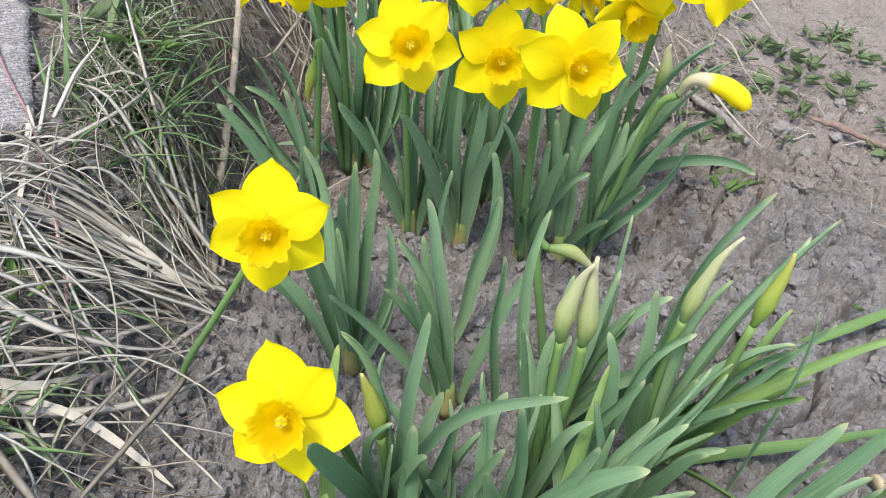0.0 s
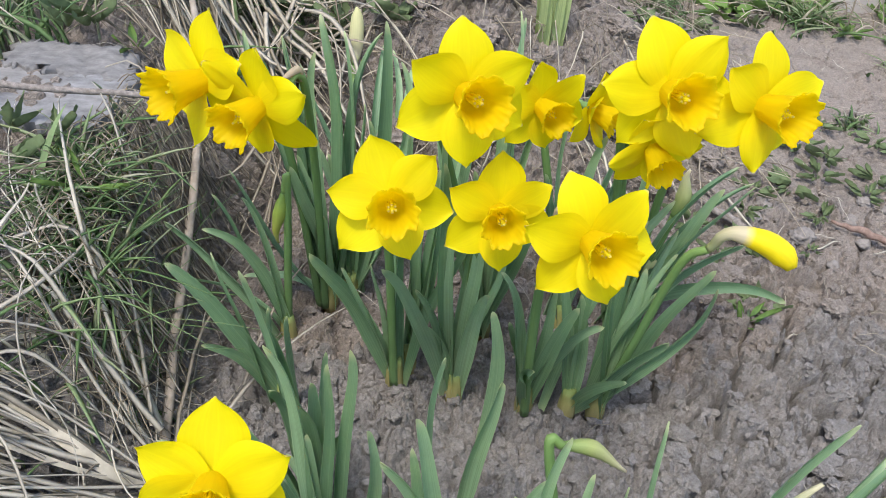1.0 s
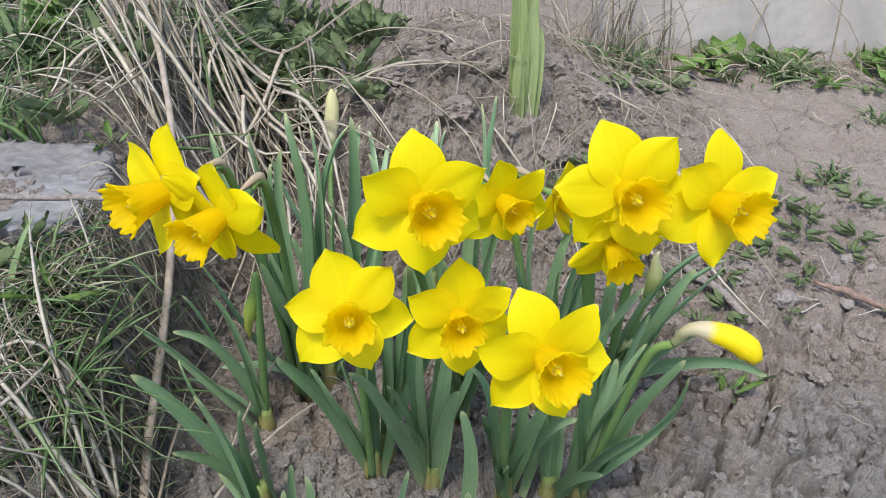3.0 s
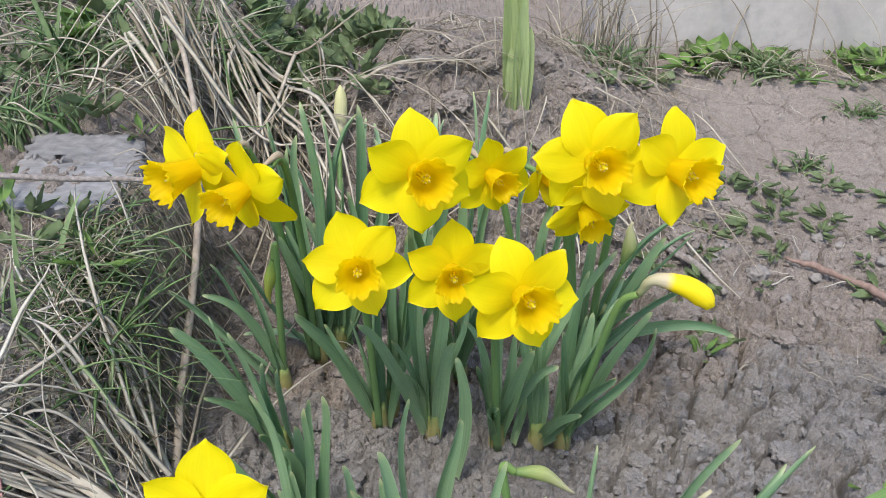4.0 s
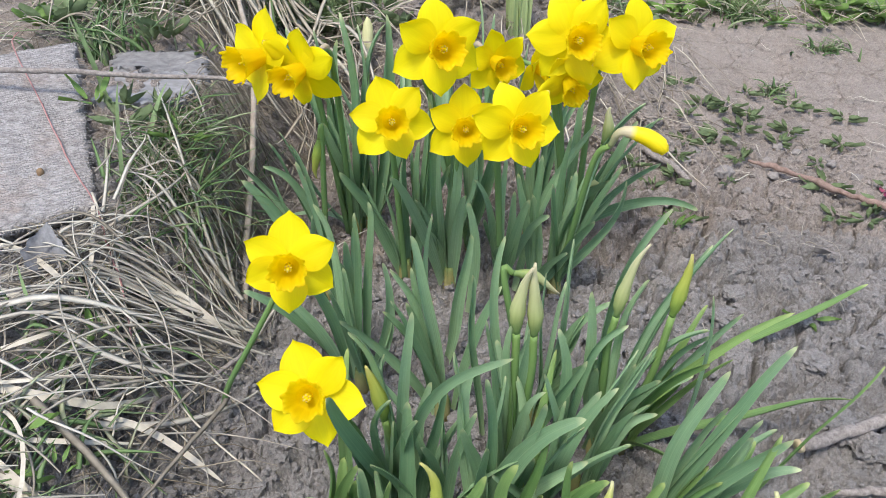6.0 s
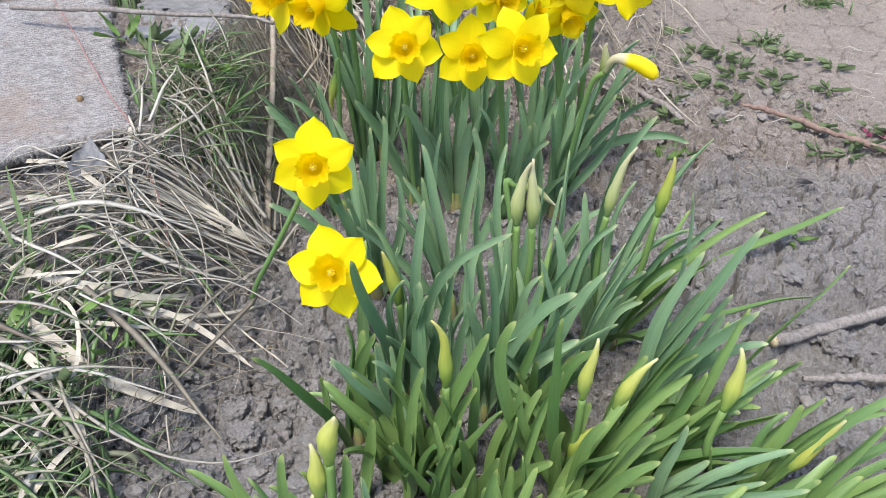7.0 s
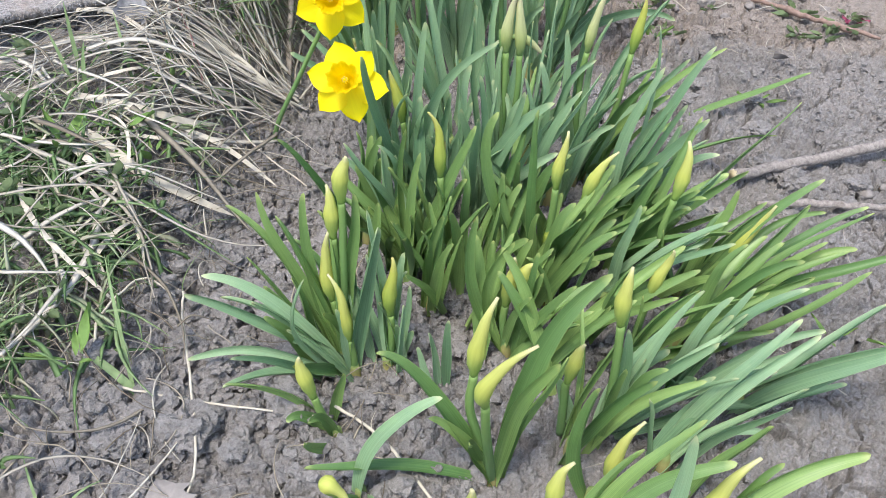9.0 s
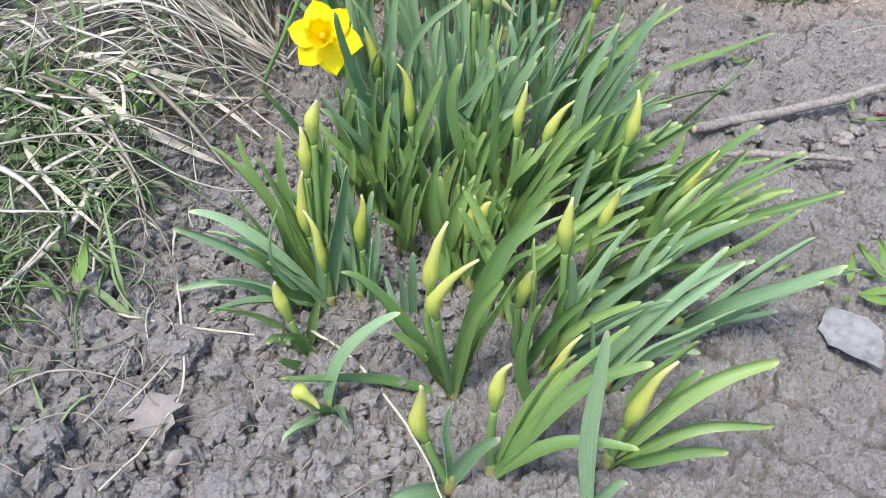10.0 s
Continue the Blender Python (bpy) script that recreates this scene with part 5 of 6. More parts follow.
# short broken bits on the flat clay
for k in range(120):
    x0, y0 = r.uniform(0.36, 0.85), r.uniform(0.72, 1.40)
    straw.add(lying(r, x0, y0, r.uniform(0, 6.28), r.uniform(0.012, 0.05), 0.004, curl=0.7, rows=6, up=0.004), r.choice((0.0010, 0.0016, 0.0026)), roll=r.uniform(-0.4, 0.4))
# a few on the bed
for k in range(34):
    x0, y0 = r.uniform(-0.25, 0.70), r.uniform(-0.2, 1.3)
    straw.add(lying(r, x0, y0, r.uniform(0, 6.28), r.uniform(0.03, 0.12), 0.006, curl=1.4, rows=8, up=0.008), r.choice((0.0009, 0.0013)))
straw.make("dry_straw", STRAW, "pale dry straw matted over the bank", "straw")

dead = Strands()
# old stems over the upper bank
for k in range(150):
    x0, y0 = r.uniform(-0.68, -0.26), r.uniform(0.95, 1.45)
    dead.add(lying(r, x0, y0, radians(r.choice((200, -10, 60, -50)) + r.gauss(0, 20)), r.uniform(0.06, 0.2), 0.012 + r.uniform(0, 0.03), curl=0.9, rows=9, up=0.02), r.choice((0.002, 0.003, 0.0045)), roll=r.uniform(-0.5, 0.5))
# dry stalks that hang in sheaves from the old tussocks behind
for k in range(12):
    ax, ay, aim = r.uniform(-0.38, -0.12), r.uniform(1.10, 1.34), r.gauss(-62, 24)
    for s in range(11):
        dead.add(lying(r, ax + r.gauss(0, 0.025), ay + r.gauss(0, 0.03), radians(aim + r.gauss(0, 17)), r.uniform(0.08, 0.34), 0.02 + r.uniform(0, 0.08), sag=r.uniform(0.0, 0.06), curl=r.choice((0.2, 0.5, 1.0)), rows=12, up=0.02), r.choice((0.0024, 0.0035, 0.005, 0.007)), roll=r.uniform(-0.5, 0.5))
# dead stems over the heap behind the flowers
for k in range(150):
    x0, y0 = r.uniform(-0.12, 0.50), r.uniform(0.96, 1.42)
    dead.add(lying(r, x0, y0, radians(r.gauss(-75, 45)), r.uniform(0.05, 0.16), 0.008 + r.uniform(0, 0.02), curl=0.5, rows=9, up=0.012), r.choice((0.0018, 0.0025, 0.004)), roll=r.uniform(-0.5, 0.5))
# litter and broken stems along the foot of the wall and round its end
for k in range(170):
    x0 = r.uniform(0.34, 1.15)
    y0 = 1.565 - 0.073 * (x0 - 0.4) - abs(r.gauss(0, 0.05))
    dead.add(lying(r, x0, y0, r.uniform(0, 6.28), r.uniform(0.03, 0.13), 0.004 + r.uniform(0, 0.02), curl=0.8, rows=8, up=0.015), r.choice((0.0015, 0.0022, 0.0035)), roll=r.uniform(-0.5, 0.5))
for k in range(80):
    x0, y0 = r.gauss(0.38, 0.06), r.gauss(1.52, 0.06)
    dead.add(upright(r, x0, y0, r.uniform(0, 6.28), r.uniform(0.06, 0.20), r.uniform(0.1, 0.9)), r.choice((0.002, 0.003, 0.004)), 0.001, 0.5)
for x0, y0, a, ln in ((0.66, 1.50, 125, 0.20), (0.74, 1.46, 70, 0.26), (0.80, 1.46, 160, 0.24), (0.62, 1.53, 50, 0.16), (0.90, 1.50, 150, 0.22), (0.52, 1.50, 110, 0.18)):
    dead.add(upright(r, x0, y0, radians(a), ln, 0.7), 0.0035, 0.0015, 0.5)
dead.make("dead_stems", OLD_STRAW, "old brown dead stems over the heap and upper bank", "dead stems")

thatch = Strands()
for k in range(1300):
    x0, y0 = -0.17 - 0.55 * r.random() ** 1.2, r.uniform(-0.05, 1.35)
    if x0 > -0.24 and y0 < 0.25:
        continue
    thatch.add(lying(r, x0, y0, r.uniform(0, 6.28), r.uniform(0.025, 0.11), 0.003 + r.uniform(0, 0.018), curl=2.0, rows=6, up=0.012), r.choice((0.0009, 0.0013, 0.0018)), roll=r.uniform(-0.8, 0.8))
for k in range(350):
    x0, y0 = r.uniform(-0.23, -0.15), r.uniform(0.58, 1.0)
    thatch.add(lying(r, x0 - 0.05, y0, radians(r.gauss(-50, 80)), r.uniform(0.03, 0.09), 0.012 + r.uniform(0, 0.02), sag=0.005, curl=1.6, rows=7, up=0.02), 0.0014, roll=r.uniform(-0.8, 0.8))
for k in range(620):
    x0, y0 = r.uniform(-0.25, 0.48), r.uniform(0.98, 1.55)
    thatch.add(lying(r, x0, y0, r.uniform(0, 6.28), r.uniform(0.03, 0.12), 0.004 + r.uniform(0, 0.012), curl=1.6, rows=6, up=0.012), 0.0014, roll=r.uniform(-0.8, 0.8))
for k in range(70):
    x0, y0 = r.uniform(-0.28, 0.0), r.uniform(-0.22, 0.20)
    thatch.add(lying(r, x0, y0, r.uniform(0, 6.28), r.uniform(0.02, 0.09), 0.012, curl=1.8, rows=9, up=0.008), r.choice((0.0008, 0.0012, 0.0018)))
thatch.make("grey_thatch", THATCH, "old grey dead grass matted in the turf", "dead grass")

grass = Strands()
# patches of turf: centre, radii, blades, length
for cx, cy, rx, ry, count, tall in ((-0.27, 0.74, 0.07, 0.15, 330, 0.045), (-0.24, 1.30, 0.08, 0.14, 200, 0.06), (-0.37, 0.28, 0.14, 0.16, 330, 0.045), (-0.30, 0.17, 0.07, 0.09, 150, 0.04),
                                    (-0.42, 0.95, 0.10, 0.12, 240, 0.06), (-0.42, 1.16, 0.16, 0.14, 260, 0.06), (-0.55, 0.30, 0.12, 0.14, 160, 0.05),
                                    (-0.23, 0.66, 0.05, 0.10, 200, 0.05), (-0.34, 0.05, 0.08, 0.12, 170, 0.045), (-0.55, 1.35, 0.2, 0.15, 240, 0.07),
                                    (-0.15, 1.40, 0.12, 0.10, 220, 0.05), (0.68, 1.48, 0.06, 0.04, 150, 0.04), (0.95, 1.50, 0.10, 0.04, 130, 0.04), (0.40, 1.45, 0.07, 0.07, 110, 0.05), (0.65, 1.19, 0.03, 0.02, 40, 0.018), (0.80, 1.34, 0.05, 0.03, 60, 0.025)):
    for k in range(count):
        a, d = r.uniform(0, 6.28), abs(r.gauss(0, 0.55))
        x0, y0 = cx + rx * d * math.cos(a), cy + ry * d * math.sin(a)
        grass.add(upright(r, x0, y0, r.uniform(0, 6.28), tall * r.uniform(0.5, 1.6), r.uniform(0.3, 1.7)), r.choice((0.0026, 0.0038, 0.0052, 0.0068)), 0.0004, 0.12, roll=r.uniform(-1.2, 1.2))
for k in range(260):
    x0, y0 = r.uniform(-0.56, -0.24), r.uniform(0.0, 0.46)
    grass.add(lying(r, x0, y0, r.uniform(0, 6.28), r.uniform(0.03, 0.10), 0.006 + r.uniform(0, 0.022), curl=1.0, rows=7, up=0.012), r.choice((0.003, 0.0045, 0.006)), 0.0004, 0.15, roll=r.uniform(-0.5, 0.5))
grass.make("meadow_grass", GRASS, "short green meadow grass growing through dry straw", "grass")


def stalk(name, points, radii, material, label, category, sides=9, rows=26, wobble=0.0):
    line = smooth_path(points, rows)
    if wobble:
        rr = random.Random(len(points) + int(1000 * abs(points[0][0])))
        line = line + np.array([(rr.uniform(-wobble, wobble), rr.uniform(-wobble, wobble), rr.uniform(-wobble, wobble)) for _ in range(rows)])
    rad = np.interp(np.linspace(0, 1, rows), np.linspace(0, 1, len(radii)), radii)
    v, f, q = tube(line, rad, sides)
    return tagged(mesh_object(name, v, f, material, q), label, category)


def band(points, width, label, rows=16):
    """A broad flattened straw leaf."""
    v, f, q = blade(smooth_path(points, rows), width, 0.0009, 0.2, r.uniform(-0.3, 0.3), r.uniform(-0.6, 0.6), 0.12, 0.8)
    return tagged(mesh_object("broad_straw", v, f, PALE_STRAW, q), label, "dry leaf", "broad straw leaves on the bank")


BROAD = "broad bleached dry grass leaf lying on the bank"
for pts, w in (([(-0.381, 0.393, 0.123), (-0.326, 0.369, 0.126), (-0.282, 0.369, 0.113), (-0.251, 0.378, 0.097), (-0.226, 0.411, 0.075)], 0.009),
               ([(-0.264, 0.370, 0.096), (-0.226, 0.369, 0.079), (-0.193, 0.361, 0.059), (-0.152, 0.343, 0.033)], 0.007),
               ([(-0.410, 0.352, 0.112), (-0.340, 0.316, 0.116), (-0.302, 0.291, 0.107), (-0.266, 0.271, 0.091), (-0.231, 0.267, 0.073), (-0.182, 0.271, 0.041)], 0.012),
               ([(-0.385, 0.327, 0.112), (-0.322, 0.273, 0.108), (-0.288, 0.244, 0.095), (-0.264, 0.212, 0.082), (-0.244, 0.166, 0.062)], 0.008),
               ([(-0.375, 0.295, 0.106), (-0.320, 0.242, 0.102), (-0.292, 0.212, 0.092), (-0.270, 0.162, 0.072)], 0.005),
               ([(-0.308, 0.325, 0.112), (-0.262, 0.331, 0.101), (-0.222, 0.359, 0.068)], 0.005),
               ([(-0.385, 0.385, 0.128), (-0.363, 0.401, 0.137), (-0.321, 0.424, 0.140), (-0.284, 0.471, 0.126)], 0.005),
               ([(-0.350, 0.215, 0.092), (-0.319, 0.182, 0.088), (-0.287, 0.156, 0.077), (-0.262, 0.12, 0.062)], 0.009),
               ([(-0.290, 0.140, 0.074), (-0.273, 0.180, 0.086), (-0.262, 0.219, 0.077)], 0.007),
               ([(-0.423, 0.490, 0.148), (-0.372, 0.476, 0.154), (-0.337, 0.464, 0.150), (-0.294, 0.468, 0.131)], 0.007),
               ([(-0.262, 0.540, 0.127), (-0.226, 0.534, 0.101), (-0.194, 0.528, 0.071), (-0.172, 0.538, 0.044)], 0.009),
               ([(-0.351, 0.521, 0.158), (-0.280, 0.511, 0.142), (-0.223, 0.517, 0.096), (-0.176, 0.535, 0.046)], 0.005),
               ([(-0.295, 0.572, 0.156), (-0.254, 0.606, 0.136), (-0.227, 0.632, 0.110), (-0.199, 0.656, 0.073)], 0.004),
               ([(-0.322, 0.599, 0.176), (-0.303, 0.530, 0.162), (-0.295, 0.467, 0.136)], 0.005),
               ([(-0.433, 0.551, 0.160), (-0.373, 0.530, 0.166), (-0.311, 0.484, 0.152), (-0.268, 0.453, 0.122), (-0.244, 0.418, 0.090)], 0.006)):
    band(pts, w, BROAD)
for k in range(7):
    a = radians(r.gauss(-34, 22))
    x0, y0, ln = r.uniform(-0.52, -0.36), r.uniform(0.27, 0.50), r.uniform(0.10, 0.24)
    bend, pts = r.uniform(-1.8, 1.8), []
    for s in range(6):
        p, q = x0 + math.cos(a + bend * s / 5) * ln * s / 5, y0 + math.sin(a + bend * s / 5) * ln * s / 5
        pts.append((p, q, float(land(p, q)) + 0.014 + 0.02 * math.sin(math.pi * s / 5) * r.uniform(0.6, 1.2)))
    if not any(on_board(p[0], p[1]) for p in pts):
        band(pts, r.uniform(0.003, 0.0062), BROAD)
THREAD = "thin dry grass stem lying across the soil"
for pts, w in (([(-0.235, 0.024, 0.046), (-0.211, 0.02, 0.042), (-0.163, 0.017, 0.034), (-0.093, 0.008, 0.032), (-0.047, 0.004, 0.03)], 0.0012),
               ([(-0.200, 0.135, 0.052), (-0.196, 0.109, 0.044), (-0.172, 0.038, 0.036), (-0.146, -0.049, 0.032), (-0.157, -0.109, 0.032), (-0.180, -0.16, 0.036)], 0.0013),
               ([(-0.252, 0.05, 0.062), (-0.259, 0.089, 0.064), (-0.24, 0.142, 0.062), (-0.207, 0.131, 0.05)], 0.0014),
               ([(-0.326, 0.612, 0.185), (-0.286, 0.539, 0.152), (-0.254, 0.467, 0.120), (-0.192, 0.40, 0.062), (-0.118, 0.345, 0.032)], 0.0014),
               ([(-0.05, 0.02, 0.03), (0.0, -0.02, 0.028), (0.055, -0.10, 0.028), (0.085, -0.17, 0.028)], 0.0015)):
    stalk("straw_stalk", pts, (w, w * 0.9, w * 0.6), PALE_STRAW, THREAD, "dry stem", 6, 22, 0.0006)

# ---- sticks, stalks and litter ----
stalk("dry_stalk", [(-0.176, 0.565, 0.03), (-0.188, 0.68, 0.075), (-0.200, 0.833, 0.130), (-0.214, 0.96, 0.205), (-0.262, 1.12, 0.262), (-0.315, 1.24, 0.32)], (0.0044, 0.0042, 0.0038, 0.003), DRY_STALK,
      "tall grey-brown dry hollow stalk leaning over the bank", "dry stalk", 10, 30, 0.0008)
stalk("twig", [(-0.53, 0.814, 0.250), (-0.45, 0.810, 0.248), (-0.39, 0.808, 0.246), (-0.321, 0.806, 0.241), (-0.223, 0.815, 0.233), (-0.18, 0.80, 0.229)], (0.0038, 0.0036, 0.003, 0.0024), BARK,
      "thin grey bare twig resting across board and slab", "twig", 8, 30, 0.0007)


def stick(points, radii, material, label, cut):
    ob = stalk("stick", points, radii, material, label, "stick", 10, 30, 0.0018 if material is RED_BARK else 0.0013)
    if cut:
        p, d = Vector(points[0]), (Vector(points[0]) - Vector(points[1])).normalized()
        line = np.array([p - d * 0.002, p + d * 0.001, p + d * 0.0025])
        v, f, q = tube(line, [radii[0] * 1.02, radii[0] * 1.0, radii[0] * 0.86], 10)
        child(mesh_object("cut_end", v, f, CUT_WOOD, q), ob, "pale freshly cut wood end")
    return ob


stick([(0.383, 0.377, 0.030), (0.44, 0.392, 0.033), (0.505, 0.416, 0.032), (0.575, 0.440, 0.034), (0.645, 0.473, 0.032), (0.76, 0.52, 0.032)], (0.0068, 0.0062, 0.0066, 0.0055), BARK, "grey weathered stick with a cut end lying on clay", True)
stick([(0.397, 0.326, 0.024), (0.45, 0.325, 0.026), (0.52, 0.319, 0.026), (0.565, 0.316, 0.024)], (0.003, 0.0046, 0.0042, 0.0022), BARK, "thin split grey stick lying on clay", False)
stick([(0.531, 0.962, 0.030), (0.59, 0.913, 0.030), (0.638, 0.855, 0.028), (0.72, 0.78, 0.028)], (0.0018, 0.0050, 0.0030, 0.0060, 0.0036, 0.0052, 0.0022), RED_BARK, "red-brown strip of bark lying on clay", False)
stick([(0.35, 0.985, 0.055), (0.38, 0.95, 0.046), (0.401, 0.93, 0.042), (0.424, 0.88, 0.032)], (0.004, 0.005, 0.0052, 0.004), BARK, "short brown dead stem beside the flower clump", False)
stalk("stick", [(-0.16, 0.50, 0.052), (-0.195, 0.45, 0.052), (-0.225, 0.41, 0.066), (-0.215, 0.37, 0.060)], (0.002, 0.0032, 0.003, 0.0018), BARK, "dark twisted dead root at the bed's edge", "stick", 8, 22, 0.001)
stalk("wild_grass", [(-0.172, 0.436, 0.034), (-0.160, 0.432, 0.070), (-0.132, 0.428, 0.122), (-0.105, 0.425, 0.173), (-0.088, 0.432, 0.205)], (0.0030, 0.0029, 0.0027), STEM, "green leaning stem rising from the soil behind a bloom", "grass stem", 8, 16)


def leaf_sheet(name, length, width, material, seed, lobes=0.0, curl=0.004):
    """A thin dead or living leaf with a midrib, lying flat, its stalk at the origin."""
    rr = random.Random(seed)
    rows, cols = 13, 7
    top = []
    ph = rr.uniform(0, 6)
    for i in range(rows):
        u = i / (rows - 1)
        half = 0.5 * width * max(0.03, math.sin(math.pi * (0.04 + 0.94 * u) ** 0.8) ** 1.25) * (1 + lobes * math.sin(26 * u + ph))
        for k in range(cols):
            c = -1 + 2 * k / (cols - 1)
            top.append((half * c, length * u, curl * (c * c - 0.3) + curl * math.sin(ph + 4 * u + 2 * c)))
    n = len(top)
    verts = top + [(x, y, z - (0.0 if (j % cols in (0, cols - 1) or j // cols in (0, rows - 1)) else 0.0006)) for j, (x, y, z) in enumerate(top)]
    faces = []
    for i in range(rows - 1):
        for k in range(cols - 1):
            a = i * cols + k
            faces.append((a, a + 1, a + cols + 1, a + cols))
            faces.append((n + a, n + a + cols, n + a + cols + 1, n + a + 1))
    uv = [(0.5 + 0.5 * (-1 + 2 * (j % cols) / (cols - 1)), (j // cols) / (rows - 1)) for j in range(n)]
    return mesh_object(name, verts, faces, material, uv + uv)


def fallen(x, y, lift, turn, length, width, material, label, seed, tip=(0, 0), curl=0.004, lobes=0.12):
    ob = leaf_sheet("dead_leaf", length, width, material, seed, lobes, curl)
    ob.matrix_basis = pose(x, y, float(land(x, y)) + lift, tip[0], tip[1], turn)
    return tagged(ob, label, "dead leaf")


fallen(0.449, 0.062, 0.004, 192, 0.084, 0.052, DEAD_LEAF, "silver-grey dead leaf lying on cracked clay", 3, (0, 2), 0.0030, 0.09)
fallen(-0.172, -0.060, 0.008, 205, 0.062, 0.042, BROWN_LEAF, "crumpled grey-brown dead leaf on soil clods", 4, (2, 2), 0.004, 0.3)
fallen(-0.125, -0.125, 0.014, 110, 0.018, 0.010, BROWN_LEAF, "small pinkish-brown dead leaf on soil", 6)
fallen(-0.345, 0.505, 0.020, 12, 0.052, 0.040, DEAD_LEAF, "folded grey dead leaf standing in the straw", 5, (58, 14), 0.007)
fallen(0.56, 0.70, 0.012, 60, 0.03, 0.016, BROWN_LEAF, "small dry brown leaf on cracked clay", 8)


def lump(name, x, y, size, material, label, category, seed, squash=0.7, group="", sink=0.3):
    rr = random.Random(seed)
    bm = bmesh.new()
    bmesh.ops.create_icosphere(bm, subdivisions=4 if size > 0.009 else 3, radius=1.0)
    o = Vector((rr.uniform(0, 50), rr.uniform(0, 50), rr.uniform(0, 50)))
    for v in bm.verts:
        d = v.co.normalized()
        k = 1 + 0.34 * noise.noise(d * 1.4 + o) + 0.26 * noise.noise(d * 2.9 + o) - 0.22 * abs(noise.noise(d * 4.5 + o)) + 0.15 * noise.noise(d * 8.0 + o) - 0.16 * abs(noise.noise(d * 13.0 + o)) + 0.06 * noise.noise(d * 26.0 + o)
        v.co = d * k * size
        v.co.z *= squash
    me = bpy.data.meshes.new(name)
    bm.to_mesh(me)
    bm.free()
    me.polygons.foreach_set("use_smooth", np.full(len(me.polygons), name != "clod", dtype=bool))
    me.materials.append(material)
    ob = new(name, me)
    ob.matrix_basis = pose(x, y, height(x, y) + size * squash * (1 - 2 * sink) * 0.6, 0, 0, rr.uniform(0, 360))
    return tagged(ob, label, category, group)


for k, (x, y, s) in enumerate(((0.482, 0.93, 0.014), (0.45, 0.985, 0.011), (0.53, 1.0, 0.010), (0.56, 0.93, 0.009), (0.45, 0.90, 0.007), (0.60, 1.02, 0.010), (0.40, 1.06, 0.010), (0.66, 0.96, 0.008), (0.505, 0.885, 0.008), (0.43, 0.955, 0.009), (0.57, 0.985, 0.012), (0.62, 1.0, 0.007), (0.52, 1.05, 0.007), (0.47, 1.03, 0.006), (0.69, 0.93, 0.010), (0.60, 0.40, 0.011), (0.575, 0.375, 0.013), (0.545, 0.372, 0.009), (0.62, 0.362, 0.012), (0.595, 0.345, 0.008), (0.515, 0.357, 0.007))):
    lump("stone", x, y, s, STONE, "small rounded grey stone half sunk in clay", "stone", 40 + k, 0.75, "stones on the bed")
lump("pebble", -0.199, -0.10, 0.006, CONCRETE, "tiny white shell-like pebble on the soil", "pebble", 61, 0.6)
lump("pebble", -0.165, 0.235, 0.006, CONCRETE, "tiny white shell-like pebble on the soil", "pebble", 62, 0.6)
lump("pebble", 0.395, 0.305, 0.007, STONE, "dark blue-grey pebble beside a stick", "pebble", 63, 0.6)
for k in range(104):
    x, y = r.uniform(-0.26, 0.06), r.uniform(-0.2, 0.30)
    if k > 92:
        x, y = r.uniform(0.40, 0.62), r.uniform(0.28, 0.44)
    if x > -0.08 and y > 0.02 and k < 93:
        x -= 0.12
    lump("clod", x, y, 0.006 + 0.015 * r.random() ** 1.8, SOIL, "rounded crumbly clod of dry grey clay", "clod", 100 + k, r.uniform(0.65, 0.9), "clods on the bed")

# the larger clods at the foot of the bank
for k in range(22):
    x, y = r.uniform(-0.25, -0.07), r.uniform(-0.16, 0.31)
    lump("clod", x, y, r.uniform(0.017, 0.029), SOIL, "large lumpy clod of pale grey clay", "clod", 300 + k, r.uniform(0.55, 0.8), "clods on the bed", 0.42)
# half-sunk clods in the broken clay beside the clump
for k in range(44):
    x, y = r.uniform(0.24, 0.50), r.uniform(0.50, 0.86)
    lump("clod", x, y, 0.006 + 0.013 * r.random() ** 1.5, SOIL, "half-sunk clod of dry grey clay beside a crack", "clod", 400 + k, r.uniform(0.45, 0.65), "clods on the bed", 0.5)
# clods of the heap behind the clump
for k in range(70):
    x, y = r.uniform(-0.16, 0.46), r.uniform(0.97, 1.42)
    lump("clod", x, y, 0.008 + 0.020 * r.random() ** 1.6, SOIL, "crumbly clod of pinkish clay on the soil heap", "clod", 200 + k, r.uniform(0.6, 0.85), "clods on the heap", 0.38)

crumbs = Strands()
BALLS = []
for fine in (1, 2):
    bm = bmesh.new()
    bmesh.ops.create_icosphere(bm, subdivisions=fine, radius=1.0)
    bm.verts.ensure_lookup_table()
    BALLS.append((np.array([v.co[:] for v in bm.verts]), [tuple(v.index for v in f.verts) for f in bm.faces]))
    bm.free()
nr = np.random.RandomState(5)
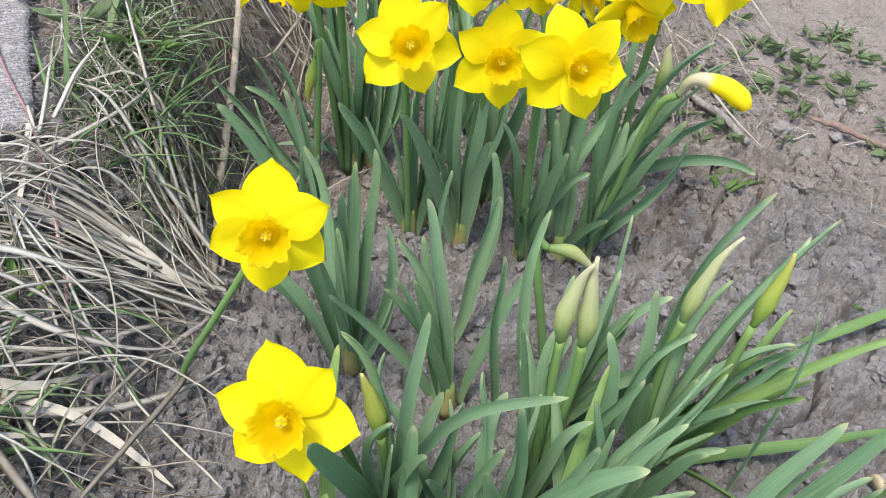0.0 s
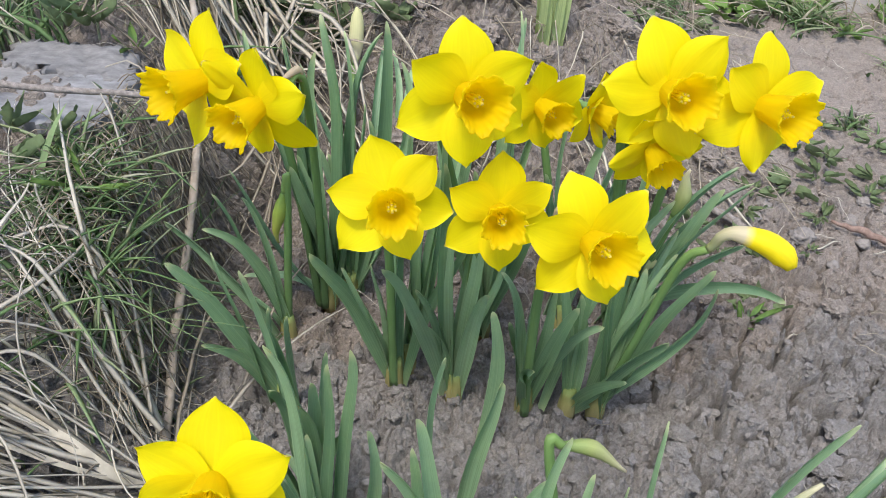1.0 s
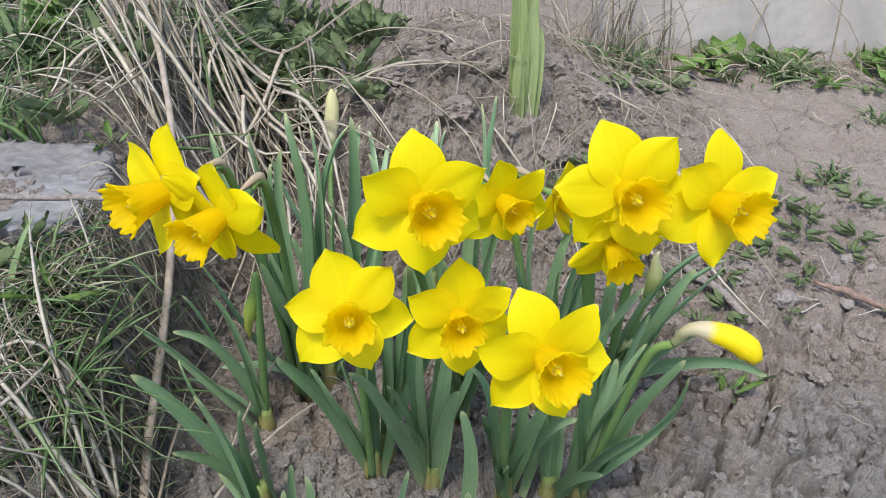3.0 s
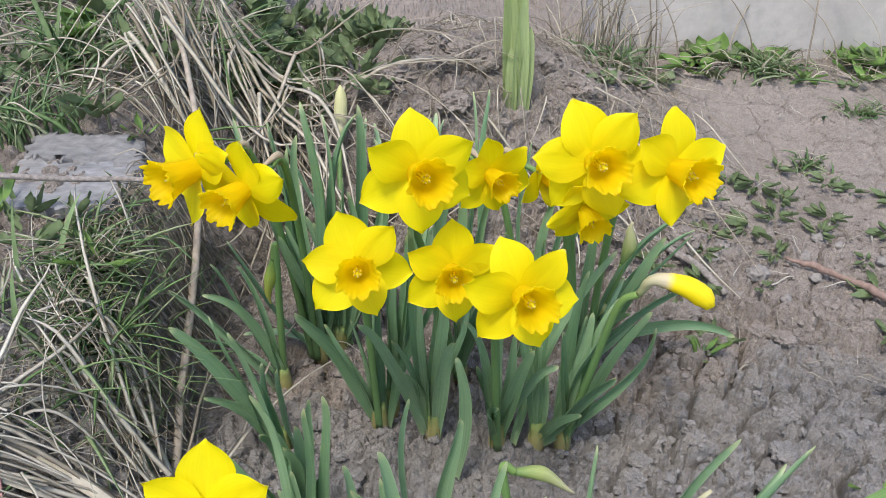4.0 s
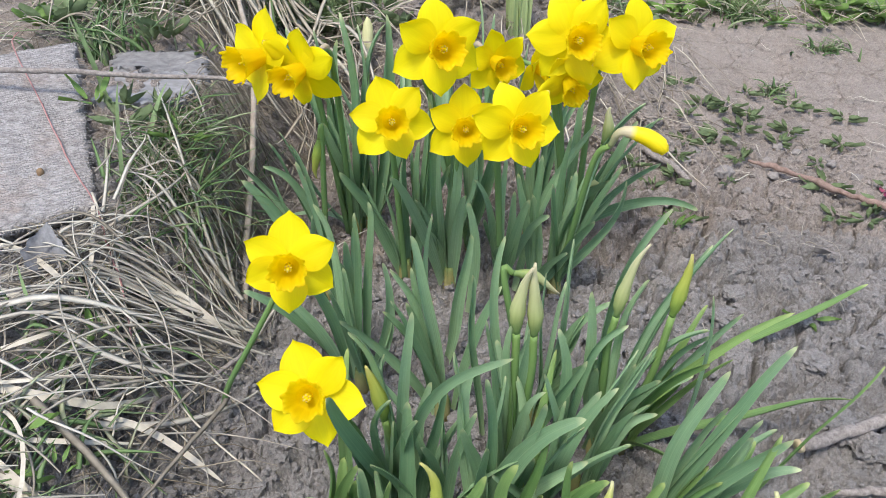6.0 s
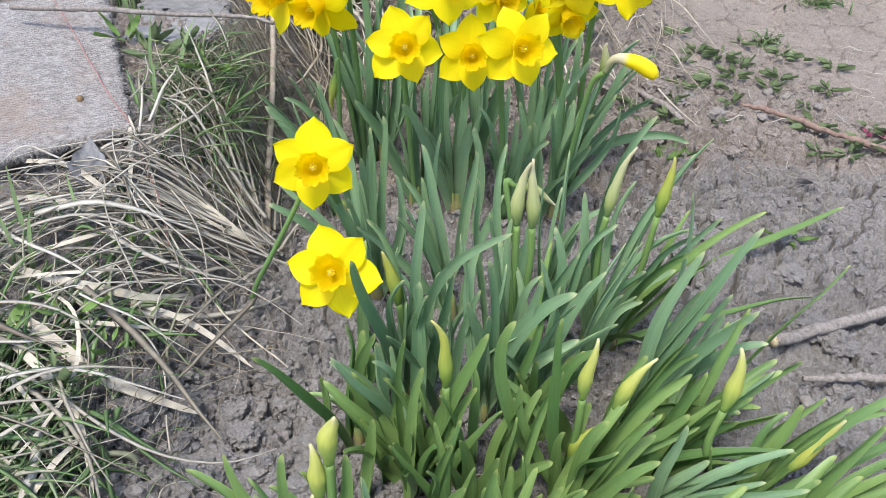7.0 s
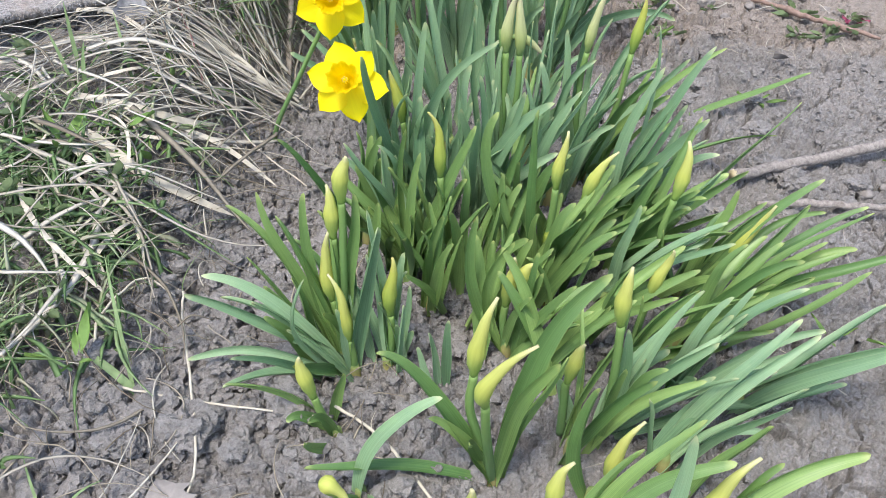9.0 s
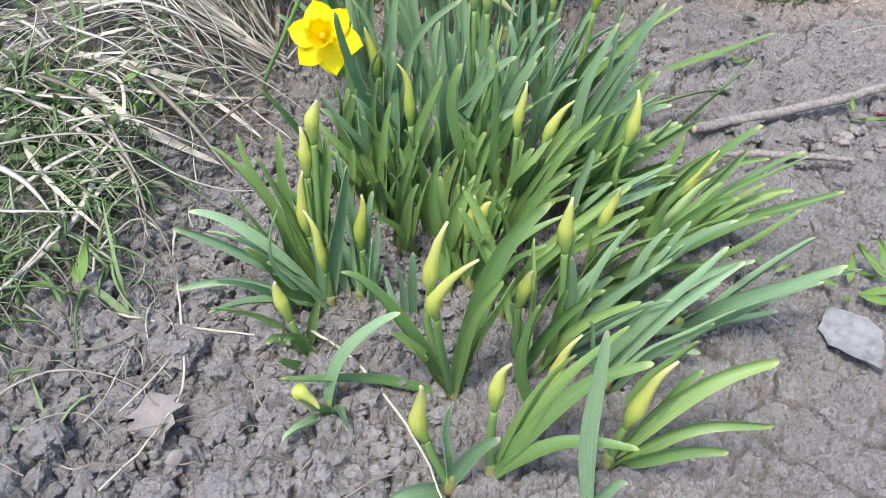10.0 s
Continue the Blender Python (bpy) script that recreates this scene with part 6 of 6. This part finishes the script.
# where, how many, largest: the broken bed, the flat clay, the heap
cx, cy, big = [], [], []
for x0, x1, y0, y1, count, most in ((-0.27, 0.10, -0.20, 0.36, 5200, 0.0068), (-0.20, 0.34, 0.0, 0.95, 5200, 0.0052), (0.2, 0.74, -0.2, 1.35, 6000, 0.0034), (-0.1, 0.45, 0.95, 1.45, 1500, 0.0055)):
    cx.append(nr.uniform(x0, x1, count))
    cy.append(nr.uniform(y0, y1, count))
    big.append(np.full(count, most))
cx, cy, big = np.concatenate(cx), np.concatenate(cy), np.concatenate(big)
cz = land(cx, cy) + relief(cx, cy)
for k in range(len(cx)):
    s = 0.0011 + big[k] * nr.rand() ** 3.0
    ball, ball_faces = BALLS[s > 0.0032]
    base = len(crumbs.verts)
    v = ball * (s * nr.uniform(0.62, 1.25, (len(ball), 1))) * np.array((nr.uniform(0.8, 1.4), nr.uniform(0.8, 1.4), nr.uniform(0.6, 1.0)))
    crumbs.verts += list(v + np.array((cx[k], cy[k], cz[k] + s * 0.2)))
    crumbs.faces += [tuple(base + a for a in f) for f in ball_faces]
crumbs.make("clay_crumbs", SOIL, "small loose crumbs of dry grey clay", "crumbs", False)

# ---- board, slab, timber, wall ----
def plate(name, corners, z0, z1, thick, material, label, category, seed, nu=46, nv=40, rough=0.0015, fray=0.004):
    """A worn sheet with uneven edges, from four corners (front left, front right, back right, back left)."""
    rr = random.Random(seed)
    a, b, c, d = (np.array(p, float) for p in corners)
    top = []
    for j in range(nv):
        v = j / (nv - 1)
        for i in range(nu):
            u = i / (nu - 1)
            p = (a * (1 - u) + b * u) * (1 - v) + (d * (1 - u) + c * u) * v
            e = min(u, 1 - u, v, 1 - v)
            z = z0 * (1 - v) + z1 * v + rough * (noise.noise(Vector((p[0] * 16, p[1] * 16, seed))) + 0.6 * noise.noise(Vector((p[0] * 70, p[1] * 26, seed))))
            if e == 0:
                p = p + np.array((rr.uniform(-fray, fray), rr.uniform(-fray, fray)))
                z -= 0.001
            top.append((p[0], p[1], z))
    n = len(top)
    verts = top + [(x, y, z - thick) for x, y, z in top]
    faces = []
    for j in range(nv - 1):
        for i in range(nu - 1):
            q = j * nu + i
            faces.append((q, q + 1, q + nu + 1, q + nu))
            faces.append((n + q, n + q + nu, n + q + nu + 1, n + q + 1))
    rim = [i for i in range(nu)] + [j * nu + nu - 1 for j in range(1, nv)] + [(nv - 1) * nu + i for i in range(nu - 2, -1, -1)] + [j * nu for j in range(nv - 2, 0, -1)]
    for p, q in zip(rim, rim[1:] + rim[:1]):
        faces.append((q, p, n + p, n + q))
    return tagged(mesh_object(name, verts, faces, material, smooth=name != "slab"), label, category)


board = plate("board", ((-0.86, 0.294), (-0.325, 0.609), (-0.453, 0.949), (-0.99, 0.634)), 0.172, 0.237, 0.014, BOARD, "weathered whitish fibre board lying on the grassy bank", "board", 4, 90, 60, 0.0025, 0.003)
fringe = Strands()
for k in range(240):
    u = r.random()
    if k % 2:
        p = Vector((-0.325, 0.609, 0.168)).lerp(Vector((-0.453, 0.949, 0.233)), u)
        a = radians(r.gauss(20, 30))
    else:
        p = Vector((-0.325, 0.609, 0.168)).lerp(Vector((-0.60, 0.447, 0.168)), u)
        a = radians(r.gauss(-70, 30))
    ln = r.uniform(0.004, 0.014)
    fringe.thread(np.array([(p.x + math.cos(a) * ln * s, p.y + math.sin(a) * ln * s, p.z - 0.006 * s * s * r.random()) for s in (-0.5, 0.0, 0.5, 1.0)]), 0.0007)
child(mesh_object("fringe", fringe.verts, fringe.faces, BOARD), board, "frayed pale fibres along the edge")["kind"] = "stuff"
v, f, q = tube(np.array([(-0.397, 0.655, h) for h in (0.182, 0.188, 0.191, 0.1925)]), [0.0038, 0.0042, 0.0034, 0.0014], 12)
child(mesh_object("nail_head", v, f, RUST, q), board, "rusty brown nail head")
stalk("string", [(-0.53, 0.96, 0.248), (-0.522, 0.917, 0.242), (-0.432, 0.773, 0.212), (-0.366, 0.665, 0.190), (-0.320, 0.60, 0.178), (-0.294, 0.547, 0.158), (-0.272, 0.507, 0.140), (-0.25, 0.45, 0.112)], (0.0009, 0.001, 0.0009), RED_WIRE,
      "faded red plastic string running over the board", "string", 6, 34, 0.0008)
slab = plate("slab", ((-0.392, 0.822), (-0.276, 0.806), (-0.262, 0.905), (-0.402, 0.925)), 0.203, 0.208, 0.012, SLAB, "broken grey flat stone slab in the turf", "slab", 9, 26, 16, 0.0016, 0.0040)
ledge = plate("ledge", ((-0.400, 0.918), (-0.264, 0.896), (-0.276, 0.950), (-0.405, 0.972)), 0.211, 0.216, 0.014, DARK_SLAB, "darker rough upper layer of the slab", "", 10, 40, 14, 0.0055, 0.0070)
child(ledge, slab)
plate("timber", ((-1.10, 1.22), (-0.60, 1.36), (-0.66, 1.46), (-1.16, 1.32)), 0.30, 0.30, 0.07, BARK, "grey weathered timber beam lying behind the turf", "timber", 12, 40, 10, 0.003, 0.004)


def wall_block():
    """A low concrete wall with a worn edge."""
    n = 60
    verts, faces = [], []
    p0, p1 = np.array((0.38, 1.600)), np.array((3.4, 1.38))
    d = (p1 - p0) / np.linalg.norm(p1 - p0)
    out = np.array((d[1], -d[0]))
    prof = ((0.0, 0.02), (0.0, 0.10), (-0.002, 0.2), (0.0, 0.3), (-0.001, 0.44), (-0.012, 0.455), (-0.18, 0.455), (-0.18, 0.02))
    for i in range(n):
        p = p0 + (p1 - p0) * (i / (n - 1)) ** 1.6
        for k, (o, z) in enumerate(prof):
            w = 0.004 * noise.noise(Vector((p[0] * 9, z * 14, k)))
            q = p + out * (o + w)
            verts.append((q[0], q[1], z + 0.004 * noise.noise(Vector((p[0] * 12, k, 3.0))) * (k in (4, 5))))
    m = len(prof)
    for i in range(n - 1):
        for k in range(m):
            k2 = (k + 1) % m
            faces.append((i * m + k, (i + 1) * m + k, (i + 1) * m + k2, i * m + k2))
    faces.append(tuple(range(m)))
    faces.append(tuple((n - 1) * m + k for k in range(m))[::-1])
    return tagged(mesh_object("wall_back", verts, faces, CONCRETE, smooth=False), "low pale concrete wall behind the bed", "wall", kind="structure")


wall_block()


# ---- weeds ----
def shared(ob):
    me = ob.data
    bpy.data.objects.remove(ob)
    return me


LANCE = [shared(leaf_sheet("leaf", 0.05, 0.013, WEED, s, 0.32, 0.004)) for s in (11, 12, 19)]
LANCE_BRIGHT = [shared(leaf_sheet("leaf", 0.05, 0.012, BRIGHT_WEED, s, 0.05, 0.002)) for s in (13, 14)]
ROUND = [shared(leaf_sheet("leaf", 0.034, 0.028, WEED, s, 0.05, 0.003)) for s in (15, 16)]
ROUND_BRIGHT = [shared(leaf_sheet("leaf", 0.034, 0.028, BRIGHT_WEED, s, 0.05, 0.003)) for s in (17, 18)]


def weed(x, y, meshes, count, size, rise, label, category="weed", lift=0.0):
    root = new("weed")
    root.empty_display_size = 0.01
    root.location = (x, y, float(land(x, y)) + lift)
    a0 = r.uniform(0, 360)
    for k in range(count):
        ob = child(new("leaf", r.choice(meshes)), root)
        e = rise * r.uniform(0.4, 1.3)
        out = 0.004 + 0.012 * size * r.random()
        a = r.uniform(0, 360) if meshes is LANCE else a0 + 360 * k / count + r.uniform(-25, 25)
        ob.matrix_basis = pose(0, 0, 0.004 + 0.012 * r.random() * size, 0, 0, a) @ pose(0, out, 0, e, r.uniform(-15, 15), 0) @ Matrix.Scale(size * r.uniform(0.45, 1.2), 4)
    return tagged(root, label, category, "weeds round the bed")


DARK_ROSETTE = "low rosette of dark green weed leaves on clay"
for x, y, n, s in ((0.383, 0.797, 9, 0.75), (0.548, 1.054, 10, 0.9), (0.60, 1.02, 8, 0.7), (0.496, 1.11, 9, 0.8), (0.545, 1.12, 9, 0.9), (0.36, 0.875, 8, 0.7), (0.687, 1.122, 7, 0.7),
                   (0.60, 0.80, 7, 0.7), (0.665, 1.20, 7, 0.6), (0.48, 0.90, 7, 0.5), (0.62, 0.885, 8, 0.8), (0.342, 0.93, 9, 0.8), (0.64, 0.96, 7, 0.6), (0.71, 0.88, 7, 0.7), (0.46, 1.07, 6, 0.8), (0.42, 0.96, 9, 0.9), (0.50, 1.02, 10, 1.0), (0.57, 1.09, 8, 0.9), (0.52, 0.97, 8, 0.7), (0.63, 1.06, 9, 0.9), (0.47, 1.16, 8, 0.8), (0.59, 1.17, 8, 0.8), (0.70, 1.02, 9, 0.9), (0.68, 0.83, 9, 0.9), (0.64, 0.79, 7, 0.7), (0.40, 0.90, 8, 0.8), (0.44, 1.00, 6, 0.7), (0.66, 1.14, 7, 0.8), (0.74, 1.10, 7, 0.9)):
    weed(x, y, LANCE, n + 3, s * r.uniform(0.5, 0.75), 12, DARK_ROSETTE)
for x, y, n, s in ((0.474, 0.085, 5, 0.8), (0.52, 0.095, 6, 0.8), (0.474, 0.582, 5, 0.5), (0.405, 0.113, 3, 0.4), (0.60, 0.42, 5, 0.6)):
    weed(x, y, LANCE_BRIGHT, n, s, 25, "small bright green weed with narrow leaves on clay")
weed(0.362, 0.772, LANCE_BRIGHT, 8, 0.7, 58, "small upright green weed sprouting from cracked clay")
for x, y, n, s in ((0.54, 1.48, 6, 1.3), (0.595, 1.53, 5, 1.5), (0.685, 1.535, 5, 1.35), (0.87, 1.52, 8, 1.5), (0.95, 1.47, 8, 1.5), (0.91, 1.51, 6, 1.2), (0.47, 1.40, 7, 0.8), (0.405, 1.34, 8, 0.8), (0.33, 1.26, 7, 0.7)):
    weed(x, y, ROUND_BRIGHT if s > 1.2 else ROUND, n + 2, s * 0.95, 30, "leafy green strawberry-like plant below the concrete wall", "plant", -0.004)
for x, y, n, s in ((0.27, 1.06, 10, 0.9), (0.23, 1.03, 8, 0.7), (-0.01, 1.15, 8, 1.0), (0.03, 1.06, 7, 0.8)):
    weed(x, y, ROUND, n, s, 40, "dark leafy weed on the soil heap", lift=0.01)
for k in range(44):
    x, y = r.uniform(-0.24, 0.02), r.uniform(1.16, 1.75)
    weed(x, y, r.choice((LANCE, ROUND)), 10, r.uniform(0.7, 1.25), 50, "dark green leafy weed in rough grass", lift=0.012)
for k in range(24):
    x, y = r.uniform(-0.62, -0.28), r.uniform(0.98, 1.5)
    weed(x, y, r.choice((LANCE, ROUND, ROUND_BRIGHT)), 7, r.uniform(0.7, 1.2), 40, "low green weed among dry grass", lift=0.015)
for x, y, s in ((-0.36, 0.30, 1.0), (-0.31, 0.33, 0.9), (-0.42, 0.36, 1.1), (-0.30, 0.26, 0.9), (-0.27, 0.30, 0.8), (-0.40, 0.22, 1.0), (-0.46, 0.28, 1.1), (-0.34, 0.20, 0.8), (-0.44, 0.46, 1.0), (-0.28, 0.44, 0.7), (-0.33, 0.75, 0.9), (-0.38, 0.80, 1.0), (-0.345, 0.795, 0.8), (-0.30, 0.785, 0.8), (-0.285, 0.975, 0.9), (-0.35, 0.985, 1.0), (-0.26, 0.03, 0.9), (-0.30, 0.08, 0.8), (-0.25, 0.72, 0.8)):
    weed(x, y, r.choice((LANCE_BRIGHT, LANCE_BRIGHT, LANCE)), 5, s * 0.8, 45, "green leafy weed growing through dry straw", lift=0.014)


for k in range(26):
    x = r.uniform(0.44, 1.15)
    y = 1.565 - 0.073 * (x - 0.4) - abs(r.gauss(0, 0.06))
    weed(x, y, r.choice((ROUND, ROUND_BRIGHT, LANCE, LANCE_BRIGHT)), r.choice((6, 8, 10)), r.uniform(0.5, 1.0), 34, "small leafy weed in the litter below the wall", lift=-0.004)


def magenta_bits(x, y):
    root = new("fallen_petals")
    root.location = (x, y, height(x, y) + 0.003)
    for k in range(5):
        ob = child(leaf_sheet("petal", 0.014, 0.009, MAGENTA, 70 + k, 0.0, 0.002), root)
        ob.matrix_basis = pose(r.uniform(-0.02, 0.02), r.uniform(-0.012, 0.012), 0.004, r.uniform(0, 30), 0, r.uniform(0, 360))
    return tagged(root, "dark magenta fallen petals on dry clay", "petals")


magenta_bits(0.65, 0.435)
magenta_bits(0.72, 0.875)


def iris(x, y):
    root = new("iris_shoot")
    root.location = (x, y, float(land(x, y)) - 0.022)
    for dx, dy, tx, tz, w, turn in ((-0.002, 0.0, -0.008, 0.29, 0.028, 0.1), (0.008, -0.006, 0.016, 0.125, 0.020, -0.3), (-0.006, -0.003, -0.016, 0.20, 0.024, 0.3), (0.002, -0.009, 0.004, 0.165, 0.022, -0.15), (-0.007, -0.010, -0.010, 0.10, 0.016, 0.2)):
        v, f, q = blade(bezier2(np.array((dx, dy, 0.0)), np.array((dx * 1.2, dy - 0.004, tz * 0.5)), np.array((tx, dy + 0.008, tz)), 14), w, 0.0025, 0.7, turn, 0.1, 0.2, 0.9)
        child(mesh_object("leaf", v, f, IRIS, q), root)
    return tagged(root, "pale green fan of young iris leaves on the heap", "iris")


iris(0.180, 1.125)


def tall_blade(x, y, tip, w):
    b = np.array((x, y, float(land(x, y)) - 0.003))
    t = np.array(tip)
    v, f, q = blade(bezier2(b, (b + t) / 2 + np.array((0, 0, 0.02)), t, 14), w, 0.0007, 0.3, r.uniform(-0.5, 0.5), 0.3, 0.3, 0.8)
    return tagged(mesh_object("wild_grass", v, f, GRASS, q), "single long green grass blade", "grass", "long grass blades")


for x, y, tip, w in ((-0.216, 0.024, (-0.250, 0.110, 0.115), 0.004), (-0.205, 0.02, (-0.275, 0.055, 0.06), 0.007), (-0.235, -0.11, (-0.275, -0.05, 0.05), 0.003), (-0.235, -0.11, (-0.28, -0.115, 0.042), 0.003),
                     (-0.235, -0.11, (-0.205, -0.075, 0.05), 0.003), (-0.325, 0.70, (-0.31, 0.71, 0.27), 0.005), (-0.30, 0.715, (-0.272, 0.76, 0.25), 0.006), (-0.305, 0.64, (-0.297, 0.655, 0.235), 0.005),
                     (-0.375, 0.83, (-0.40, 0.84, 0.31), 0.006), (-0.38, 0.42, (-0.385, 0.44, 0.215), 0.005), (-0.385, 0.41, (-0.41, 0.43, 0.19), 0.004), (-0.372, 0.40, (-0.36, 0.41, 0.18), 0.005), (-0.33, 0.44, (-0.345, 0.47, 0.19), 0.004),
                     (-0.42, 1.12, (-0.46, 1.14, 0.40), 0.008), (-0.44, 1.13, (-0.40, 1.15, 0.36), 0.006), (-0.20, 1.10, (-0.205, 1.10, 0.33), 0.005)):
    tall_blade(x, y, tip, w)
